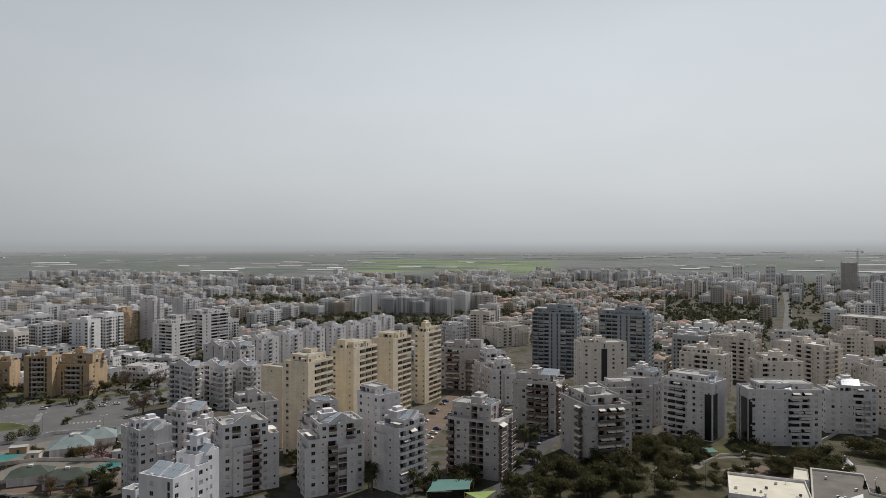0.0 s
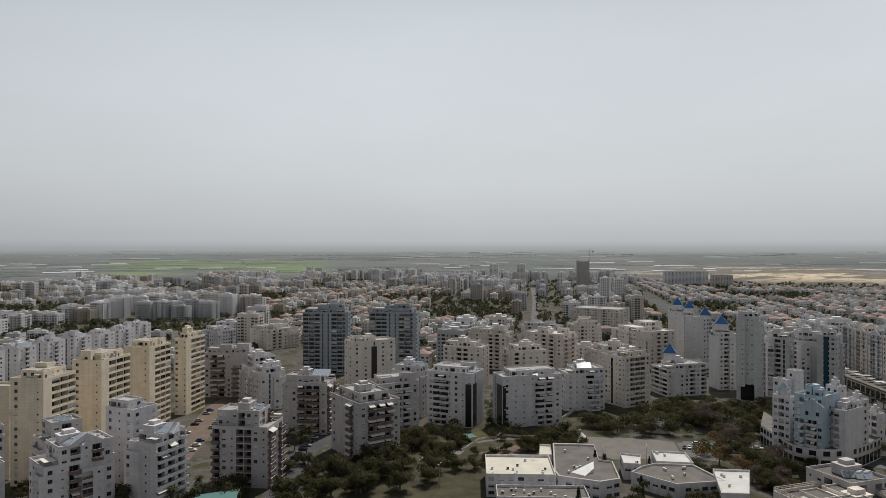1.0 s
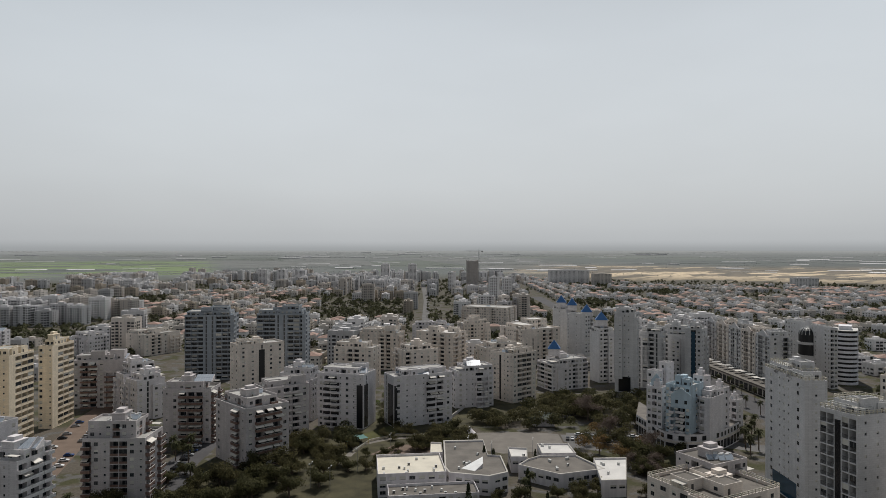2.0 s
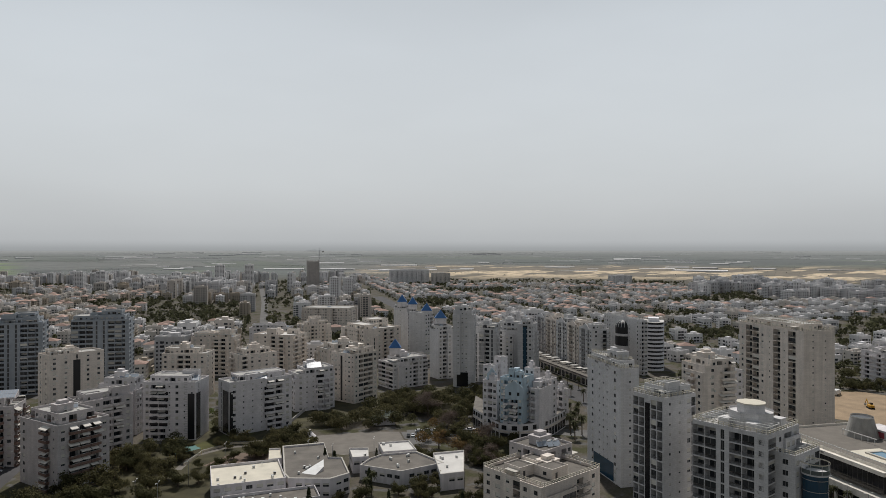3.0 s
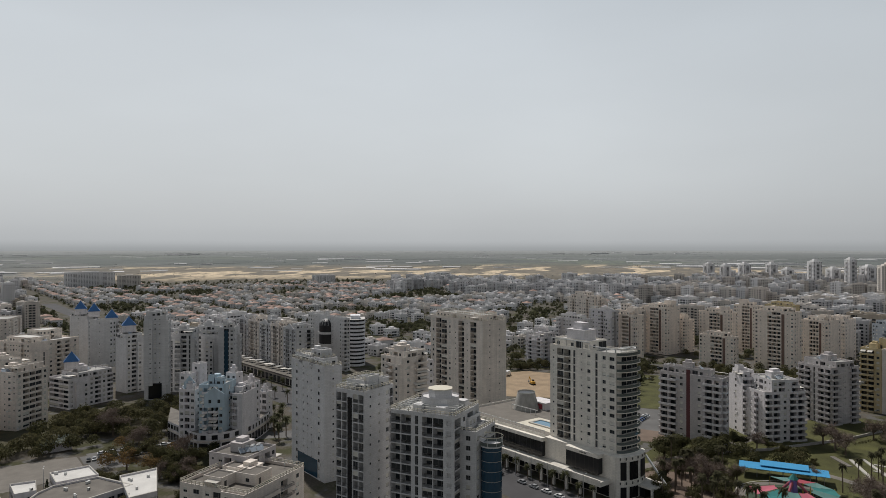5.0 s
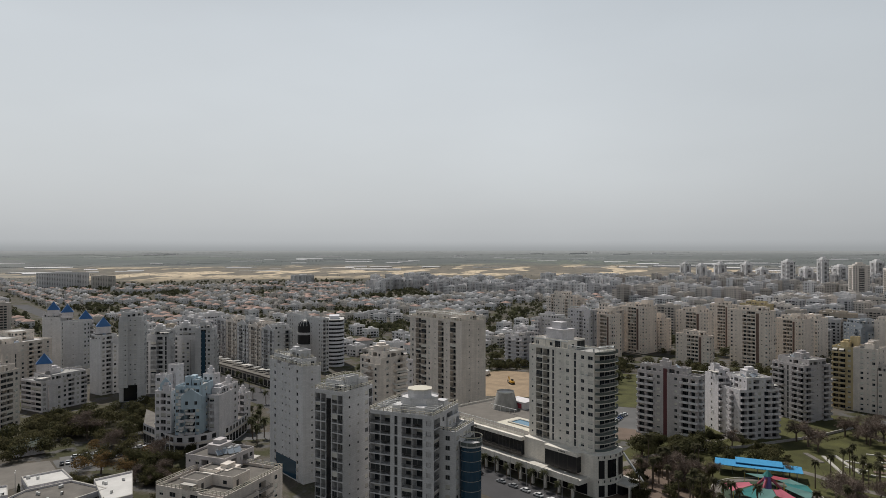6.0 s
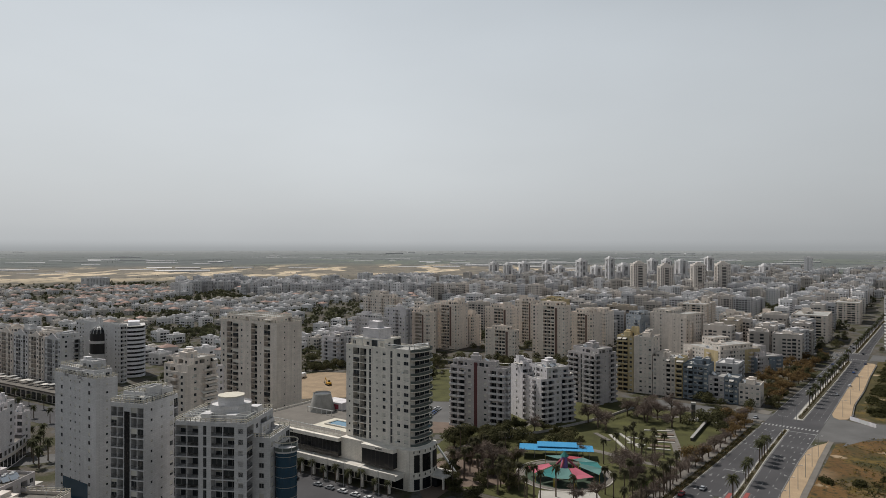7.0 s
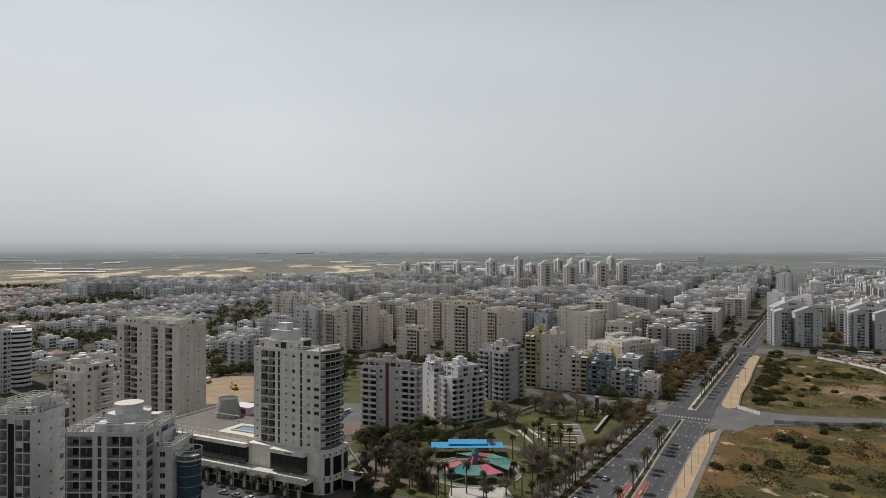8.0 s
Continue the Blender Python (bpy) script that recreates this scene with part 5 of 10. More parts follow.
apartment(-19.87, 661.4, 30.1, 31.1, 22.0, 11, 2.985, wall="white", rc="wll", lc="llw", near=False, solar=2, seed=48)
apartment(-30.35, 492.5, -5.3, 9.0, 17.8, 8, 3.151, banks=1, wall="tan", lc="-vbBbv-", rc="w", solar=5, rail_wall="grey", label="tan and brown slab block with plastered stair towers", seed=49)
apartment(-27.97, 486.9, 2.0, 21.7, 21.6, 8, 3.142, banks=1, wall="tan", lc="-vbBbv-", rc="w-", solar=5, rail_wall="grey", label="tan and brown slab block with plastered stair towers", seed=50)
apartment(-32.95, 524.4, -3.0, 10.3, 18.0, 6, 3.180, wall="tan", lc="wbbw", rc="w-", solar=3, near=False, seed=51)
apartment(-23.89, 514.0, 11.1, 29.0, 22.5, 2, 3.432, wall="plaster", solar=6, hut=1, label="low white plastered block with cluttered roof", seed=52)
apartment(-26.36, 569.2, 3.6, 11.9, 27.0, 3, 3.306, wall="plaster", solar=6, near=False, seed=53)

# crescent of white blocks round the park
apartment(22.03, 350.3, 44.0, 17.4, 26.1, 9, 3.074, tiers=(), banks=2, fans=(("l", 0.62, 3.2, 2, 8), ("l", 0.8, 2.6, 1, 7)), wall="white", lc="nnwnbBw", rc="v-", bays=False, strips=(("l", 0.02, 0.15, 0.5, 0.83, "glass"), ("r", 0.05, 0.35, 0.5, 0.83, "glass")), awnings=0.3, solar=4, pent=0.18, label="white stone apartment block with fan-shaped balconies", seed=54)
apartment(17.56, 372.3, 42.6, 12.3, 18.4, 9, 3.109, wall="white", lc="w--w", solar=5, seed=55)
apartment(24.65, 351.3, 92.6, 34.1, 14.8, 9, 2.909, banks=2, fans=(("r", 0.62, 3.2, 2, 8), ("r", 0.78, 2.4, 1, 6)), wall="white", rc="wnnnbBw", lc="-v", bays=False, strips=(("l", 0.1, 0.6, 0.5, 0.85, "glass"), ("r", 0.0, 0.05, 0.5, 0.85, "glass")), awnings=0.3, solar=4, pent=0.18, label="white stone apartment block with fan-shaped balconies", seed=56)
apartment(30.09, 394.5, 100.1, 23.0, 16.0, 8, 2.983, shoulder=1, banks=1, fans=(("r", 0.6, 3.0, 2, 7),), wall="white", rc="wnnbBw", awnings=0.3, solar=4, label="white stone apartment block with curved balconies", seed=57)
apartment(34.80, 409.1, 79.8, 20.7, 20.1, 10, 2.932, roof=ROOF_DARK, wall="beige", rc="wLLLw", lc="nwn-nwn", bays=False, strips=(("l", 0.5, 0.58, 1, 0.97, "glass"),), solar=5, label="beige stone apartment block with banded balconies and roof collectors", seed=58)
apartment(38.10, 447.9, 96.1, 28.7, 18.9, 7, 2.828, shoulder=1, wall="white", rc="w-wwlwl", lc="ll", solar=2, label="white apartment block with a blue pyramid on its roof", seed=59)
apartment(22.81, 446.7, 40.8, 17.8, 27.6, 10, 3.056, shoulder=1, wall="beige", lc="wwBBww", rc="ww", bays=False, solar=1, label="beige stone apartment block with central balconies", seed=60)
apartment(24.94, 522.2, 42.9, 19.1, 31.7, 9, 3.078, wall="beige", lc="wbBwww", near=False, solar=2, pergola=True, seed=61)
apartment(25.56, 442.3, 90.6, 25.0, 18.0, 10, 2.879, shoulder=1, wall="beige", rc="Bwwww", lc="wB", bays=False, solar=1, seed=62)
apartment(29.71, 497.6, 57.7, 21.7, 32.3, 10, 3.064, wall="beige", lc="wBBww", rc="BB", near=False, bays=False, solar=2, roof=ROOF_WHITE, seed=63)
apartment(29.38, 608.7, 39.4, 14.8, 34.8, 8, 2.971, wall="white", near=False, solar=2, gable=False, seed=64)
apartment(32.51, 482.0, 97.5, 30.4, 18.0, 8, 3.151, wall="beige", rc="wbbw", near=False, solar=3, seed=65)
apartment(30.65, 611.1, 100.6, 25.7, 20.0, 8, 3.162, wall="beige", near=False, solar=3, seed=66)
apartment(35.61, 540.7, 90.6, 38.2, 32.9, 9, 3.176, wall="beige", rc="wvwbbw", near=False, solar=4, roof=ROOF_WHITE, seed=67)
apartment(34.25, 785.2, 54.3, 38.0, 56.8, 8, 3.081, wall="beige", near=False, solar=2, hut=0, seed=68)

# white towers along the boulevard
apartment(39.31, 594.5, 79.3, 12.7, 15.6, 13, 3.133, wall="cool", lc="-n-", near=False, solar=0, hut=0, seed=69)
apartment(40.85, 552.2, 80.9, 10.2, 17.5, 13, 3.120, wall="cool", lc="-n-", near=False, solar=0, hut=0, seed=70)
apartment(42.03, 482.1, 102.0, 13.8, 13.0, 13, 2.904, wall="cool", rc="wlw-", lc="--", solar=1, hut=0, label="tall white stone tower beside the boulevard", seed=71)
apartment(44.88, 453.0, 54.9, 16.0, 13.0, 14, 3.040, wall="cool", lc="-nnn-", solar=1, base=9, strips=(("l", 0.2, 0.8, 0.5, 0.2, "glass"),), label="tall white stone tower with a dark glazed lobby", seed=72)
apartment(46.83, 471.9, 61.8, 16.0, 14.8, 13, 3.097, wall="cool", lc="vllv", solar=1, label="tall white tower with a grid of recessed balconies", seed=73)
apartment(48.80, 492.1, 63.8, 16.0, 17.7, 13, 3.056, wall="cool", lc="-ww-ll", solar=1, near=True, seed=74)
apartment(50.05, 477.4, 65.0, 14.0, 10.8, 13, 3.067, wall="cool", lc="wg-", strips=(("l", 0.4, 0.62, 6, 0.97, "blue_glass"),), solar=1, seed=75)
for k in range(5):
    bx, by = 401 + 10.7 * k, 281 + 19.2 * k
    apartment(math.degrees(math.atan2(bx, by)), math.hypot(bx, by), 119.0, 14.0, 20.5, 12, 3.0, wall="beige" if k % 2 else "cool", lc="wlwLLw", rc="wb", near=False, solar=2, gable="l", bays=False, tiers=((0.1, 0.1, 0.7, 0.45, 1),), rail="bars",
              label="pale slab block with balcony columns and gabled top along the boulevard", seed=76 + 200 * k)
apartment(49.74, 565.9, 119.0, 5.0, 60.0, 12, 2.999, wall="white", near=False, solar=2, seed=79)
domed = apartment(59.01, 520.1, 119.0, 5.0, 60.0, 13, 3.081, wall="cool", lc="ww--nw-----nwww", bays=False, near=False, solar=0, label="white hall with a round glazed gable", seed=80)
bay = Mesh()
for z0, z1, rad, mat in ((0, 19, 7.0, WALLS["cool"]), (19, 26.5, 6.6, BLACK_GLASS), (26.5, 28.3, 6.9, WALLS["cool"]), (28.3, 33.5, 6.5, BLACK_GLASS)):
    bay.tube((0, 27, z0), (0, 27, z1), rad, rad, mat, 28)
for k in range(5):
    t0, t1 = k * math.pi / 10, (k + 1) * math.pi / 10
    bay.tube((0, 27, 33.5 + 5.0 * math.sin(t0)), (0, 27, 33.5 + 5.0 * math.sin(t1)), 6.5 * math.cos(t0), max(0.1, 6.5 * math.cos(t1)), BLACK_GLASS, 28, False)
bay = part("glazed_bay", bay, domed, label="round bay of dark glass under a ribbed dome")
for k in range(9):
    a, rib = math.pi / 2 + math.pi * k / 8, Mesh()
    pts = [Vector((6.62 * math.cos(t) * math.cos(a), 27 + 6.62 * math.cos(t) * math.sin(a), 33.5 + 5.1 * math.sin(t))) for t in np.linspace(0, 1.5, 6)]
    for u, v in zip(pts, pts[1:]):
        rib.tube(u, v, 0.2, 0.2, FRAME, 5, False)
    part("rib", rib, bay)
band_at = polar(59.95, 548)
TAKEN.append((band_at.x, band_at.y, 16))
banded = thing("apartment_building", Matrix.Translation(band_at) @ Matrix.Rotation(radians(30), 4, "Z"), "round-fronted white block with dark window bands", "building")
for k in range(12):
    m = Mesh()
    m.tube((0, 0, k * 3.1 + 1.7), (0, 0, k * 3.1 + 3.1), 7.4, 7.4, BLACK_GLASS, 28, False)
    m.box(0, -7.2, k * 3.1 + 1.7, 16, 7.2, k * 3.1 + 3.1, BLACK_GLASS)
    part("window_band", m, banded)
    m = Mesh()
    m.tube((0, 0, k * 3.1), (0, 0, k * 3.1 + 1.7), 8.0, 8.0, WALLS["bright"], 28)
    m.box(0, -7.9, k * 3.1, 16.5, 7.9, k * 3.1 + 1.7, WALLS["bright"])
    part("parapet_band", m, banded)
m = Mesh()
m.box(-2, -4, 37.2, 10, 4, 40.4, WALLS["bright"])
m.tube((0, 0, 37.2), (0, 0, 37.6), 7.9, 7.9, ROOF_WHITE, 28)
m.box(0, -7.8, 37.2, 16.4, 7.8, 37.5, ROOF_WHITE)
part("roof", m, banded)
shops = thing("shopping_arcade", Matrix.Translation((378, 262, 0)) @ Matrix.Rotation(radians(90 - 26), 4, "Z"), "long low shopping arcade with roof awnings along the boulevard", "arcade")
m = Mesh()
m.box(0, -14, 0, 112, 0, 6.2, WALLS["beige"])
m.box(-0.5, -14.5, 6.2, 112.5, 1.6, 7.0, ROOF_DARK)
part("wall", m, shops)
for k in range(18):
    m = Mesh()
    m.box(2 + k * 6.1, 0.01, 0.3, 6.8 + k * 6.1, 0.08, 4.6, BLACK_GLASS)
    part("shopfront", m, shops)
for k in range(13):
    m = Mesh()
    h = 9.0 + (k * 7 % 3) * 0.4
    m.box(4 + k * 8.4, -9 + (k % 2) * 2, h, 8.6 + k * 8.4, -3, h + 0.15, ROOF if k % 3 else AWNING)
    for px, py in ((4.1, -8.9), (8.4, -8.9), (4.1, -3.2), (8.4, -3.2)):
        m.box(px + k * 8.4, py + (k % 2) * (2 if py < -5 else 0), 7.0, px + k * 8.4 + 0.12, py + 0.12 + (k % 2) * (2 if py < -5 else 0), h, FRAME)
    part("roof_awning", m, shops)
TAKEN.append((403, 308, 50))

# white and turquoise stepped block over an arcade
apartment(47.03, 333.2, 77.0, 5.9, 8.2, 9, 3.050, wall="white", lc="wLw", rc="w", solar=2, bays=False, label="white and turquoise stepped apartment block with arched openings", seed=81)
apartment(47.37, 347.8, 92.4, 5.0, 5.0, 12, 3.090, wall="white", lc="w", rc="n", solar=0, hut=0, bays=False, label="white and turquoise stepped apartment block with arched openings", seed=82)
apartment(46.72, 343.5, 76.7, 5.1, 6.0, 11, 3.026, wall="white", lc="ww", rc="w", solar=1, hut=0, bays=False, label="white and turquoise stepped apartment block with arched openings", seed=83)
apartment(49.17, 326.2, 74.2, 14.0, 11.0, 10, 3.035, wall="pale_blue", lc="wbBbw", rc="w", awnings=0.7, rail_wall="white", solar=2, gable=False, label="white and turquoise stepped apartment block with arched openings", seed=84)
apartment(50.77, 330.4, 75.8, 14.0, 9.8, 8, 3.101, wall="white", lc="-lw-", rc="-", strips=(("l", 0.0, 1.0, 0.3, 0.14, "glass"),), solar=2, rooms=1, label="white and turquoise stepped apartment block with arched openings", seed=85)
apartment(50.19, 341.2, 90.2, 5.0, 6.3, 11, 2.967, wall="white", lc="ww", rc="n", solar=1, rooms=0, bays=False, label="white and turquoise stepped apartment block with arched openings", seed=86)
apartment(51.68, 344.3, 81.7, 5.1, 6.4, 9, 3.011, wall="white", lc="wbw", rc="w", solar=3, rooms=1, label="white and turquoise stepped apartment block with arched openings", seed=87)
apartment(52.58, 360.8, 92.6, 5.0, 5.7, 6, 3.074, wall="white", lc="lw", rc="w", solar=1, rooms=1, label="white and turquoise stepped apartment block with arched openings", seed=88)

# school halls
apartment(23.24, 253.5, 112.0, 26.2, 24.0, 3, 2.665, wall="plaster", roof=CREAM_ROOF, rc="WWWWWWW", lc="W-W-", name="school_building", solar=0, hut=0, bays=False, label="white school hall with cream flat roof", seed=89)
apartment(24.16, 238.7, 112.0, 32.9, 12.0, 2, 2.478, roof=ROOF_DARK, wall="plaster", name="school_building", solar=0, hut=0, bays=False, label="low school wing with grey roof", seed=96)



def flat_hall(plan, height, roof, label, rng, units=5):
    """A low flat-roofed hall over an angled plan, with parapet, window bands and roof units."""
    ox, oy = min(p[0] for p in plan), min(p[1] for p in plan)
    root = thing("school_building", Matrix.Translation((ox, oy, 0)), label, "building")
    pts = [(x - ox, y - oy) for x, y in plan]
    wide, deep = max(p[0] for p in pts), max(p[1] for p in pts)
    SIZES.append((root, wide, deep))
    mx, my = sum(p[0] for p in pts) / len(pts), sum(p[1] for p in pts) / len(pts)
    w = Mesh()
    for (ax, ay), (bx, by) in zip(pts, pts[1:] + pts[:1]):
        w.quad((ax, ay, 0), (bx, by, 0), (bx, by, height + 0.7), (ax, ay, height + 0.7), WALLS["plaster"])
        ia, ib = (ax + (mx - ax) * 0.045, ay + (my - ay) * 0.045), (bx + (mx - bx) * 0.045, by + (my - by) * 0.045)
        w.quad((ax, ay, height + 0.7), (bx, by, height + 0.7), (*ib, height + 0.7), (*ia, height + 0.7), KERB)
        w.quad((*ia, height), (*ib, height), (*ib, height + 0.7), (*ia, height + 0.7), WALLS["plaster"])
    part("wall", w, root)
    r = Mesh()
    r.poly([(x + (mx - x) * 0.04, y + (my - y) * 0.04, height) for x, y in pts], roof)
    part("roof", r, root)
    for (ax, ay), (bx, by) in zip(pts, pts[1:] + pts[:1]):
        d = Vector((bx - ax, by - ay, 0))
        if d.length < 6:
            continue
        out = Vector((d.y, -d.x, 0)).normalized()
        if out.dot(Vector((ax - mx, ay - my, 0))) < 0:
            out = -out
        for k in range(int(d.length / 3.4)):
            for z in ([1.2, height - 2.4] if height > 6.5 else [height - 2.6]):
                at = Matrix.Translation((ax + d.x * (k + 0.5) * 3.4 / d.length + out.x * 0.05, ay + d.y * (k + 0.5) * 3.4 / d.length + out.y * 0.05, z)) @ Matrix.Rotation(math.atan2(out.x, -out.y), 4, "Z")
                part("window", window_mesh(2.3, 1.4, rng.choice((0, 1))), root, at)
    for _ in range(units):
        f, g = rng.uniform(0.2, 0.8), rng.randrange(len(pts))
        ux, uy = mx + (pts[g][0] - mx) * f, my + (pts[g][1] - my) * f
        part("air_conditioner", solar_mesh()[3], root, Matrix.Translation((ux, uy, height)) @ Matrix.Rotation(rng.uniform(0, 3), 4, "Z"))
    return root


HALLS = random.Random(19)
wing = flat_hall([(128, 231), (145.5, 264), (162, 256.5), (152, 237), (156, 233), (147, 214.5), (138, 214), (126.5, 225)], 7.0, ROOF_DARK, "white school wing with angled plan and grey flat roof", HALLS, 9)
m = Mesh()
m.poly([(7.5, 14.5, 7.05), (20.5, 19.0, 8.6), (15.8, 11.4, 8.6), (10.5, 9.0, 7.05)], TANK)
m.poly([(20.5, 19.0, 7.0), (20.5, 19.0, 8.6), (15.8, 11.4, 8.6), (15.8, 11.4, 7.0)], WALLS["plaster"])
m.poly([(7.5, 14.5, 7.0), (20.5, 19.0, 7.0), (20.5, 19.0, 8.6)], WALLS["plaster"])
m.poly([(10.5, 9.0, 7.0), (15.8, 11.4, 7.0), (15.8, 11.4, 8.6)], WALLS["plaster"])
part("skylight", m, wing, label="sloping white skylight")
flat_hall([(133.5, 254.0), (138.6, 252), (145, 265), (141, 267.7)], 6.0, CREAM_ROOF, "small school annex with cream roof", HALLS, 0)
flat_hall([(182, 242.6), (194.4, 236), (188, 223), (175, 230)], 6.0, ROOF_WHITE, "white school wing with bright white roof", HALLS, 3)
flat_hall([(167, 244), (173.4, 238.5), (166.4, 228.5), (160.5, 232)], 6.2, ROOF_WHITE, "white school hall with white roof", HALLS, 1)
flat_hall([(166.4, 228.2), (173.5, 229.5), (187.6, 222.5), (186, 203), (166, 206.5), (158.5, 224)], 5.4, ROOF_DARK, "long low school wing with grey roof", HALLS, 7)
flat_hall([(190, 214.4), (202.7, 208.3), (183, 188), (174, 192)], 6.0, ROOF_WHITE, "white school wing with bright white roof", HALLS, 4)

# near white towers
apartment(51.07, 206.5, 91.1, 28.5, 26.5, 7, 2.899, rim=True, banks=0, hut=1, tiers=(), rooms=3, roof=ROOF_DARK, wall="beige", lc="wwlwWw", rc="wlbw", solar=2, pent=0, rail="bars", label="beige stone apartment block with dark cluttered roof", seed=97)
apartment(50.36, 227.0, 90.4, 24.1, 16.7, 8, 3.034, roof=ROOF_DARK, wall="grey", solar=6, hut=1, near=False, seed=98)
apartment(57.36, 272.0, 119.0, 8.0, 29.8, 15, 3.061, rim=True, wall="cool", bays=False, rail="bars", lc="-w-nnn-w-", rc="-n-", strips=(("l", 0.2, 0.8, 0.5, 0.17, "blue_glass"),), solar=1, pent=0.15, pergola=True, label="tall white stone tower with roof pergola", tiers=((0.1, 0.1, 0.95, 0.5, 1), (0.2, 0.2, 0.85, 0.42, 2)), seed=99)
# the black strip on its left wall paints the shade of a recess
apartment(60.66, 210.2, 100.7, 15.2, 11.6, 16, 3.028, rim=True, wall="cool", lc="LL-LL", rc="-n-n-wl", rail="bars", bays=False, solar=0, pent=0.25, pergola=True, label="white stone tower with loggias and roof terrace", strips=(("l", 0.42, 0.58, 1, 0.97, "glass"),), seed=100)
apartment(68.43, 198.2, 93.4, 18.7, 22.0, 14, 3.097, drum=True, rail="bars", rim=True, wall="cool", lc="wLLvLL", rc="lwlw", solar=0, pent=0, pergola=True, label="white stone tower with stepped roof terraces", bays=False, tiers=(), rooms=0, hut=0, seed=101)
apartment(70.29, 199.5, 95.3, 14.0, 16.0, 13, 2.954, wall="cool", lc="wl-", rc="wnlwg", solar=0, hut=0, label="white stone tower wing with a rounded glass corner", bays=False, rim=True, tiers=((0.35, 0.3, 0.95, 0.9, 1),), seed=102)

# beige tower and the buildings round it
apartment(70.85, 374.3, 119.0, 18.3, 47.9, 17, 3.102, rim=True, wall="beige", lc="-lnlnwllw", rc="-n-n-", rail="bars", bays=False, solar=0, pent=0.14, label="tall beige stone tower with columns of loggias", seed=103)
apartment(63.90, 331.7, 113.9, 16.8, 16.7, 14, 3.003, shoulder=1, wall="beige", rc="wb", lc="wbbw", solar=2, awnings=0.3, seed=104)
apartment(65.82, 353.3, 115.8, 6.6, 7.0, 11, 3.109, wall="white", near=False, solar=2, awnings=0.3, seed=105)
apartment(75.95, 546.5, 121.0, 18.1, 19.6, 7, 3.138, wall="white", near=False, solar=3, rc="bb", lc="bb", seed=106)
apartment(80.53, 692.7, 119.0, 14.7, 39.9, 14, 3.074, wall="beige", near=False, solar=0, seed=107)
apartment(81.68, 567.7, 119.0, 8.7, 23.8, 14, 3.050, wall="white", near=False, solar=1, pergola=True, seed=108)
apartment(79.40, 542.3, 119.0, 10.8, 28.8, 12, 3.108, wall="white", near=False, solar=1, pent=0.2, pergola=True, seed=109)
apartment(83.49, 620.2, 119.0, 17.2, 21.8, 13, 2.914, wall="beige", near=False, rc="bb", lc="wwB", solar=1, seed=110)

# blocks behind the park
apartment(90.20, 345.3, 112.2, 8.0, 31.9, 11, 3.132, shoulder=1, rail_wall="white", wall="grey", lc="bBw-wBb", rc="bw", solar=4, strips=(("l", 0.50, 0.56, 0, 1.0, "dark"),), bays=False, label="grey apartment block with dark red stair strip and balconies", seed=111)
apartment(91.66, 372.0, 151.7, 11.9, 13.0, 9, 3.109, wall="white", rc="bbw", lc="w", solar=3, seed=112)
apartment(93.22, 360.0, 148.2, 22.0, 17.7, 10, 2.947, shoulder=2, wall="white", rc="bBwBb", lc="nbnw", bays=False, solar=5, label="white apartment block with balconies and roof terrace", seed=113)
apartment(97.68, 411.7, 137.7, 20.1, 21.1, 11, 2.983, shoulder=1, wall="grey", lc="BbvbB", rc="bnb", bays=False, solar=4, label="grey and white apartment block with open balconies", seed=114)
for run, length, depth, floors, wall, cells, words, seed in (
        (0.0, 11.0, 16.0, 12, "yellow", "bBw", "yellow plastered apartment block with balconies", 115), (11.2, 12.0, 18.0, 12, "beige", "-wnw", "beige wing of a yellow apartment block", 215),
        (23.6, 14.0, 20.0, 8, "beige", "w-ybw".replace("y", "n"), "beige apartment block beside a yellow stair wing", 116), (37.8, 4.5, 14.0, 8, "yellow", "b", "yellow plastered balcony wing", 216),
        (42.6, 15.0, 18.0, 7, "blue", "wbwbw", "blue-grey plastered apartment block with small windows", 117), (57.8, 9.0, 16.0, 5, "grey", "wbw", "low grey apartment block", 217),
        (67.0, 8.0, 14.0, 5, "blue", "wbw", "low blue-grey plastered apartment block", 317), (75.2, 12.0, 15.0, 4, "beige", "wwnw", "low beige apartment block at the end of a row", 417)):
    bx, by = 453.7 - 0.469 * run, -75.9 - 0.883 * run
    apartment(math.degrees(math.atan2(bx, by)), math.hypot(bx, by), 208, length, depth, floors, 3.0, wall=wall, rc=cells, lc="wbw", near=True, solar=3, bays=False, rooms=1, hut=1 if length > 9 else 0, shoulder=0, rail="solid", awnings=0.1, label=words, seed=seed)
apartment(107.45, 538.4, 152.4, 40.7, 38.5, 6, 2.999, wall="beige", near=False, solar=3, strips=(("l", 0.05, 0.42, 0, 1.0, "yellow"), ("r", 0.6, 0.97, 0, 1.0, "yellow")), label="beige apartment block with yellow plastered parts", seed=118)
apartment(110.13, 556.3, 155.1, 24.8, 35.3, 4, 3.014, wall="grey", near=False, solar=2, strips=(("l", 0.0, 0.38, 0, 1.0, "blue"), ("r", 0.45, 1.0, 0, 1.0, "blue")), label="grey low apartment block with blue plastered parts", seed=119)
apartment(101.41, 627.7, 146.4, 22.5, 18.8, 11, 3.051, wall="slate", near=False, solar=1, seed=120)
apartment(104.93, 614.5, 134.9, 31.0, 35.8, 12, 3.083, wall="beige", near=False, solar=1, lc="wn-wn", seed=121)

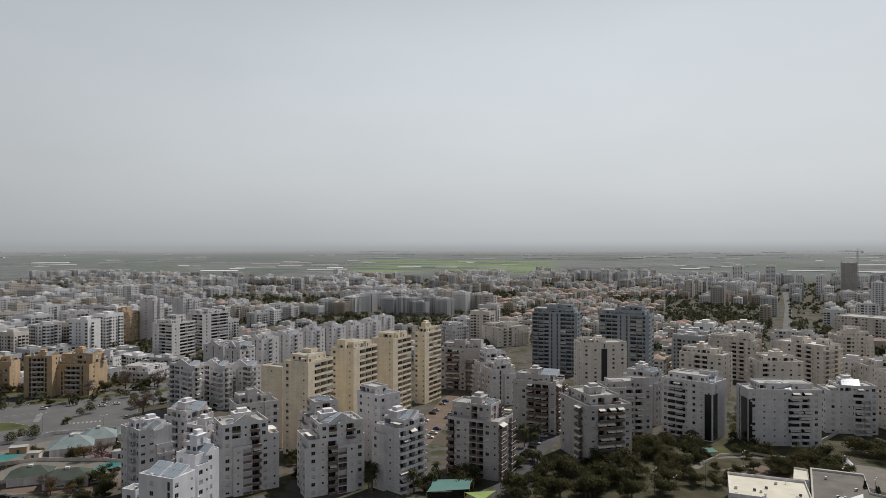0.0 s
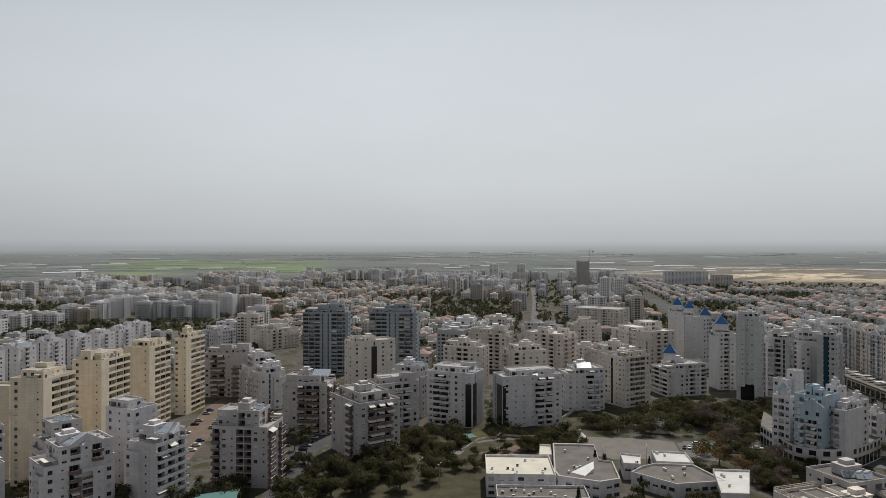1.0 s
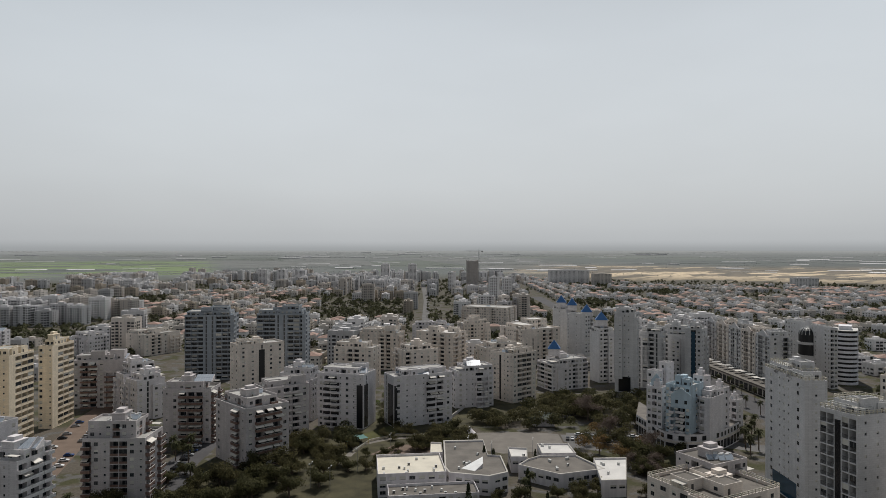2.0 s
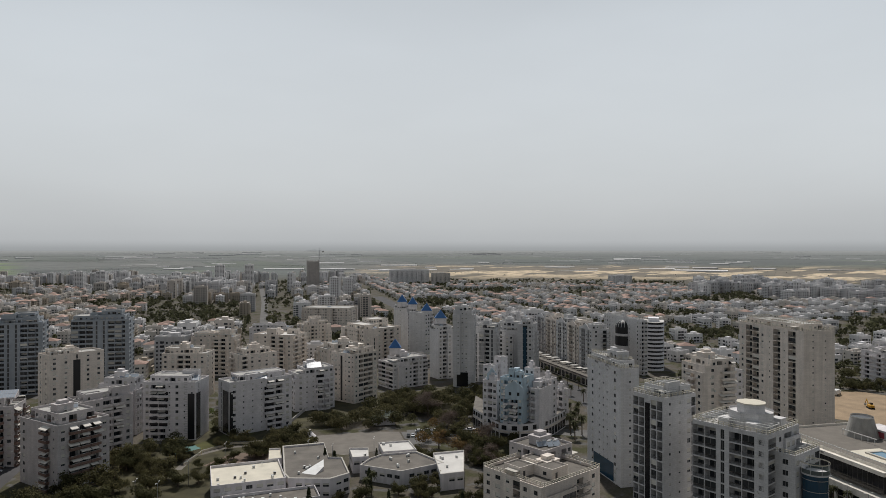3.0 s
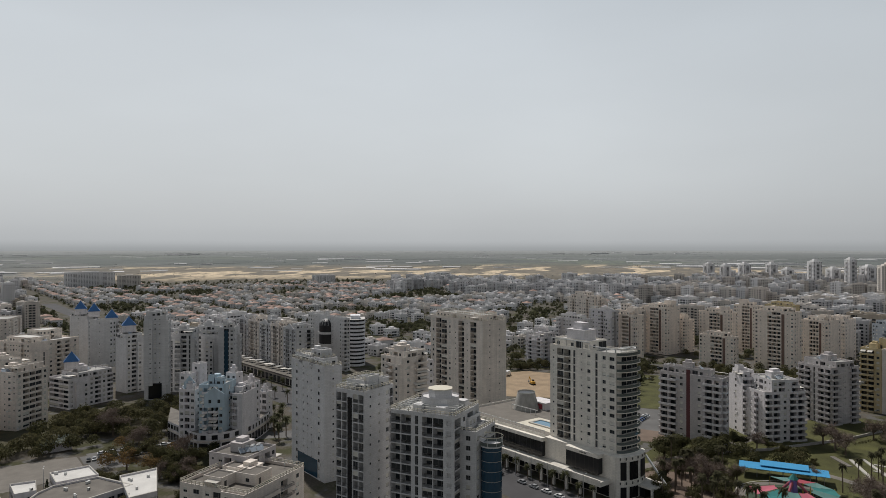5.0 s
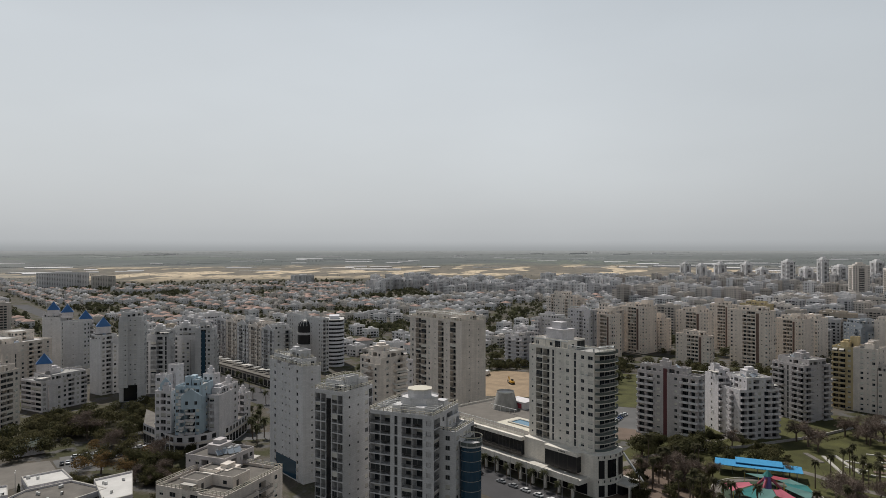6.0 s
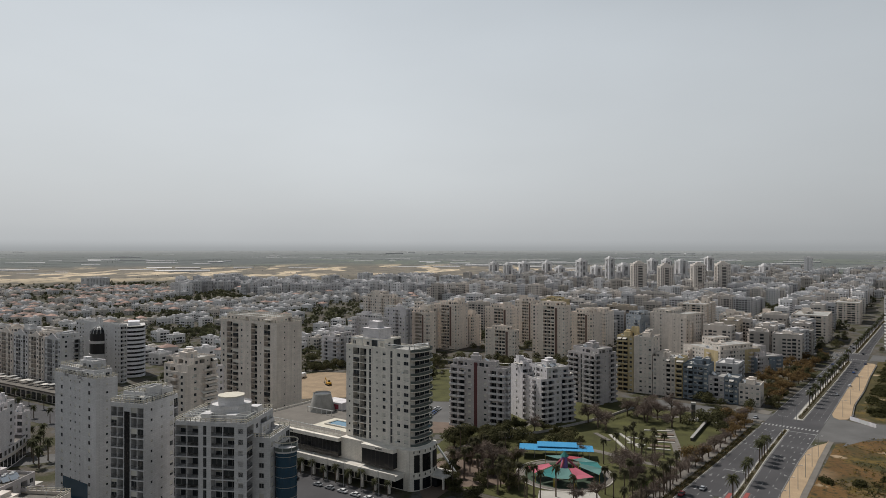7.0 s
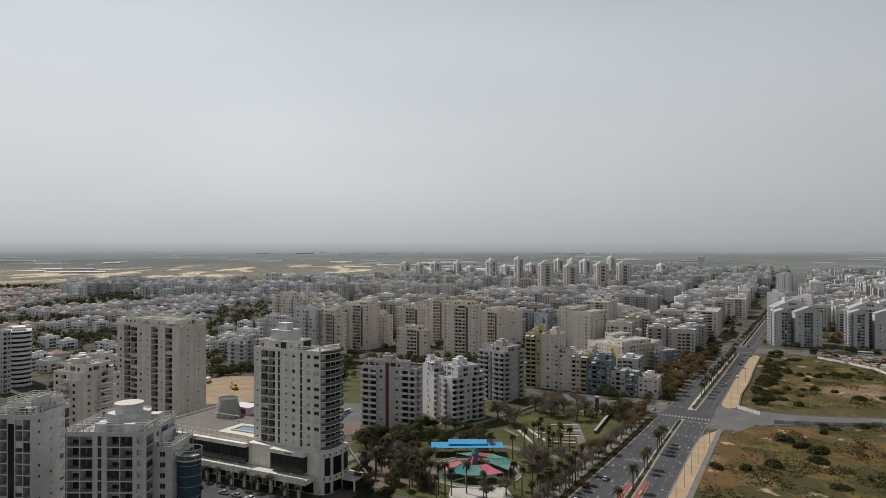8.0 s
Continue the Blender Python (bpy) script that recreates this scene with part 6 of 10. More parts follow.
# beige towers further off
apartment(86.05, 625.9, 119.0, 19.8, 26.8, 14, 2.949, wall="sand", lc="wn-LLL-nw", rc="wn-w", near=False, rail="solid", bays=False, tiers=((0.15, 0.2, 0.85, 0.8, 1),), strips=(("l", 0.24, 0.315, 3, 0.97, "brown"),), solar=1, label="tall pale stone tower with central balconies and dark strip", seed=122)
apartment(83.57, 566.8, 119.0, 11.5, 20.5, 13, 3.024, wall="sand", lc="wn-LLL-nw", rc="wn-w", near=False, rail="solid", bays=False, tiers=((0.15, 0.2, 0.85, 0.8, 1),), strips=(("l", 0.24, 0.315, 3, 0.97, "brown"),), solar=1, label="tall pale stone tower with central balconies and dark strip", seed=123)
apartment(91.03, 555.2, 119.0, 7.1, 28.9, 9, 2.904, wall="sand", lc="wn-LLL-nw", rc="wn-w", near=False, rail="solid", bays=False, tiers=((0.15, 0.2, 0.85, 0.8, 1),), strips=(("l", 0.24, 0.315, 3, 0.97, "brown"),), solar=1, label="tall pale stone tower with central balconies and dark strip", seed=124)
apartment(90.79, 640.3, 119.0, 11.7, 30.2, 12, 3.089, wall="sand", lc="wn-LLL-nw", rc="wn-w", near=False, rail="solid", bays=False, tiers=((0.15, 0.2, 0.85, 0.8, 1),), strips=(("l", 0.24, 0.315, 3, 0.97, "brown"),), solar=1, label="tall pale stone tower with central balconies and dark strip", seed=125)
apartment(92.73, 670.0, 119.0, 9.1, 22.5, 14, 2.988, wall="sand", lc="wn-LLL-nw", rc="wn-w", near=False, rail="solid", bays=False, tiers=((0.15, 0.2, 0.85, 0.8, 1),), strips=(("l", 0.24, 0.315, 3, 0.97, "brown"),), solar=1, label="tall pale stone tower with central balconies and dark strip", seed=126)
apartment(95.26, 574.7, 119.0, 12.3, 31.0, 15, 3.018, wall="sand", lc="wn-LLL-nw", rc="wn-w", near=False, rail="solid", bays=False, tiers=((0.15, 0.2, 0.85, 0.8, 1),), strips=(("l", 0.24, 0.315, 3, 0.97, "brown"),), solar=1, label="tall pale stone tower with central balconies and dark strip", seed=127)
apartment(95.16, 760.9, 119.0, 16.2, 28.6, 12, 3.021, wall="yellow", lc="wn-LLL-nw", rc="wn-w", near=False, rail="solid", bays=False, tiers=((0.15, 0.2, 0.85, 0.8, 1),), strips=(("l", 0.24, 0.315, 3, 0.97, "brown"),), solar=1, label="tall yellowish stone tower with central balconies and dark strip", seed=128)
apartment(97.48, 602.3, 119.0, 24.4, 21.0, 12, 3.083, wall="sand", lc="wn-LLL-nw", rc="wn-w", near=False, rail="solid", bays=False, tiers=((0.15, 0.2, 0.85, 0.8, 1),), strips=(("l", 0.24, 0.315, 3, 0.97, "brown"),), solar=1, label="tall pale stone tower with central balconies and dark strip", seed=129)
apartment(98.54, 643.6, 119.0, 23.9, 17.5, 11, 3.123, wall="sand", lc="wn-LLL-nw", rc="wn-w", near=False, rail="solid", bays=False, tiers=((0.15, 0.2, 0.85, 0.8, 1),), strips=(("l", 0.24, 0.315, 3, 0.97, "brown"),), solar=1, label="tall pale stone tower with central balconies and dark strip", seed=130)
apartment(87.40, 642.5, 119.0, 15.8, 19.3, 10, 2.892, wall="sand", lc="wn-LLL-nw", rc="wn-w", near=False, rail="solid", bays=False, tiers=((0.15, 0.2, 0.85, 0.8, 1),), strips=(("l", 0.24, 0.315, 3, 0.97, "brown"),), solar=1, label="tall pale stone tower with central balconies and dark strip", seed=131)

# blocks along the far part of the road
apartment(109.25, 756.3, 119.0, 36.3, 25.5, 8, 3.102, wall="sand", near=False, lc="wLLwLw", solar=2, rail="solid", bays=False, seed=132)
apartment(111.66, 766.8, 119.0, 48.1, 23.7, 8, 2.948, wall="sand", near=False, lc="wLLwLw", solar=2, rail="solid", bays=False, seed=133)
apartment(114.85, 773.4, 119.0, 60.0, 32.7, 9, 2.919, wall="sand", near=False, lc="wLLwLw", solar=2, rail="solid", bays=False, seed=134)
apartment(116.89, 988.7, 119.0, 60.0, 28.2, 9, 2.867, wall="sand", near=False, lc="wLLwLw", solar=2, rail="solid", bays=False, seed=135)
apartment(106.31, 824.0, 119.0, 54.1, 30.9, 10, 2.987, wall="sand", near=False, lc="wLLwLw", solar=2, rail="solid", bays=False, seed=136)


def gabled_block(x, y, heading, seed, mirror=False):
    """A white slab block with two gabled wings before a taller body under a broad pitched roof."""
    rng = random.Random(seed)
    root = thing("apartment_building", Matrix.Translation((x, y, 0)) @ Matrix.Rotation(radians(90 - heading), 4, "Z"), "white slab block with gabled wings and dark balcony columns", "building", "white gabled blocks")
    mat = WALLS["cool"]
    SIZES.append((root, 42, 34))
    c = root.matrix_basis @ Vector((21, 17, 0))
    TAKEN.append((c.x, c.y, 30))
    wings = ((0, 0, 14, 14, 11, "-nLLL", "bwwb"), (18, 0, 42, 14, 11, "-wnLLLnw-", "wn"))
    if mirror:
        wings = ((0, 0, 16, 14, 11, "b-LLn", "Bwnb"), (21, 0, 44, 14, 11, "-wn-LLb-", "wn"))
    near_p, far_p = [], []
    for x0, y0, x1, y1, fl, rc, lc in wings:
        p1, p2 = shell(root, "wing", x0, y0, x1, y1, 0, fl, 3.0, mat, rc, lc, rng, "solid", WALLS["slate"], 0, ROOF, backs=False, parapet=0.4)
        near_p += p1
        far_p += p2
    p1, p2 = shell(root, "body", 3, 14.05, 40, 32, 0, 12, 3.0, mat, "", "bwwb", rng, "solid", mat, 0, ROOF, parapet=0.3)
    near_p += p1
    far_p += p2
    for x0, y0, x1, y1, fl, rc, lc in wings:
        g = Mesh()
        mid, z, top = (x0 * 0.45 + x1 * 0.55), fl * 3.0 + 0.4, fl * 3.0 + (x1 - x0) * 0.22 + 0.4
        for v in (y0 - 0.02, y0 + 0.5):
            g.poly([(x0, v, z), (x1, v, z), (mid, v, top)], mat)
        for a, b in (((x0 - 0.4, z - 0.1), (mid, top)), ((mid, top), (x1 + 0.4, z - 0.1))):
            g.quad((a[0], y0 - 0.4, a[1] + 0.05), (b[0], y0 - 0.4, b[1] + 0.05), (b[0], y1, b[1] + 0.05), (a[0], y1, a[1] + 0.05), ROOF)
        part("gable", g, root)
    r = Mesh()
    for a, b in (((2.4, 36.2), (20, 45.0)), ((20, 45.0), (40.6, 36.2))):
        r.quad((a[0], 13.6, a[1]), (b[0], 13.6, b[1]), (b[0], 32.4, b[1]), (a[0], 32.4, a[1]), ROOF)
    for v in (13.9, 32.1):
        r.poly([(2.6, v, 36.3), (40.4, v, 36.3), (20, v, 44.9)], mat)
    r.box(14, 18, 40, 19, 26, 46.5, mat)
    part("pitched_roof", r, root)
    win = Mesh()
    for k in range(3):
        win.box(17 + k * 2.2, 13.8, 39.0, 18.4 + k * 2.2, 13.88, 41.0, GLASS)
    part("attic_window", win, root)
    settle(root, near_p, False)
    settle(root, far_p, False)
    return root


gabled_block(634, -351, 192, 137)
gabled_block(619, -415, 203, 138, True)
apartment(121.4, 905, 150, 34, 26, 12, 3.0, wall="white", near=False, solar=2, gable="rl", label="white block with pitched end walls beside the road", seed=139)
apartment(119.6, 1040, 150, 30, 26, 11, 3.0, wall="white", near=False, solar=2, gable="rl", label="white block with pitched end walls beside the road", seed=140)
apartment(119.9, 1290, 140, 26, 22, 17, 3.0, wall="white", near=False, solar=1, label="pale tower beside the far road", seed=141)


# ---- the town further off ----
TREE_GREEN = surface("far_foliage", (0.078, 0.08, 0.045), rough=0.9, spread=0.3, grain=0.2, scale=0.05, per_island=0.4)
FAR_WALLS = [surface("pale_render_%s" % k, c, spread=0.06, streak=0.1, per_island=0.14) for k, c in (
    ("white", (0.72, 0.705, 0.705)), ("grey", (0.54, 0.53, 0.535)), ("cream", (0.62, 0.575, 0.53)), ("beige", (0.56, 0.51, 0.465)), ("ochre", (0.44, 0.38, 0.31)))]
thin(TREE_GREEN, 0.4)
# leaf colour paled: distance haze is put into it
BELT = surface("haze_paled_belt_leaves", (0.145, 0.158, 0.15), rough=0.9, spread=0.2, scale=0.02, per_island=0.2)
# one dark colour for far panes, with the shade of recesses put into it
FAR_DARK = surface("dark_panes_and_painted_shade", (0.035, 0.036, 0.04), rough=0.3, spread=0.2)
FAR_RED = surface("far_roof_tiles", (0.30, 0.20, 0.165), spread=0.2, per_island=0.3)
FAR_ROOF = surface("far_flat_roofs", (0.44, 0.43, 0.42), spread=0.2, per_island=0.35, scale=0.1)


TAKEN.append((*polar(75, 470)[:2], 52))


def free(x, y, reach):
    """Whether nothing placed already, nor a road, lies within reach."""
    for px, py, pr in TAKEN:
        if (x - px) ** 2 + (y - py) ** 2 < (pr + reach) ** 2:
            return False
    q, p = 0.530 * x + 0.848 * y, 0.848 * x - 0.530 * y
    if q < 45 and 0 < p < 880:
        return False
    if 38 - reach < q < 92 + reach and p > 0:
        return False
    for ax, ay, bx, by, half in ((225, 20, 394, 329, 16), (394, 329, 800, 1070, 14), (214, 430, 760, 1480, 6), (-420, 330, -205, 385, 16), (-205, 385, 20, 760, 15)):
        dx, dy = bx - ax, by - ay
        t = max(0, min(1, ((x - ax) * dx + (y - ay) * dy) / (dx * dx + dy * dy)))
        if math.hypot(x - ax - t * dx, y - ay - t * dy) < half + reach:
            return False
    return True


def far_block(m, x, y, z, w, d, h, turn, wall, rng, red=False, windows=True, balconies=False):
    c, s = math.cos(turn), math.sin(turn)

    def at(u, v, zz):
        return (x + c * u - s * v, y + s * u + c * v, z + zz)

    def slab(u0, v0, u1, v1, z0, z1, mat, top=None):
        ring = [(u0, v0), (u1, v0), (u1, v1), (u0, v1)]
        i = len(m.v)
        m.v += [at(*p, z0) for p in ring] + [at(*p, z1) for p in ring]
        for k in range(4):
            m.f.append((i + k, i + (k + 1) % 4, i + 4 + (k + 1) % 4, i + 4 + k))
            m.m.append(m.slot(mat))
        m.f.append((i + 4, i + 5, i + 6, i + 7))
        m.m.append(m.slot(top or mat))

    hw, hd = w / 2, d / 2
    slab(-hw, -hd, hw, hd, -2, h, wall, FAR_ROOF)
    if red:
        o = 0.5
        i = len(m.v)
        k = min(hw, hd) * 0.9
        m.v += [at(-hw - o, -hd - o, h), at(hw + o, -hd - o, h), at(hw + o, hd + o, h), at(-hw - o, hd + o, h), at(-hw + k, 0, h + 2.6), at(hw - k, 0, h + 2.6)]
        for f in ((0, 1, 5, 4), (1, 2, 5), (2, 3, 4, 5), (3, 0, 4)):
            m.f.append(tuple(i + q for q in f))
            m.m.append(m.slot(FAR_RED))
    else:
        slab(-hw * 0.3, -hd * 0.4, hw * 0.35, hd * 0.3, h, h + 2.8, wall)
        for _ in range(2):
            u, v = rng.uniform(-hw, hw * 0.7), rng.uniform(-hd, hd * 0.7)
            slab(u, v, u + hw * 0.3, v + hd * 0.3, h, h + rng.uniform(0.8, 1.8), wall)
        for a, b, c2, d2 in ((-hw, -hd, hw, -hd + 0.3), (-hw, hd - 0.3, hw, hd), (-hw, -hd + 0.3, -hw + 0.3, hd - 0.3), (hw - 0.3, -hd + 0.3, hw, hd - 0.3)):
            slab(a, b, c2, d2, h, h + 1.0, wall)
    if not windows:
        return
    fl = max(1, int(h / 3.0))
    for side in range(4):
        length = w if side % 2 == 0 else d
        n = max(2, int(length / 3.4))
        big = rng.randrange(n)
        for j in range(n):
            if rng.random() < 0.12:
                continue
            t0 = -length / 2 + (j + 0.5) * length / n
            ww = 1.35 if abs(j - big) <= 0 or (n > 4 and j == n - 1 - big) else 0.65
            deck = balconies and n > 3 and j in (1, n - 2)
            for k in range(fl):
                z0 = k * 3.0 + (0.9 if not deck else 1.0)
                z1 = z0 + (1.4 if not deck else 1.75)
                e = 0.06
                if deck:
                    ww = 1.5
                if side == 0:
                    q = [(t0 - ww, -hd - e), (t0 + ww, -hd - e)]
                elif side == 1:
                    q = [(hw + e, t0 - ww), (hw + e, t0 + ww)]
                elif side == 2:
                    q = [(t0 - ww, hd + e), (t0 + ww, hd + e)]
                else:
                    q = [(-hw - e, t0 - ww), (-hw - e, t0 + ww)]
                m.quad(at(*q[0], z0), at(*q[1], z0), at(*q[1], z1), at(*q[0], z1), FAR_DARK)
                if deck:
                    (ua, va), (ub, vb) = q
                    o = ((0, -1.2), (1.2, 0), (0, 1.2), (-1.2, 0))[side]
                    slab(min(ua, ub, ua + o[0]), min(va, vb, va + o[1]), max(ua, ub, ub + o[0]), max(va, vb, vb + o[1]), z0 - 1.1, z0, wall)


def far_tree(m, x, y, z, size, rng, n=16, fine=1.15, mat=None):
    for _ in range(n):
        a, b = rng.uniform(0, 6.28), rng.uniform(-0.5, 1.0)
        rr = size * math.sqrt(max(0.05, 1 - b * b)) * rng.uniform(0.4, 1.0)
        c = Vector((x + rr * math.cos(a), y + rr * math.sin(a), z + size * (0.9 + b * 0.75)))
        face = Vector((math.cos(a) + rng.gauss(0, 0.4), math.sin(a) + rng.gauss(0, 0.4), b + 0.4 + rng.gauss(0, 0.4))).normalized()
        u = face.orthogonal().normalized() * size * fine * rng.uniform(0.25, 0.42)
        v = face.cross(u).normalized() * size * fine * rng.uniform(0.22, 0.4)
        m.quad(tuple(c - u - v), tuple(c + u - v * 0.6), tuple(c + u * 0.7 + v), tuple(c - u * 0.8 + v * 0.9), mat or TREE_GREEN)


def kind_of_town(az, r, x, y, rng):
    """Height, footprint, wall and roof of a filler block, by its quarter of the town."""
    v = rng.random()
    dense = noise.noise((x / 230, y / 230, 9.0))
    pale = rng.choice((0, 0, 1, 1, 2, 3, 4))
    if az < -13 and r < 700:
        return (rng.uniform(4, 8), 15, 22, rng.choice((0, 1, 1)), False)
    if 36 < az < 63 and r > 780:
        return (rng.uniform(6, 9), 10, 13, rng.choice((0, 0, 2)), v < 0.38)
    if 63 <= az < 84:
        if r > 1350 and dense > -0.1:
            return (rng.uniform(16, 30), 16, 20, rng.choice((0, 0, 1)), False)
        return (rng.uniform(6, 12), 11, 14, rng.choice((0, 0, 0, 2)), v < 0.06)
    if 84 <= az < 104:
        return (rng.uniform(20, 34) if dense > 0 else rng.uniform(9, 18), 15, 20, rng.choice((0, 1, 2, 3) if r > 800 else (1, 3, 3, 4)), False)
    if az >= 104:
        return (rng.uniform(20, 30) if dense > -0.15 else rng.uniform(9, 18), 15, 22, rng.choice((0, 0, 1, 2, 3) if r > 800 else (1, 3, 1, 4)), False)
    if 4 < az < 20 and r < 1500:
        return (rng.uniform(6, 12), 11, 15, rng.choice((0, 2, 2, 4)), v < 0.42)
    if dense > 0.12:
        return (rng.uniform(20, 32), 15, 22, rng.choice((0, 0, 1, 3)), False)
    if dense > -0.1:
        return (rng.uniform(12, 20), 13, 22, pale, False)
    return (rng.uniform(6, 10), 11, 14, pale, v < 0.12)


def far_town():
    rng = random.Random(11)
    sheets, woods = {}, {}
    u, v = Vector((math.sin(radians(29)), math.cos(radians(29)), 0)), Vector((math.cos(radians(29)), -math.sin(radians(29)), 0))
    for i in range(-68, 124):
        for j in range(-90, 100):
            c = u * (i * 24 + rng.uniform(-3, 3)) + v * (j * 27 + rng.uniform(-3, 3))
            if i % 6 == 0 or j % 7 == 0:
                continue
            r, az = c.length, math.degrees(math.atan2(c.x, c.y))
            if not -45 < az < 135:
                continue
            edge = 2200 + 180 * noise.noise((c.x / 300, c.y / 300, 0.0))
            if 38 < az < 90:
                edge -= 380
            if az > 104:
                edge += 1500
            if r < 520 or r > edge or (78 < az < 101 and r < 690):
                continue
            h, w, d, wall, red = kind_of_town(az, r, c.x, c.y, rng)
            if noise.noise((c.x / 160, c.y / 160, 5.0)) > (0.07 if az < 6 else 0.14 if az < 63 else 0.22) or not free(c.x, c.y, 11):
                continue
            key = (int((az + 45) // 30), int(r > 1100))
            m = sheets.setdefault(key, Mesh())
            turn = radians(90 - 29) + (rng.choice((0, 0, 0.2, -0.25)) if rng.random() < 0.5 else 0)
            if rng.random() < 0.5:
                w, d = d, w
            far_block(m, c.x, c.y, rise(r), w, d, h, turn, FAR_WALLS[wall], rng, red, True, r < 1000 and not red)
    for key, m in sheets.items():
        tagged(new("distant_houses", m.data("distant_houses")), "crowded white and cream houses and blocks of the town", "houses", kind="stuff")
    for i in range(34000):
        az, r = rng.uniform(-42, 132), 440 + 2300 * rng.random() ** 1.2
        x, y = r * math.sin(radians(az)), r * math.cos(radians(az))
        grove = noise.noise((x / 160, y / 160, 5.0))
        if not (grove > 0.02 or rng.random() < 0.55) or not free(x, y, 3):
            continue
        if r < 640 and not (az < -15 or 62 < az < 84):
            continue
        if r > (2050 if az < 104 else 2800):
            continue
        far_tree(woods.setdefault(int((az + 45) // 45), Mesh()), x, y, rise(r) - 0.5, rng.uniform(2.2, 4.8) * (1.2 if grove > 0.3 else 0.9), rng, 20, 0.85)
    for m in woods.values():
        tagged(new("distant_trees", m.data("distant_trees")), "dark green trees scattered between distant houses", "trees", kind="stuff")


far_town()


def far_country():
    """Greenhouses and tree belts in the fields beyond the town."""
    rng = random.Random(23)
    m, w = Mesh(), Mesh()
    for _ in range(300):
        az, r = rng.uniform(-40, 130), rng.uniform(2700, 4700)
        x, y, z = r * math.sin(radians(az)), r * math.cos(radians(az)), rise(r)
        t, ln, d = radians(-az) + rng.uniform(-0.15, 0.15), rng.uniform(30, 170), rng.uniform(40, 110)
        at = Matrix.Translation((x, y, z)) @ Matrix.Rotation(t, 4, "Z")
        m.box(-ln / 2, -d / 2, -6, ln / 2, d / 2, 0.8, FAR_WALLS[rng.choice((0, 0, 1))], at)
    tagged(new("greenhouses", m.data("greenhouses")), "long pale greenhouses in the distant fields", "greenhouse", kind="stuff")
    for _ in range(330):
        az, r = rng.uniform(-42, 132), rng.uniform(2300, 4800)
        ln, lean = rng.uniform(120, 700), rng.uniform(-0.5, 0.5)
        for k in range(int(ln / 7)):
            a = az + math.degrees((k * 7 - ln / 2) / r)
            rr = r + (k * 7 - ln / 2) * lean + rng.uniform(-12, 12)
            if 42 < a < 95 and rr < 3000 and rng.random() < 0.8 or rr > 4850:
                continue
            far_tree(w, rr * math.sin(radians(a)), rr * math.cos(radians(a)), rise(rr) - 0.8, rng.uniform(0.9, 2.0), rng, 5, 1.7, BELT)
    tagged(new("tree_belts", w.data("tree_belts")), "dark belts of trees between distant fields", "trees", kind="stuff")


far_country()


def haze_backdrop():
    """Glowing ring closing the view behind the last hills as painted haze, thinning upwards."""
    m, n, l, b = principled("painted_far_haze")
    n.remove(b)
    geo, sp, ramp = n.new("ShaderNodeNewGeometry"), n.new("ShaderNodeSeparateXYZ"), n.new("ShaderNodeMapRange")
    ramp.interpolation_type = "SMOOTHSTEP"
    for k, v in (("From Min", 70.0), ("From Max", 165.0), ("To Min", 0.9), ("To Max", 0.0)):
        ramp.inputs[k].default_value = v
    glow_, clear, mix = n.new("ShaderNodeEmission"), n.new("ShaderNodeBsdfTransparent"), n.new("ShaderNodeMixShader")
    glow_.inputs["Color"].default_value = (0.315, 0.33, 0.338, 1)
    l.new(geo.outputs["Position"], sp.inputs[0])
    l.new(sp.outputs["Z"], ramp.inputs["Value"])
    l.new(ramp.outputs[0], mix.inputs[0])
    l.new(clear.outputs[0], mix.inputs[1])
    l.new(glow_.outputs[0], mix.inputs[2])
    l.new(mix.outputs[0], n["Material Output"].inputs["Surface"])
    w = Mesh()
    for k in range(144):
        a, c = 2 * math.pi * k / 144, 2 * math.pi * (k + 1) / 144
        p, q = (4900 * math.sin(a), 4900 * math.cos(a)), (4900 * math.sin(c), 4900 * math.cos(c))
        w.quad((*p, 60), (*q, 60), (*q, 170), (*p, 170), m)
    ob = tagged(new("backdrop", w.data("backdrop")), "glowing ring painted as pale grey haze along the horizon", "haze", kind="structure")
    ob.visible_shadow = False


haze_backdrop()


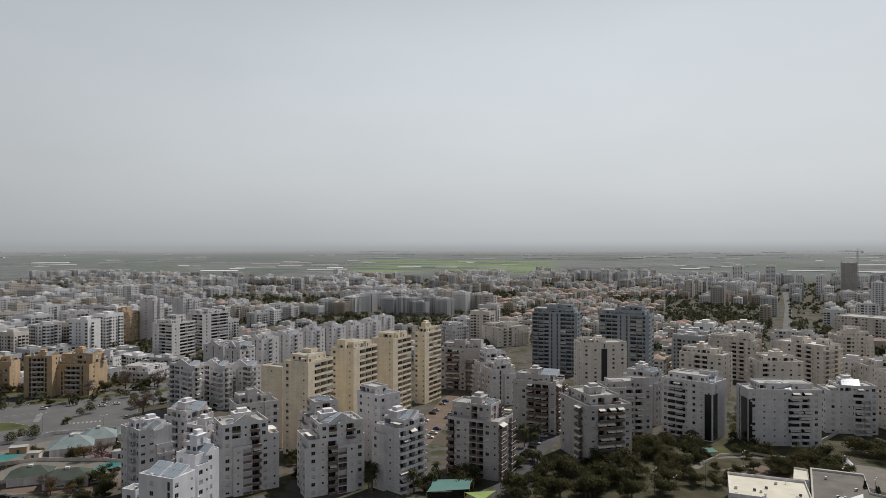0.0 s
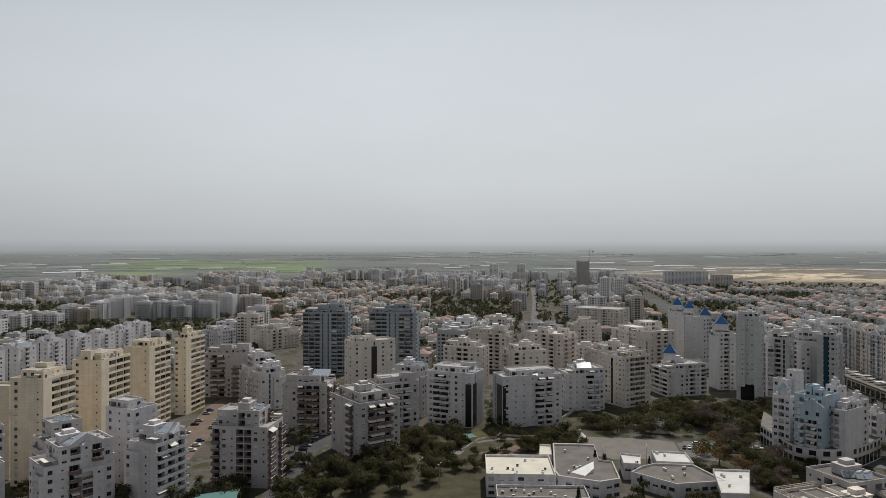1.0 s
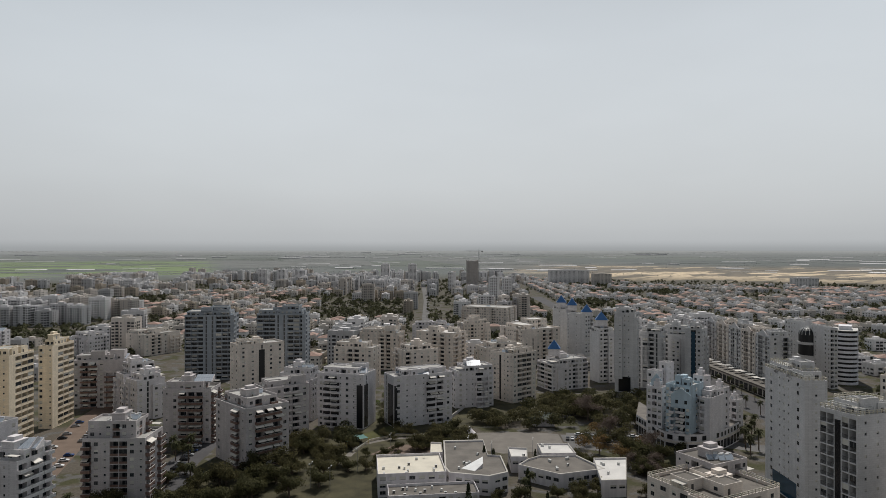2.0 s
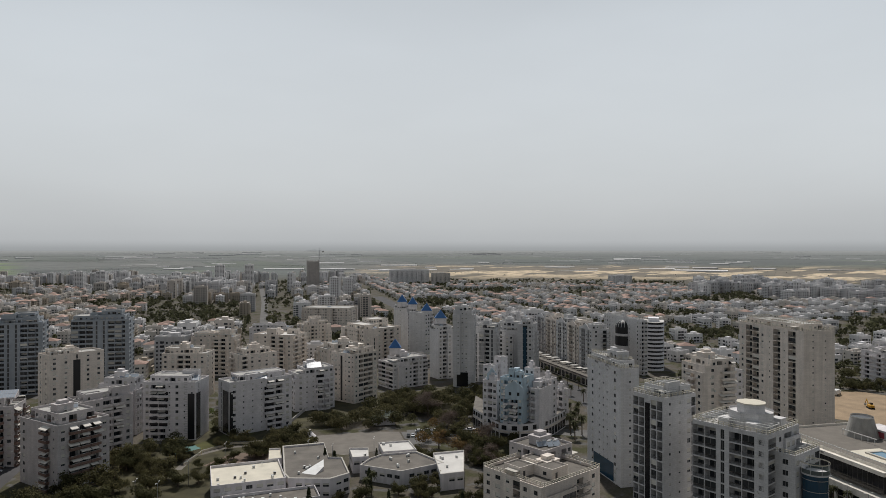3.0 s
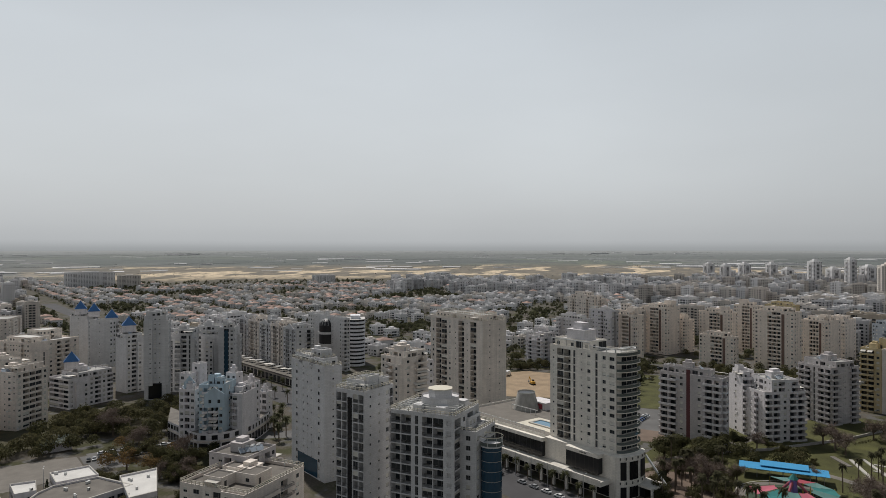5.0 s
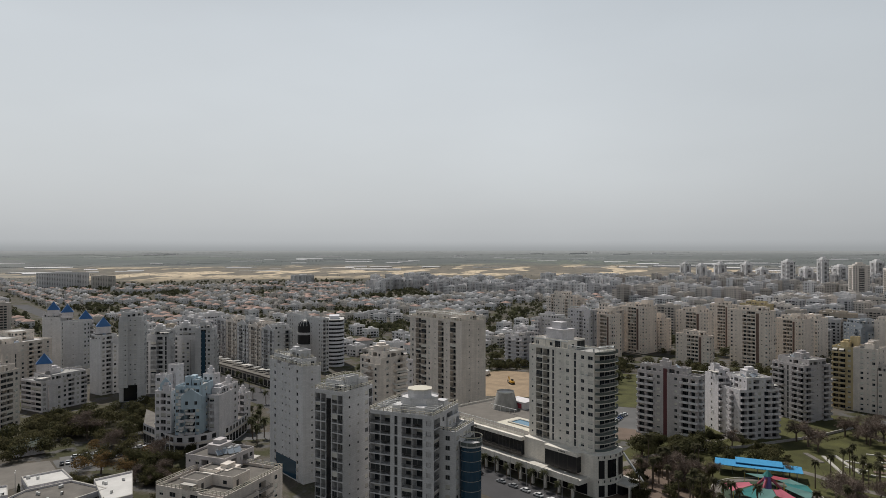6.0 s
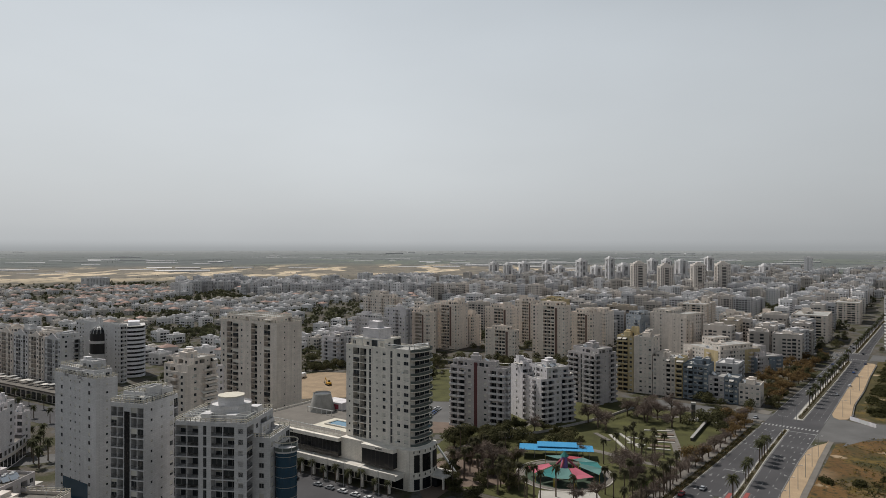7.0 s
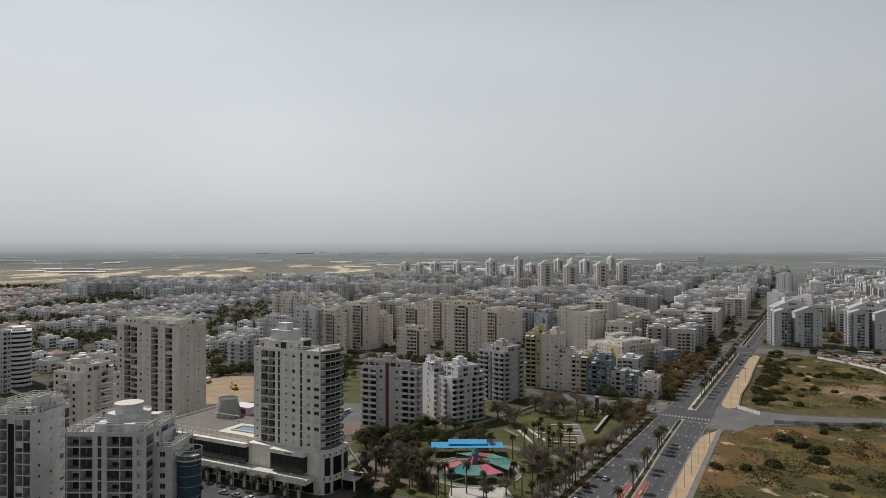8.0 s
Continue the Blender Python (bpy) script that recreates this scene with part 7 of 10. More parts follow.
def distant_tower(az, r, w, d, h, wall, name="distant_tower", label="distant pale residential tower", turn=29, bays=False):
    m = Mesh()
    x, y = r * math.sin(radians(az)), r * math.cos(radians(az))
    # grey and beige swapped for paler walls, haze put into the colour
    tint = FAR_WALLS[{1: 0, 3: 2}.get(wall, wall)]
    far_block(m, 0, 0, 0, w, d, h, radians(90 - turn), tint, random.Random(int(az * 7 + r)), False, True)
    ob = thing(name, Matrix.Translation((x, y, rise(r))), label, "building", "distant towers")
    part("wall", m, ob)
    if bays:
        # a stack of balconies up the middle of each face, and a stepped crown
        spin = Matrix.Rotation(radians(90 - turn), 4, "Z")
        for side in range(4):
            reach, span = ((w if side % 2 == 0 else d) / 2, (d if side % 2 == 0 else w) * 0.17)
            at = spin @ Matrix.Rotation(radians(90 * side), 4, "Z")
            m = Mesh()
            # dark box behind the slabs paints the shade of recessed balconies
            m.box(reach - 1, -span, 3, reach + 0.3, span, h - 4, FAR_DARK, at)
            for k in range(int((h - 4) / 3.1)):
                m.box(reach, -span - 0.3, 3 + k * 3.1, reach + 1.5, span + 0.3, 4.2 + k * 3.1, tint, at)
            for s in (-span - 0.6, span):
                m.box(reach, s, 3, reach + 1.2, s + 0.6, h - 3, tint, at)
            part("balcony_stack", m, ob)
        m = Mesh()
        m.box(-w * 0.32, -d * 0.32, h, w * 0.32, d * 0.32, h + 3.4, tint, spin)
        m.box(-w * 0.16, -d * 0.2, h + 3.4, w * 0.2, d * 0.16, h + 6.2, tint, spin)
        part("roof_room", m, ob)
    return ob


for az, r, w, h, wall in ((13.8, 1750, 26, 42, 1), (15.3, 1760, 26, 42, 1), (16.9, 1780, 26, 40, 1), (23.9, 1720, 26, 56, 1), (26.2, 1720, 26, 56, 1), (20.6, 1800, 24, 36, 1), (29.6, 1500, 22, 42, 0), (33.2, 1250, 24, 42, 0),
                          (34.3, 1330, 22, 38, 0), (113.6, 2300, 22, 66, 1), (121.8, 1250, 22, 40, 0), (66.5, 1800, 34, 30, 1), (67.5, 1830, 30, 30, 1), (78.2, 1650, 30, 36, 1), (79.3, 1500, 28, 34, 1)):
    distant_tower(az, r, w, w * 0.8, h, wall)
# the rank of towers behind the town, and four tall beige ones before it
for az, r, w, h, wall in ((89.2, 1950, 27, 64, 1), (90.4, 1980, 26, 60, 1), (91.8, 1900, 29, 66, 1), (93.7, 1950, 27, 66, 1), (94.8, 1900, 28, 54, 1), (96.6, 1750, 28, 76, 1), (97.8, 1900, 30, 56, 1), (98.9, 1850, 24, 80, 1), (100.0, 1900, 34, 62, 1),
                          (102.3, 2050, 30, 72, 1), (103.4, 1950, 26, 74, 1), (104.5, 2050, 34, 70, 1), (106.6, 2200, 26, 76, 1), (110.6, 2200, 28, 54, 1)):
    distant_tower(az, r, w, w * 0.7, h - 10, wall, turn=az - 28, bays=True)
for az, r, w, h in ((101.2, 1350, 30, 66), (103.3, 1350, 28, 62), (105.8, 1500, 30, 62), (107.6, 1500, 30, 64)):
    distant_tower(az, r, w, w * 0.85, h, 2, label="distant tall beige tower with a stack of balconies", turn=az - 14, bays=True)
distant_tower(39.5, 1850, 110, 24, 38, 0, "distant_office_block", "long pale office block at the edge of town", 125)
distant_tower(42.2, 1800, 50, 24, 30, 2, "distant_office_block", "brownish office block at the edge of town", 125)
distant_tower(57.3, 1900, 60, 24, 22, 1, "distant_office_block", "low grey block beside the dunes", 125)
RAW = surface("pale_raw_concrete", (0.46, 0.43, 0.41), spread=0.12, streak=0.15)
# the unfinished tower with its crane
at = polar(31.35, 1650)
unfinished = thing("unfinished_tower", Matrix.Translation(at) @ Matrix.Rotation(radians(61), 4, "Z"), "raw concrete tower under construction beside a crane", "building")
m = Mesh()
for k in range(21):
    m.box(-19, -14, k * 3.15, 19, 14, k * 3.15 + 0.5, RAW)
m.box(-18.2, -13.2, 0, 18.2, 13.2, 66, RAW)
part("floor_slab", m, unfinished)
m = Mesh()
for x in np.linspace(-18.5, 18.5, 8):
    for y in (-13.5, 13.5):
        m.box(x - 0.7, y - 0.7, 0, x + 0.7, y + 0.7, 68, RAW)
for y in np.linspace(-9, 9, 4):
    for x in (-18.5, 18.5):
        m.box(x - 0.7, y - 0.7, 0, x + 0.7, y + 0.7, 68, RAW)
part("column", m, unfinished)
crane = thing("tower_crane", Matrix.Translation(polar(31.9, 1640)) @ Matrix.Rotation(radians(12), 4, "Z"), "slim tower crane above the unfinished building", "crane")
m = Mesh()
for x in (-1.0, 1.0):
    for y in (-1.0, 1.0):
        m.tube((x, y, 0), (x, y, 92), 0.22, 0.22, STEEL, 4)
for k in range(46):
    s = 1 if k % 2 else -1
    m.tube((-s, -1, k * 2), (s, -1, k * 2 + 2), 0.12, 0.12, STEEL, 4)
    m.tube((-1, -s, k * 2), (-1, s, k * 2 + 2), 0.12, 0.12, STEEL, 4)
part("mast", m, crane)
m = Mesh()
for y, z in ((-0.7, 90), (0.7, 90), (0, 91.4)):
    m.tube((-42, y, z), (14, y, z), 0.2, 0.2, STEEL, 4)
for k in range(28):
    m.tube((-42 + 2 * k, -0.7, 90), (-41 + 2 * k, 0, 91.4), 0.1, 0.1, STEEL, 4)
    m.tube((-41 + 2 * k, 0, 91.4), (-40 + 2 * k, 0.7, 90), 0.1, 0.1, STEEL, 4)
m.tube((0, 0, 91), (0, 0, 97), 0.25, 0.15, STEEL, 4)
m.tube((0, 0, 97), (-30, 0, 91.4), 0.08, 0.08, STEEL, 4)
m.tube((0, 0, 97), (13, 0, 91.4), 0.08, 0.08, STEEL, 4)
part("jib", m, crane)
m = Mesh()
m.box(10, -1, 87.5, 14, 1, 90, CONCRETE)
part("counterweight", m, crane)



SAILS = {k: surface("%s_shade_cloth" % k, c, rough=0.85, spread=0.06) for k, c in (("teal", (0.035, 0.17, 0.165)), ("pink", (0.42, 0.11, 0.15)), ("mint", (0.10, 0.20, 0.185)), ("blue", (0.05, 0.27, 0.50)), ("red", (0.32, 0.06, 0.08)), ("lime", (0.24, 0.32, 0.10)), ("violet", (0.22, 0.16, 0.42)))}


# ---- corner tower over the shopping podium ----
WALLS["ivory"] = clad("ivory_stone_cladding", (0.80, 0.755, 0.68), spread=0.06, streak=0.12, grain=0.03)
tower = apartment(82.0, 262.3, 119, 13.5, 33.5, 12, 3.1, wall="ivory", lc="WwvwnvLLn", rc="-ggg", rail="bars", bays=False, base=16.2, solar=0, hut=0, seed=301,
                  label="ivory stone corner tower with rounded glass balconies above shops", name="residential_tower")
m = Mesh()
for z in [16.2 + 3.1 * k for k in range(13)]:
    rim = [(7.4 + 7.0 * math.cos(t), 0.4 - 3.4 * math.sin(t) ** 0.8) for t in np.linspace(math.pi, 0, 17)]
    slab = Mesh()
    for (a, b), (c, d) in zip(rim, rim[1:]):
        slab.quad((a, b, z - 0.3), (c, d, z - 0.3), (c, d, z + 0.05), (a, b, z + 0.05), WALLS["ivory"])
        slab.quad((a, b, z + 0.05), (c, d, z + 0.05), (c, 0.4, z + 0.05), (a, 0.4, z + 0.05), ROOF)
        slab.quad((a, b, z - 0.3), (c, d, z - 0.3), (c, 0.4, z - 0.3), (a, 0.4, z - 0.3), WALLS["ivory"])
    bal = part("balcony", slab, tower)
    glass = Mesh()
    for (a, b), (c, d) in zip(rim, rim[1:]):
        glass.quad((a, b + 0.05, z + 0.05), (c, d + 0.05, z + 0.05), (c, d + 0.05, z + 1.05), (a, b + 0.05, z + 1.05), GREEN_GLASS)
    part("balcony_rail", glass, bal, label="greenish glass balcony rail")
p1, p2 = shell(tower, "penthouse", 2.0, 14.0, 12.5, 32.5, 53.4, 1, 3.4, WALLS["ivory"], "wg", "wgw-w", random.Random(4), "glass", None, 0, ROOF_WHITE, parapet=0.6)
settle(tower, p1, True)
settle(tower, p2, False)
m = Mesh()
m.box(3.0, 18.0, 56.8, 10.5, 27.0, 61.0, WALLS["white"])
m.box(4.5, 20.0, 61.0, 8.5, 25.0, 64.0, WALLS["white"])
m.box(2.8, 17.8, 61.0, 10.7, 27.2, 61.25, WALLS["white"])
part("stair_tower", m, tower)
m = Mesh()
for y in np.linspace(0.5, 33, 9):
    m.box(0.1, y - 0.1, 53.4, 0.35, y + 0.1, 57.2 if y > 13 else 55.9, FRAME)
m.box(0.05, 13, 57.0, 0.4, 33.2, 57.3, FRAME)
m.box(0.05, 0.3, 55.7, 0.4, 13, 56.0, FRAME)
for x in np.linspace(0.4, 13, 5):
    m.box(x - 0.1, 0.2, 53.4, x + 0.1, 0.4, 55.9, FRAME)
m.box(0.2, 0.1, 55.7, 13.3, 0.4, 56.0, FRAME)
part("pergola", m, tower)
m = Mesh()
ring = [(6.8 + 3.4 * math.cos(t), -0.6 + 2.4 * math.sin(t)) for t in np.linspace(0, 2 * math.pi, 25)]
for a, b in zip(ring, ring[1:]):
    m.tube((*a, 55.9), (*b, 55.9), 0.22, 0.22, FRAME, 6, False)
part("roof_ring", m, tower, label="white steel ring over the corner terrace")

podium = thing("shopping_podium", tower.matrix_basis.copy(), "long shopping podium with dark glass bands, arcade and roof pool", "building")
IV = WALLS["ivory"]
m = Mesh()
m.box(-3, -2, 0, 13.6, 33.5, 15.8, IV)
m.box(-3, 33.5, 0, 40, 90, 15.8, IV)
m.box(-3.3, 33.5, 15.8, -3.0, 90, 16.8, IV)
m.box(-3, 89.7, 15.8, 40, 90, 16.8, IV)
part("wall", m, podium)
m = Mesh()
m.box(-2.7, 34.0, 15.82, 39.5, 89.5, 15.9, PAVING)
m.box(3, 36, 15.9, 18, 57, 15.96, CREAM_ROOF)
part("roof", m, podium)
for y0, y1, z0, z1, x in ((33.5, 77.5, 8.0, 14.2, -5.0), (4.0, 20.0, 8.2, 14.4, -5.6)):
    m = Mesh()
    m.box(x, y0, z0, -3.01, y1, z1, BLACK_GLASS)
    for y in np.arange(y0, y1, 2.2):
        m.box(x - 0.04, y, z0, x - 0.003, y + 0.08, z1, RAIL)
    part("shop_window", m, podium, label="black glazed shop band")
    m = Mesh()
    m.box(x - 0.3, y0 - 0.3, z1, -3.0, y1 + 0.3, z1 + 1.5, IV)
    part("fascia", m, podium)
for k in range(16):
    m = Mesh()
    y = 60 + k * 0.85
    m.box(-5.36, y, 14.7, -5.31, y + 0.55, 15.3, RAIL)
    part("sign_bar", m, podium, label="dark sign bar")
for k in range(5):
    m = Mesh()
    m.box(-5.96, 9.5 + k * 0.7, 14.9, -5.91, 10.0 + k * 0.7, 15.4, RAIL)
    part("sign_bar", m, podium, label="dark sign bar")
m = Mesh()
m.box(-9.5, 0, 5.4, -3.01, 78, 7.2, IV)
m.box(-9.6, 0, 7.2, -9.3, 78, 7.9, IV)
part("canopy", m, podium, label="pale concrete arcade canopy")
for k in range(12):
    m = Mesh()
    m.box(-9.2, 3 + k * 6.7, 0, -8.3, 3.9 + k * 6.7, 5.4, IV)
    part("column", m, podium)
for k in range(12):
    m = Mesh()
    m.box(-3.06, 1 + k * 6.4, 0.3, -3.01, 6.6 + k * 6.4, 5.0, BLACK_GLASS)
    part("shopfront", m, podium)
corner = Mesh()
rim = [(6.0 + 9.0 * math.cos(t), -1.0 - 4.6 * math.sin(t)) for t in np.linspace(math.pi, 0, 19)]
for (a, b), (c, d) in zip(rim, rim[1:]):
    corner.quad((a, b, 0), (c, d, 0), (c, d, 15.9), (a, b, 15.9), IV)
    corner.quad((a, b, 15.9), (c, d, 15.9), (c, -1, 15.9), (a, -1, 15.9), IV)
part("wall", corner, podium)
for i0, i1 in ((3, 5), (6, 9), (10, 13)):
    glass = Mesh()
    for (a, b), (c, d) in zip(rim[i0:i1], rim[i0 + 1:i1 + 1]):
        for z0, z1 in ((0.4, 4.6), (7.2, 14.0)):
            glass.quad((a * 1.005, b * 1.02 - 0.05, z0), (c * 1.005, d * 1.02 - 0.05, z0), (c * 1.005, d * 1.02 - 0.05, z1), (a * 1.005, b * 1.02 - 0.05, z1), BLACK_GLASS)
    part("shop_window", glass, podium)
m = Mesh()
for i in range(3, 14, 2):
    for z in (5.6, 14.7):
        (a, b) = rim[i]
        m.box(a - 0.35, b - 0.16, z, a + 0.35, b - 0.04, z + 0.9, RAIL)
part("sign_bar", m, podium, label="row of dark sign bars")
m = Mesh()
m.quad((14.5, -3, 14.0), (14.5, -12, 4.8), (15.2, -12, 4.8), (15.2, -3, 14.0), FRAME)
m.quad((14.5, -3, 14.0), (14.5, -12, 4.8), (14.5, -12, 4.0), (14.5, -3, 13.0), FRAME)
m.box(6.0, -12, 4.0, 15.2, -3, 4.8, IV)
m.box(14.4, -12, 0, 15.2, -11.2, 4.0, IV)
m.box(6.0, -12, 0, 6.8, -11.2, 4.0, IV)
m.box(7, -8, 0, 14, -3.5, 4.0, BLACK_GLASS)
part("entrance_wedge", m, podium, label="slanting white entrance canopy")
POOL = surface("pool_water", (0.09, 0.20, 0.29), rough=0.05, spread=0.05)
m = Mesh()
m.box(7, 40, 15.9, 15, 41, 16.5, KERB)
m.box(7, 52, 15.9, 15, 53, 16.5, KERB)
m.box(7, 41, 15.9, 8, 52, 16.5, KERB)
m.box(14, 41, 15.9, 15, 52, 16.5, KERB)
m.box(8, 41, 15.9, 14, 52, 16.25, POOL)
part("pool", m, podium, label="blue swimming pool in a pale kerb")
m = Mesh()
for y in np.linspace(34, 77, 16):
    m.box(-2.9, y, 15.9, -2.8, y + 0.1, 18.2, FRAME)
m.box(-2.95, 34, 18.1, -2.75, 77, 18.3, FRAME)
for y in np.linspace(61, 77, 6):
    m.box(20, y, 15.9, 20.15, y + 0.15, 18.2, FRAME)
m.box(19.9, 60, 18.1, 20.2, 77, 18.4, FRAME)
part("terrace_rail", m, podium, label="pale terrace railing")
TAKEN.append((290, 75, 45))
cone = thing("cone_vent", tower.matrix_basis @ Matrix.Translation((26, 73, 0)), "white truncated cone tower on a flat-roofed hall", "tower")
m = Mesh()
m.tube((0, 0, 15.9), (0, 0, 24), 6.4, 4.2, CONCRETE, 32, False)
# dark disc paints the shade inside the open top
m.tube((0, 0, 24), (0, 0, 22), 3.8, 3.8, FAR_DARK, 32)
m.tube((0, 0, 24), (0, 0, 24.4), 4.3, 4.3, FRAME, 32, False)
part("wall", m, cone)
m = Mesh()
m.box(4, -9, 15.9, 12, 3, 19.0, WALLS["plaster"])
m.box(3.7, -9.3, 19.0, 12.3, 3.3, 19.5, WALLS["white"])
m.box(3.9, -7, 16.2, 3.997, 1, 18.6, SAILS["red"])
part("base_hall", m, cone)
sheet("building_site", [polar(71.2, 430)[:2], polar(71.6, 505)[:2], polar(74.5, 520)[:2], polar(78.2, 508)[:2], polar(78.4, 428)[:2]], 0.06, DIRT, "bare brown earth of a building site", "ground")
sheet("car_park", [(345, 60), (410, 46), (408, 14), (352, 16)], 0.05, OLD_ASPHALT, "small car park with white bays", "car park")
sheet("sports_court", [(338, 44), (362, 38), (360, 24), (340, 28)], 0.065, RED_PAVING, "reddish play court", "court")
sheet("empty_plot", [(410, 52), (520, 62), (520, 10), (412, 20)], 0.045, LAWN, "green and sandy empty plot", "ground")
# turquoise upper storeys of the stepped block, blue roof pyramids
PALE = WALLS["pale_blue"]


def pyramid(az, r, size, height, z, label="blue tiled pyramid on a flat roof"):
    ob = thing("roof_pyramid", Matrix.Translation(polar(az, r, z)) @ Matrix.Rotation(radians(50), 4, "Z"), label, "roof")
    m = Mesh()
    s = size / 2
    for a, b in (((-s, -s), (s, -s)), ((s, -s), (s, s)), ((s, s), (-s, s)), ((-s, s), (-s, -s))):
        m.poly([(*a, 0), (*b, 0), (0, 0, height)], BLUE_TILE)
    part("panel", m, ob)
    b = Mesh()
    b.box(-s * 0.9, -s * 0.9, -4.5, s * 0.9, s * 0.9, 0, WALLS["white"])
    part("base", b, ob)


pyramid(38.3, 462, 8.5, 6.0, 26.5)
pyramid(38.9, 604, 9, 6.5, 47)
pyramid(39.8, 600, 9, 6.5, 45.0)
pyramid(41.0, 562, 9, 6.5, 42.8)
pyramid(42.2, 494, 9, 6.0, 43.5)


# rounded glass corner of the near tower, curved arcade of the stepped block
ob = thing("glass_corner", Matrix.Translation(polar(71.6, 203.0)), "rounded blue-green glass stair corner with white rings", "building")
m = Mesh()
m.tube((0, 0, 0), (0, 0, 34.5), 3.2, 3.2, BLUE_GLASS, 24)
part("glazing", m, ob)
for k in range(12):
    m = Mesh()
    m.tube((0, 0, k * 3.0 + 0.2), (0, 0, k * 3.0 + 0.38), 3.26, 3.26, STEEL, 24, False)
    part("ring", m, ob)
m = Mesh()
m.tube((0, 0, 34.5), (0, 0, 34.9), 3.6, 3.6, WALLS["cool"], 24)
m.tube((0, 0, 34.9), (0, 0, 36.0), 3.5, 3.5, GREEN_GLASS, 24, False)
m.tube((0, 0, 37.4), (0, 0, 37.7), 3.6, 3.6, CREAM_ROOF, 24, False)
for k in range(8):
    m.tube((3.55 * math.cos(k * 0.785), 3.55 * math.sin(k * 0.785), 34.9), (3.55 * math.cos(k * 0.785), 3.55 * math.sin(k * 0.785), 37.4), 0.07, 0.07, FRAME, 5)
part("terrace", m, ob)
base_line = [(252, 252), (247, 240), (242, 229), (240, 222), (241.5, 217), (245, 213), (250, 210.5), (256, 210), (264, 210.5), (274, 213), (286, 217)]
ob = thing("arcade", Matrix.Identity(4), "curved white shop base with dark glazed bays under the stepped block", "arcade")
m = Mesh()
back = [(p[0] + 24, p[1] + 22) for p in base_line]
for (a, b), (c, d) in zip(zip(base_line, base_line[1:]), zip(back, back[1:])):
    m.quad((*a, 0), (*b, 0), (*b, 9.4), (*a, 9.4), WALLS["white"])
    m.quad((*a, 8.9), (*b, 8.9), (*d, 8.9), (*c, 8.9), ROOF_DARK)
    e = (Vector((*b, 0)) - Vector((*a, 0))).normalized()
    out = Vector((-e.y, e.x, 0)) * -0.25
    m.quad((a[0] + out.x, a[1] + out.y, 5.0), (b[0] + out.x, b[1] + out.y, 5.0), (b[0] + out.x, b[1] + out.y, 5.9), (a[0] + out.x, a[1] + out.y, 5.9), WALLS["beige"])
part("wall", m, ob)
for i, (a, b) in enumerate(zip(base_line, base_line[1:])):
    a, b = Vector((*a, 0)), Vector((*b, 0))
    e = (b - a).normalized()
    out = Vector((-e.y, e.x, 0)) * -0.06
    run = (b - a).length
    n = max(1, int(run / 3.2))
    for k in range(n):
        for z0, z1, w in ((0.6, 4.6, 0.82), (6.3, 8.4, 0.5 if i > 2 else 0.7)):
            g = Mesh()
            u, v = a + e * run * (k + 0.5 - w / 2) / n + out, a + e * run * (k + 0.5 + w / 2) / n + out
            g.quad((u.x, u.y, z0), (v.x, v.y, z0), (v.x, v.y, z1), (u.x, u.y, z1), BLACK_GLASS)
            part("shop_window", g, ob)
# turquoise gables and arched openings over it
for az_, r_, w_, z_ in ((48.5, 321, 9.0, 28.0), (46.6, 338, 5.0, 31.0)):
    g = Mesh()
    for q in (0.0, 0.4):
        g.poly([(-w_ / 2, q, -6), (w_ / 2, q, -6), (w_ / 2, q, 0), (0, q, 3.2), (-w_ / 2, q, 0)], PALE)
    g.quad((-w_ / 2, 0, 0), (0, 0, 3.2), (0, 0.4, 3.2), (-w_ / 2, 0.4, 0), PALE)
    g.quad((w_ / 2, 0, 0), (0, 0, 3.2), (0, 0.4, 3.2), (w_ / 2, 0.4, 0), PALE)
    for q in (-1, 1):
        g.box(q * w_ * 0.22 - 0.6, -0.05, -4, q * w_ * 0.22 + 0.6, -0.004, -2.4, GLASS)
    ob = new("turquoise_gable", g.data("turquoise_gable"))
    ob.matrix_basis = Matrix.Translation(polar(az_, r_, z_)) @ Matrix.Rotation(radians(-az_ - 12), 4, "Z")

    tagged(ob, "turquoise plastered gable wall with two windows", "gable")


# ---- plants ----
BARK = surface("grey_brown_bark", (0.13, 0.10, 0.075), rough=0.95, spread=0.2, grain=0.2, scale=1.0)
LEAVES = {
    "dark": surface("dark_green_leaves", (0.078, 0.076, 0.036), rough=0.75, spread=0.3, per_island=0.3, scale=0.3),
    "olive": surface("olive_leaves", (0.098, 0.09, 0.044), rough=0.8, spread=0.3, per_island=0.35, scale=0.3),
    "ochre": surface("ochre_dry_leaves", (0.18, 0.12, 0.056), rough=0.85, spread=0.3, per_island=0.35, scale=0.3),
    "bare": surface("brown_twigs", (0.19, 0.15, 0.125), rough=0.9, spread=0.2, per_island=0.4, scale=0.3),
    "fresh": surface("fresh_green_leaves", (0.11, 0.14, 0.04), rough=0.7, spread=0.25, per_island=0.5, scale=0.3),
    "palm": surface("grey_green_fronds", (0.085, 0.088, 0.046), rough=0.7, spread=0.2, per_island=0.4, scale=0.3),
    "tall_palm": surface("brown_green_fronds", (0.078, 0.074, 0.042), rough=0.75, spread=0.2, per_island=0.4, scale=0.3),
    "cypress": surface("cypress_green", (0.05, 0.06, 0.032), rough=0.8, spread=0.2, per_island=0.4, scale=0.3),
    "bush": surface("scrub_leaves", (0.052, 0.05, 0.02), rough=0.85, spread=0.3, per_island=0.35, scale=0.3),
    "gorse": surface("yellow_green_scrub", (0.115, 0.088, 0.022), rough=0.85, spread=0.3, per_island=0.35, scale=0.3),
}


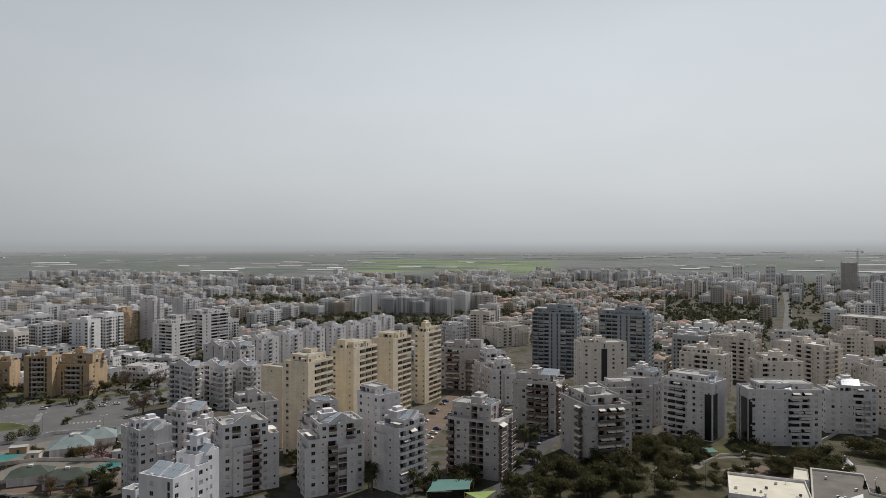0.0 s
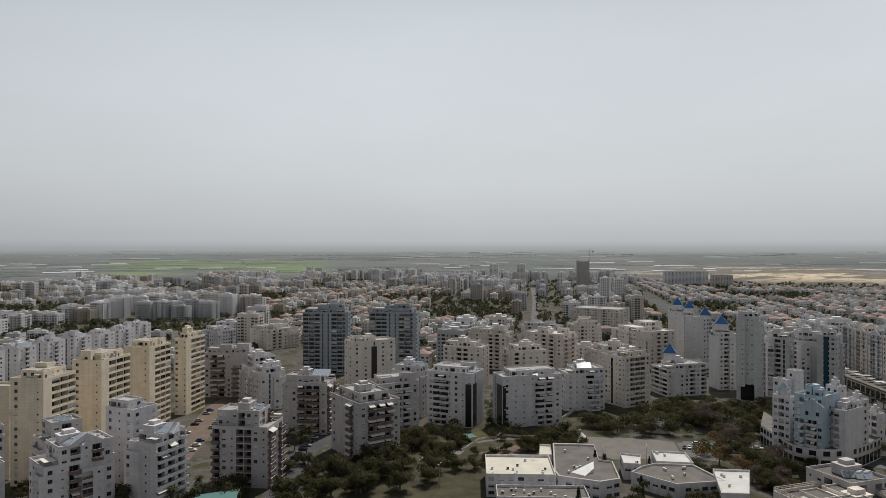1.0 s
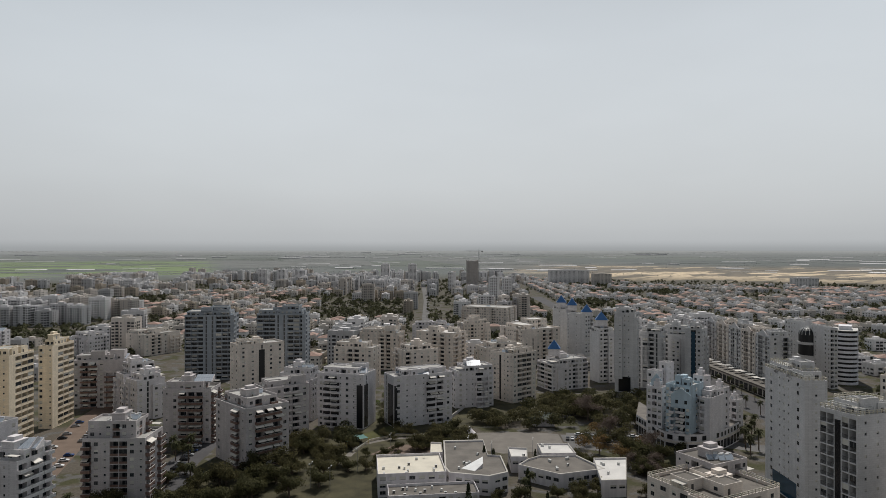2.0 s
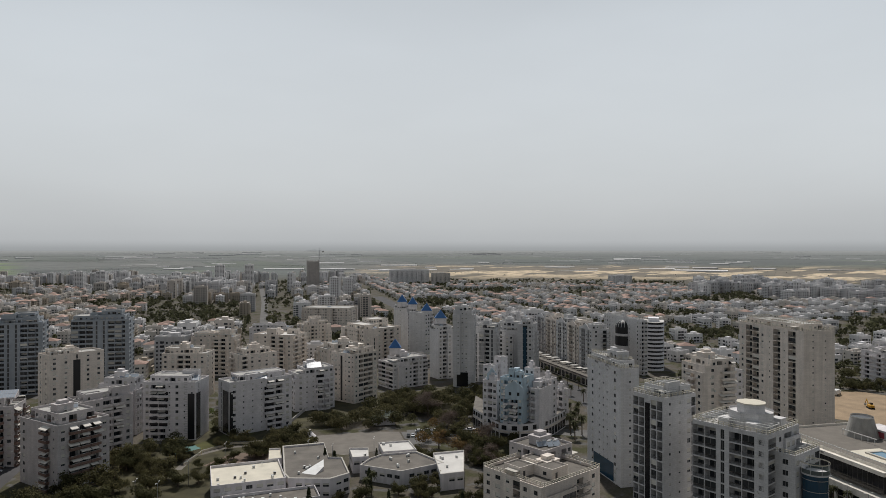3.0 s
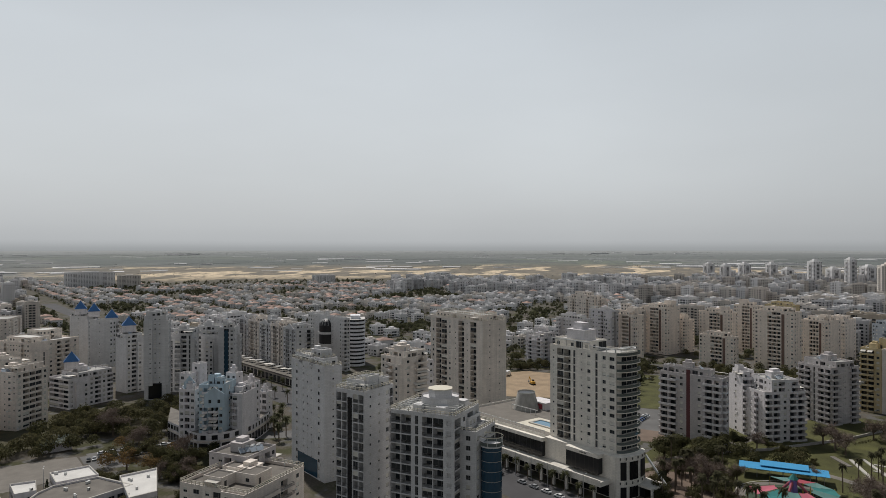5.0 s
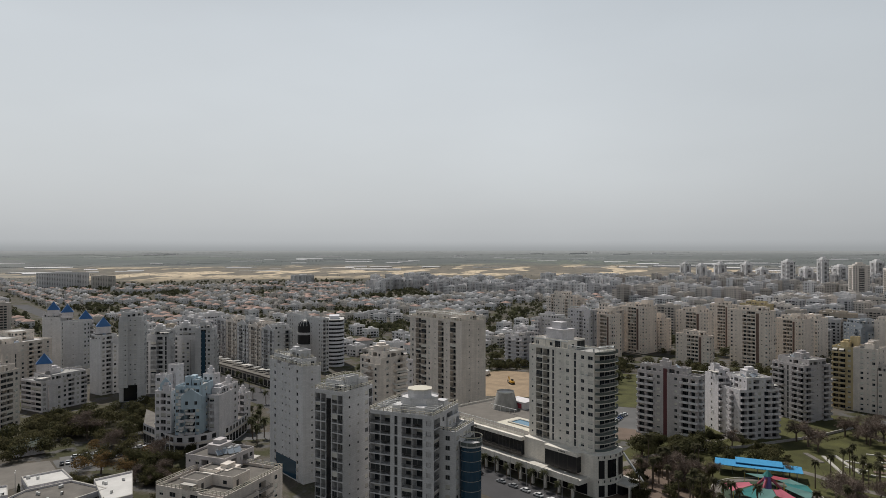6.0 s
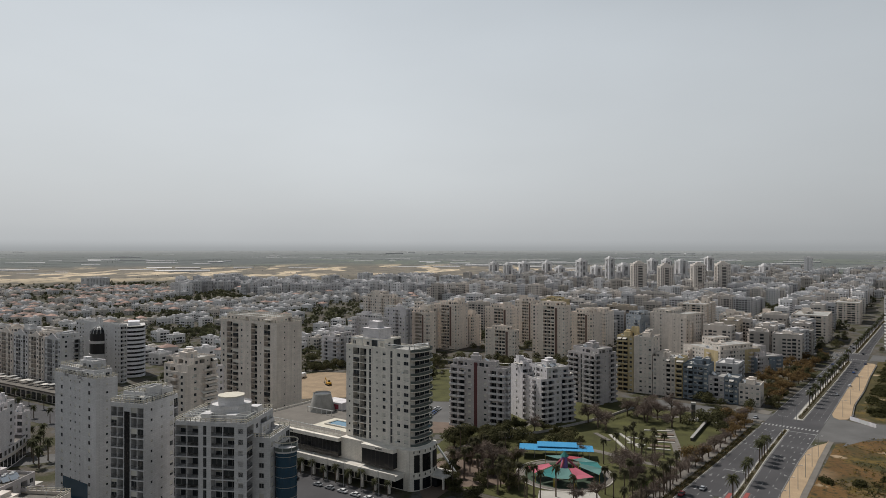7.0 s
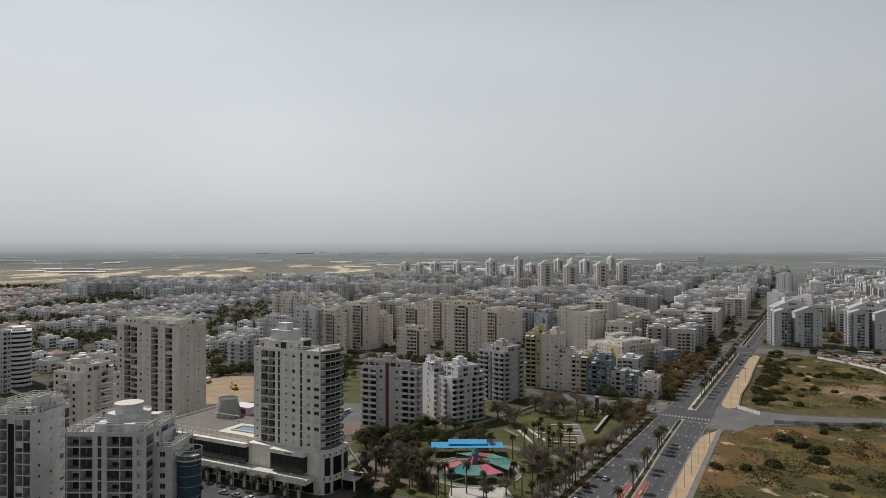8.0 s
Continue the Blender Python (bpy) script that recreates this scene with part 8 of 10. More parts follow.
for kind, foliage in LEAVES.items():
    thin(foliage, 0.0 if kind == "bare" else 0.4)


def leaf(m, c, size, rng, mat, out=None):
    """A leaf or leaf cluster; out: the side of the crown that it faces."""
    if out is None:
        u = Vector((rng.gauss(0, 1), rng.gauss(0, 1), rng.gauss(0, 0.6))).normalized() * size
        v = u.orthogonal().normalized() * size * rng.uniform(0.5, 0.9)
    else:
        face = (out.normalized() + Vector((rng.gauss(0, 0.4), rng.gauss(0, 0.4), rng.gauss(0, 0.4)))).normalized()
        a, s = face.orthogonal().normalized(), rng.uniform(0, 6.28)
        u = (a * math.cos(s) + face.cross(a) * math.sin(s)) * size
        v = face.cross(u) * rng.uniform(0.55, 0.95)
    m.quad(tuple(c - u), tuple(c - v * 0.8), tuple(c + u), tuple(c + v), mat)


def twig(m, a, b, r, mat, rng):
    """A thin tapering twig."""
    w = (b - a).cross(Vector((rng.gauss(0, 1), rng.gauss(0, 1), rng.gauss(0, 1)))).normalized() * r
    m.quad(tuple(a - w), tuple(a + w), tuple(b + w * 0.6), tuple(b - w * 0.6), mat)


def tree_meshes(kind, seed):
    rng = random.Random(seed)
    mat = LEAVES[kind]
    t, c = Mesh(), Mesh()
    if kind in ("palm", "tall_palm"):
        tall = kind == "tall_palm"
        h = rng.uniform(11.0, 13.5) if tall else rng.uniform(7.6, 9.6)
        bend = rng.uniform(-0.6, 0.6)
        pts = [Vector((bend * (k / 5) ** 2, 0, h * k / 5)) for k in range(6)]
        for k in range(5):
            t.tube(pts[k], pts[k + 1], 0.30 - 0.025 * k, 0.28 - 0.025 * k, BARK, 8, False)
        for k in range(60):
            a, lift = rng.uniform(0, 6.28), rng.uniform(-0.75, 1.25)
            length = rng.uniform(1.7, 2.4) if tall else rng.uniform(2.3, 3.3)
            out = Vector((math.cos(a), math.sin(a), 0))
            side = Vector((-math.sin(a), math.cos(a), 0))
            last = None
            for q in range(6):
                s = q / 5
                p = pts[-1] + out * length * s * math.cos(lift * 0.6) + Vector((0, 0, length * (s * math.sin(lift) - 0.75 * s * s)))
                w = (0.3 if tall else 0.27) * math.sin(math.pi * min(1.0, s * 0.9 + 0.12))
                row = (p - side * w - Vector((0, 0, w * 0.5)), p, p + side * w - Vector((0, 0, w * 0.5)))
                if last:
                    c.quad(tuple(last[0]), tuple(last[1]), tuple(row[1]), tuple(row[0]), mat)
                    c.quad(tuple(last[1]), tuple(last[2]), tuple(row[2]), tuple(row[1]), mat)
                last = row
        return t, c
    if kind == "cypress":
        t.tube((0, 0, 0), (0, 0, 2.0), 0.25, 0.2, BARK, 7)
        for k in range(520):
            z = rng.uniform(0.8, 9.5)
            rr = (1.5 * (1 - (z / 10) ** 1.5) + 0.15) * rng.uniform(0.6, 1.0)
            a = rng.uniform(0, 6.28)
            leaf(c, Vector((rr * math.cos(a), rr * math.sin(a), z)), rng.uniform(0.2, 0.4), rng, mat, Vector((math.cos(a), math.sin(a), 0.4)))
        return t, c
    h = rng.uniform(1.0, 1.6) if kind not in ("bare", "ochre") else rng.uniform(2.2, 2.8)
    t.tube((0, 0, 0), (0.1, 0.05, h), 0.32, 0.22, BARK, 8)
    tips = []
    limbs = 15 if kind != "bare" else 11
    for k in range(limbs):
        a, up = k * 2.4 + rng.uniform(-0.4, 0.4), 0.3 + 3.6 * ((k * 0.618) % 1.0)
        rr = rng.uniform(2.3, 3.7) * math.sqrt(max(0.08, 1 - (up / 4.4) ** 2))
        tip = Vector((rr * math.cos(a), rr * math.sin(a), h + up))
        mid = Vector((0.1, 0.05, h)).lerp(tip, 0.55) + Vector((0, 0, 0.5))
        t.tube((0.1, 0.05, h - 0.1), mid, 0.14, 0.09, BARK, 5, False)
        t.tube(mid, tip, 0.09, 0.04, BARK, 5, False)
        tips.append(tip)
        tips.append(mid)
    if kind == "bare":
        for tip in tips:
            for _ in range(20):
                d = Vector((rng.gauss(0, 1), rng.gauss(0, 1), rng.gauss(0.5, 0.6))).normalized() * rng.uniform(0.8, 1.9)
                e = tip + d
                twig(c, tip + d * 0.1, e, 0.032, mat, rng)
                for _ in range(5):
                    f = e - d * rng.uniform(0, 0.6)
                    twig(c, f, f + Vector((rng.gauss(0, 0.4), rng.gauss(0, 0.4), rng.gauss(0.1, 0.35))), 0.026, mat, rng)
        return t, c
    heart = Vector((0.1, 0.05, h + 1.2))
    for tip in tips:
        size = rng.uniform(0.9, 1.6)
        for _ in range(95 if kind != "ochre" else 42):
            d = Vector((rng.gauss(0, 1), rng.gauss(0, 1), rng.gauss(0, 0.75))).normalized() * size * rng.uniform(0.35, 1.05)
            leaf(c, tip + d, rng.uniform(0.15, 0.29), rng, mat, d / size + (tip - heart) * 0.3)
    return t, c


TREE_WORDS = {"dark": ("broadleaf_tree", "dark green broadleaf tree with dense crown"), "olive": ("broadleaf_tree", "olive-green broadleaf tree with loose crown"), "ochre": ("broadleaf_tree", "tree with dry ochre-brown leaves"),
              "bare": ("bare_tree", "leafless tree with fine brown twigs"), "fresh": ("broadleaf_tree", "fresh green broadleaf tree"), "palm": ("palm_tree", "date palm with grey-green fronds and tall trunk"), "cypress": ("cypress_tree", "slim dark green cypress"), "tall_palm": ("palm_tree", "tall slim palm with a small drooping crown")}
FIRST_TREE = {}


def plant(kind, x, y, size=1.0, turn=0.0, variant=0, z=0.0):
    at = Matrix.Translation((x, y, z)) @ Matrix.Rotation(turn, 4, "Z") @ Matrix.Scale(size, 4)
    key = (kind, variant)
    if key not in FIRST_TREE:
        name, label = TREE_WORDS[kind]
        ob = thing(name, Matrix.Identity(4), label, "tree", name.replace("_", " ") + "s of the town")
        t, c = tree_meshes(kind, 70 + variant * 13 + len(kind))
        part("trunk", t, ob)
        part("crown", c, ob)
        ob.matrix_basis = at
        FIRST_TREE[key] = ob
        return ob
    src = FIRST_TREE[key]
    ob = copy_thing(src, Matrix.Identity(4))
    ob.matrix_basis = at
    return ob


PLANTS = random.Random(77)


def clear_of_buildings(x, y, margin=1.5):
    for mi, right, left in FOOTPRINTS:
        p = mi @ Vector((x, y, 0))
        if -margin < p.x < right + margin and -margin < p.y < left + margin:
            return False
    q, p = 0.530 * x + 0.848 * y, 0.848 * x - 0.530 * y
    az, r = math.degrees(math.atan2(x, y)), math.hypot(x, y)
    if 31.2 < az < 39.6 and 304 < r < 347 or 71.0 < az < 78.5 and 425 < r < 516:
        return False
    return not (50 < q < 80.5 and p > 60 or 396 < p < 416 and 75 < q < 150 or 662 < p < 706 and q < 190)


FAR_GROVE = Mesh()


def grove(az0, az1, r0, r1, n, kinds, size=(0.8, 1.3)):
    done = 0
    if r0 >= 310:
        for _ in range(n):
            v = polar(PLANTS.uniform(az0, az1), PLANTS.uniform(r0, r1))
            if clear_of_buildings(v.x, v.y, 2.5):
                far_tree(FAR_GROVE, v.x, v.y, 0.0, 3.3 * PLANTS.uniform(*size), PLANTS, 380, 0.21, LEAVES[PLANTS.choice([k for k in kinds if k != "bare"])])
        return
    for _ in range(n * 6):
        if done >= n:
            break
        v = polar(PLANTS.uniform(az0, az1), PLANTS.uniform(r0, r1))
        if clear_of_buildings(v.x, v.y, 2.5):
            plant(PLANTS.choice(kinds), v.x, v.y, PLANTS.uniform(*size), PLANTS.uniform(0, 6.28), PLANTS.randrange(2))
            done += 1


FOOTPRINTS = [(o.matrix_basis.inverted(), r, l) for o, r, l in SIZES]
FOOTPRINTS.append((tower.matrix_basis.inverted() @ Matrix.Translation((0, 0, 0)), 36, 80))
# gardens between the crescent and the school
grove(-8, 1, 256, 268, 9, ("palm", "dark"), (0.8, 1.1))
grove(-7, -2, 270, 300, 5, ("dark", "dark"))
grove(1, 13, 250, 282, 16, ("dark", "dark", "olive"), (1.1, 1.6))
grove(4, 10, 285, 335, 12, ("palm", "dark"), (0.9, 1.1))
grove(12, 21, 258, 330, 22, ("dark", "olive", "dark", "olive"), (1.2, 1.8))
grove(14, 21, 318, 348, 12, ("palm", "dark", "olive"), (0.9, 1.3))
grove(21, 26, 296, 335, 7, ("dark", "olive"), (0.6, 0.9))
grove(23, 25.5, 345, 420, 9, ("dark", "fresh"), (0.7, 1.0))
grove(25, 31, 305, 345, 18, ("dark", "olive", "olive"), (1.0, 1.5))
grove(31, 40, 349, 372, 26, ("dark", "dark", "olive"), (1.0, 1.5))
grove(39.8, 46, 318, 352, 9, ("bare", "olive", "ochre"), (0.9, 1.2))
grove(37, 47, 372, 440, 34, ("dark", "olive", "dark", "bare"), (1.0, 1.5))
grove(26, 47, 400, 432, 30, ("dark", "olive", "dark"), (1.2, 1.7))
grove(36, 46, 355, 395, 20, ("dark", "olive", "olive", "bare"), (1.2, 1.8))
grove(40, 47, 270, 300, 8, ("dark", "bare", "olive"), (0.9, 1.2))
grove(31, 47, 226, 282, 18, ("dark", "olive", "cypress"), (0.8, 1.2))
grove(45, 50, 245, 300, 14, ("dark", "olive"), (0.9, 1.3))
grove(29, 33, 258, 285, 5, ("cypress", "dark"), (0.7, 0.9))
for x, y, kind, size in ((152, 207, "palm", 0.9), (159, 199, "dark", 1.0), (168, 197, "dark", 1.1), (154, 243, "cypress", 1.0), (157, 240, "cypress", 0.9), (160, 246, "cypress", 0.7), (176, 236, "cypress", 0.7), (148, 205, "palm", 0.8),
                         (176, 196, "olive", 1.0), (192, 222, "dark", 0.9), (196, 230, "olive", 1.0), (116, 268, "dark", 1.0), (122, 276, "dark", 0.9), (108, 264, "olive", 1.0), (186, 196, "dark", 0.9)):
    plant(kind, x, y, size, x, int(x) % 2)
# hedges on the median and the planted strip
for row, spans in ((share("median_left", "median_right", 0.5), ((66, 384), (414, 650), (710, 1100))), (off("left", 0.9), ((62, 376),)), (off("left", 2.6), ((62, 376),))):
    b = Mesh()
    for p0, p1 in spans:
        for _ in range(int((p1 - p0) * 22)):
            p = PLANTS.uniform(p0, p1)
            v = Vector(pq(p, row(p) + PLANTS.gauss(0, 0.35)))
            if noise.noise((v.x / 9, v.y / 9, 2.0)) > -0.25:
                leaf(b, v + Vector((0, 0, 0.25 + abs(PLANTS.gauss(0, 0.45)))), PLANTS.uniform(0.12, 0.3), PLANTS, LEAVES["dark" if PLANTS.random() < 0.7 else "ochre"])
    tagged(new("hedge", b.data("hedge")), "low clipped hedge along the carriageway", "hedge", kind="stuff")
# boulevard palms
for k in range(20):
    for s in (-7.0, 7.0):
        v = Vector((262 + 68 * (k / 8), 84 + 126 * (k / 8), 0)) + Vector((0.88, -0.47, 0)) * s
        if 0 < k < 25 and clear_of_buildings(v.x, v.y, 1):
            plant("palm", v.x, v.y, PLANTS.uniform(0.75, 1.0), PLANTS.uniform(0, 6.28), k % 2)
for k in range(10):
    v = tower.matrix_basis @ Vector((-11.5, 2 + k * 6.7, 0))
    plant("palm", v.x, v.y, PLANTS.uniform(0.6, 0.8), k, k % 2)
# park
grove(85.5, 91, 258, 318, 16, ("tall_palm", "dark", "tall_palm"), (0.9, 1.1))
grove(84.6, 91, 240, 296, 9, ("bare", "dark", "olive"), (1.0, 1.4))
grove(85.5, 91.5, 312, 334, 10, ("dark",), (1.2, 1.6))
grove(87.5, 96, 316, 336, 18, ("dark", "olive", "bare"), (0.8, 1.2))
grove(104, 110, 420, 470, 30, ("dark",), (0.8, 1.2))
grove(110, 121, 660, 900, 60, ("dark",), (0.9, 1.3))
grove(118.6, 127, 706, 716, 16, ("dark", "olive"), (0.8, 1.2))
grove(122.2, 123.7, 750, 800, 10, ("ochre",), (1.4, 1.9))
grove(108, 117, 706, 745, 34, ("dark", "olive"), (0.9, 1.2))
grove(105, 109, 345, 395, 10, ("dark", "olive", "ochre"), (1.2, 1.7))
for p in range(205, 384, 9):
    v = pq(p, edge("left", p) + 5.6)
    plant("ochre" if p > 345 else "bare", v[0], v[1], PLANTS.uniform(0.85, 1.15), p, p % 2)
for p in range(425, 700, 12):
    for q in (89, 97, 107):
        if 660 < p or p < 430:
            continue
        v = pq(p + PLANTS.uniform(-3, 3), q - 5 + PLANTS.uniform(-2, 2))
        if clear_of_buildings(v[0], v[1], 2) and PLANTS.random() < 0.85:
            plant(PLANTS.choice(("ochre", "ochre", "ochre", "olive", "dark")), v[0], v[1], PLANTS.uniform(1.1, 1.6), p, p % 2)
for p in [205, 222, 238, 262, 286, 292, 316, 322, 328, 334] + list(range(450, 650, 11)) + list(range(712, 1100, 18)):
    v = pq(p, share("median_left", "median_right", 0.5)(p))
    plant("palm", v[0], v[1], PLANTS.uniform(0.85, 1.1), p, p % 2)
for k in range(14):
    a, rr = k * 0.4488 + PLANTS.uniform(-0.1, 0.1), PLANTS.uniform(23.5, 31)
    v = Vector((279 + rr * math.cos(a), -25.5 + rr * math.sin(a), 0))
    if clear_of_buildings(v.x, v.y, 3) and math.hypot(v.x - 306, v.y + 23) > 13:
        plant("bare" if k % 3 else "tall_palm", v.x, v.y, PLANTS.uniform(0.9, 1.25), k, k % 2)
for x, y in ((308, -51), (317, -57), (320, -60), (312, -60), (315, -64), (302, -63), (303, -66), (311, -69), (307, -72), (307, -62), (299, -66), (325, -62), (318, -70), (296, -60)):
    plant("tall_palm", x, y, PLANTS.uniform(0.8, 0.95), PLANTS.uniform(0, 6.28), int(x) % 2)
for x, y in ((255, -56), (258, -59), (261, -61), (264, -63), (267, -65), (277, -70), (248, -50), (243, -46), (238, -42), (252, -51), (253, -45), (260, -39), (253, -41), (256, -20), (250, -26), (246, -8), (256, 2), (262, 6)):
    plant("tall_palm", x, y, PLANTS.uniform(0.85, 1.05), PLANTS.uniform(0, 6.28), int(x) % 2)
for x, y, size, kind in ((274, -51, 1.7, "bare"), (358, -50, 1.7, "bare"), (366, -46, 1.5, "bare"), (377, -85, 1.7, "bare"), (373, -77, 1.5, "bare"), (372, -96, 1.5, "bare"), (388, -84, 1.6, "bare"), (395, -97, 1.5, "bare"), (384, -70, 1.4, "bare"), (331, -38, 0.5, "olive"), (341, -27, 1.0, "dark"),
                         (346, -8, 1.3, "dark"), (344, -16, 1.2, "bare"), (384, -121, 1.2, "dark"), (366, -124, 1.2, "ochre"), (374, -129, 1.2, "bare"), (357, -118, 1.1, "bare"), (380, -133, 1.2, "ochre"), (267, -57, 0.7, "fresh"), (270, -60, 0.8, "dark")):
    plant(kind, x, y, size, x, int(x) % 2)
for a, b, n in (((-330, 404), (-262, 443), 12), ((-262, 443), (-214, 470), 9), ((-214, 470), (-190, 520), 8), ((-176, 388), (-150, 420), 7)):
    for k in range(n):
        v = Vector((*a, 0)).lerp(Vector((*b, 0)), k / n)
        plant(("bare", "olive", "bare", "dark")[k % 4], v.x - 6, v.y + 5, PLANTS.uniform(0.7, 1.1), k, k % 2)
# leafless trees and palms round the playground, and the belt of trees between the school and the boulevard
for x, y, size, kind in ((351, -53, 1.4, "bare"), (382, -75, 1.6, "bare"), (371, -78, 1.7, "bare"), (362, -89, 1.5, "bare"), (280, 4, 1.9, "bare"), (285, 9, 1.6, "bare"), (280, -53, 1.8, "bare"), (285, -49, 1.5, "bare"), (283, 20, 1.5, "bare"), (288, -64, 1.2, "bare"),
                         (298, -80, 1.3, "ochre"), (304, -88, 1.2, "ochre"), (315, 23, 1.7, "dark"), (325, 17, 1.5, "dark"), (329, 5, 1.4, "dark"), (337, -1, 1.5, "dark"), (348, -21, 1.1, "dark"), (262, 21, 0.9, "dark"), (256, 18, 1.0, "dark"), (289, -57, 0.8, "fresh"),
                         (280, 16, 0.9, "tall_palm"), (293, 14, 0.9, "tall_palm"), (288, 13, 0.85, "tall_palm"), (264, 6, 0.95, "tall_palm"), (261, -2, 0.95, "tall_palm"), (261, -6, 0.9, "tall_palm"), (254, -9, 1.0, "tall_palm"), (254, -14, 0.9, "tall_palm"), (272, 10, 0.9, "tall_palm"), (300, 8, 0.9, "tall_palm"),
                         (235, 253, 1.5, "bare"), (228, 237, 1.5, "olive"), (211, 234, 1.3, "ochre"), (219, 223, 1.7, "dark"), (215, 211, 1.6, "dark"), (226, 210, 1.5, "dark"), (240, 212, 1.1, "dark"), (210, 219, 1.3, "ochre"), (203, 202, 1.1, "dark"), (230, 221, 1.6, "bare"), (223, 243, 1.3, "olive"),
                         (256, 269, 1.2, "dark"), (262, 262, 1.4, "dark"), (257, 304, 1.8, "olive"), (246, 282, 1.9, "bare"), (260, 322, 1.6, "dark"), (246, 294, 1.8, "olive"), (214, 204, 1.2, "bare"), (250, 290, 1.6, "bare"), (240, 262, 1.4, "olive"),
                         (283, 212, 1.0, "palm"), (270, 199, 1.1, "palm"), (280, 202, 1.0, "palm"), (303, 228, 1.0, "palm"), (303, 221, 1.0, "palm"), (298, 219, 1.0, "palm"), (276, 206, 1.0, "palm"), (289, 214, 1.0, "palm")):
    if clear_of_buildings(x, y, 1.0):
        plant(kind, x, y, size, x + y, (x + y) % 2)
# left: street trees and the kindergarten's garden
for x, y, kind, size in ((-229, 408, "bare", 1.3), (-226, 424, "bare", 1.5), (-223, 440, "olive", 1.4), (-214, 449, "bare", 1.6), (-202, 449, "olive", 1.3), (-194, 453, "bare", 1.6), (-184, 470, "bare", 1.4), (-171, 380, "bare", 1.9), (-236, 400, "dark", 0.8),
                         (-160, 297, "ochre", 1.1), (-166, 300, "olive", 1.0), (-149, 307, "dark", 1.0), (-153, 299, "bare", 1.2), (-144, 300, "palm", 0.8), (-186, 305, "olive", 0.8), (-203, 360, "fresh", 0.7), (-137, 268, "dark", 1.2), (-172, 258, "cypress", 0.6), (-128, 252, "dark", 1.2)):
    plant(kind, x, y, size, x, int(x) % 2)
BLOOM = surface("magenta_bougainvillea", (0.22, 0.02, 0.09), rough=0.8, spread=0.3, per_island=0.3)
b = Mesh()
for _ in range(500):
    v = Vector((-155 + PLANTS.gauss(0, 2.4), 302 + PLANTS.gauss(0, 1.2), abs(PLANTS.gauss(1.2, 0.9))))
    leaf(b, v, PLANTS.uniform(0.15, 0.3), PLANTS, BLOOM if PLANTS.random() < 0.7 else LEAVES["dark"], Vector((0.3, -0.6, 0.8)))
tagged(new("flowering_shrub", b.data("flowering_shrub")), "magenta flowering shrub in the kindergarten garden", "shrub")
grove(-31, -19, 425, 470, 10, ("bare", "dark", "olive", "dark"), (0.8, 1.2))
grove(-33, -31, 385, 400, 4, ("palm",), (0.9, 1.1))
grove(-22, -19, 345, 400, 7, ("bare", "dark", "olive"), (0.8, 1.2))
grove(-31, -21, 268, 312, 20, ("ochre", "olive", "dark", "bare"), (0.5, 0.95))
grove(-22, -18, 300, 345, 6, ("olive", "bare"), (0.6, 0.9))
grove(-33, -24, 225, 262, 12, ("dark", "olive"), (0.5, 0.9))
grove(-13, -10, 262, 330, 6, ("dark",), (0.7, 1.0))
grove(66, 71.0, 430, 560, 20, ("dark", "olive"), (0.9, 1.2))
grove(71, 78.5, 520, 545, 34, ("dark", "dark", "olive"), (0.9, 1.3))
grove(71, 79, 550, 640, 40, ("dark", "olive"), (0.9, 1.3))
grove(82, 100, 480, 680, 90, ("dark", "olive"), (0.8, 1.1))
grove(83, 97, 520, 570, 46, ("dark", "dark", "olive"), (1.0, 1.5))

tagged(new("far_grove", FAR_GROVE.data("far_grove")), "dark green trees between the blocks", "trees", kind="stuff")
# scrub across the road
BUSHES = []
for k in range(3):
    b = Mesh()
    rng = random.Random(500 + k)
    for _ in range(300):
        d = Vector((rng.gauss(0, 1), rng.gauss(0, 1), abs(rng.gauss(0, 0.7)))).normalized() * rng.uniform(0.5, 1.0)
        leaf(b, Vector((d.x * 1.7, d.y * 1.5, 0.1 + d.z * 1.3)), rng.uniform(0.18, 0.36), rng, LEAVES["bush"], d + Vector((0, 0, 0.3)))
    BUSHES.append(b.data("bush"))


def in_scrub(x, y):
    q, p = 0.530 * x + 0.848 * y, 0.848 * x - 0.530 * y
    if q > 40:
        return False
    edge = 349 + (y + 180) * -0.02 + 8
    return abs(x - edge - 8) > 16 - max(0.0, (-y - 210) * 0.02) and x > 150


n = 0
rng = random.Random(9)
while n < 190:
    x, y = rng.uniform(200, 640), rng.uniform(-430, -90)
    if in_scrub(x, y) and noise.noise((x / 34, y / 34, 1.0)) > 0.06:
        ob = new("bush", BUSHES[n % 3])
        ob.matrix_basis = Matrix.Translation((x, y, 0)) @ Matrix.Rotation(rng.uniform(0, 6.28), 4, "Z") @ Matrix.Diagonal((rng.uniform(1.2, 3.2), rng.uniform(1.2, 3.0), rng.uniform(0.9, 2.2), 1))
        tagged(ob, "low grey-green scrub bush on dry ground", "bush", "scrub bushes")
        n += 1
for k in range(48):
    v = pq(rng.uniform(446, 680), 34 + rng.uniform(-6, 5))
    ob = new("bush", BUSHES[k % 3])
    ob.matrix_basis = Matrix.Translation((v[0], v[1], 0)) @ Matrix.Rotation(rng.uniform(0, 6.28), 4, "Z") @ Matrix.Diagonal((rng.uniform(1.6, 3.0), rng.uniform(1.6, 3.0), rng.uniform(1.2, 2.4), 1))
    tagged(ob, "tall dark scrub bush beside the verge", "bush", "scrub bushes")
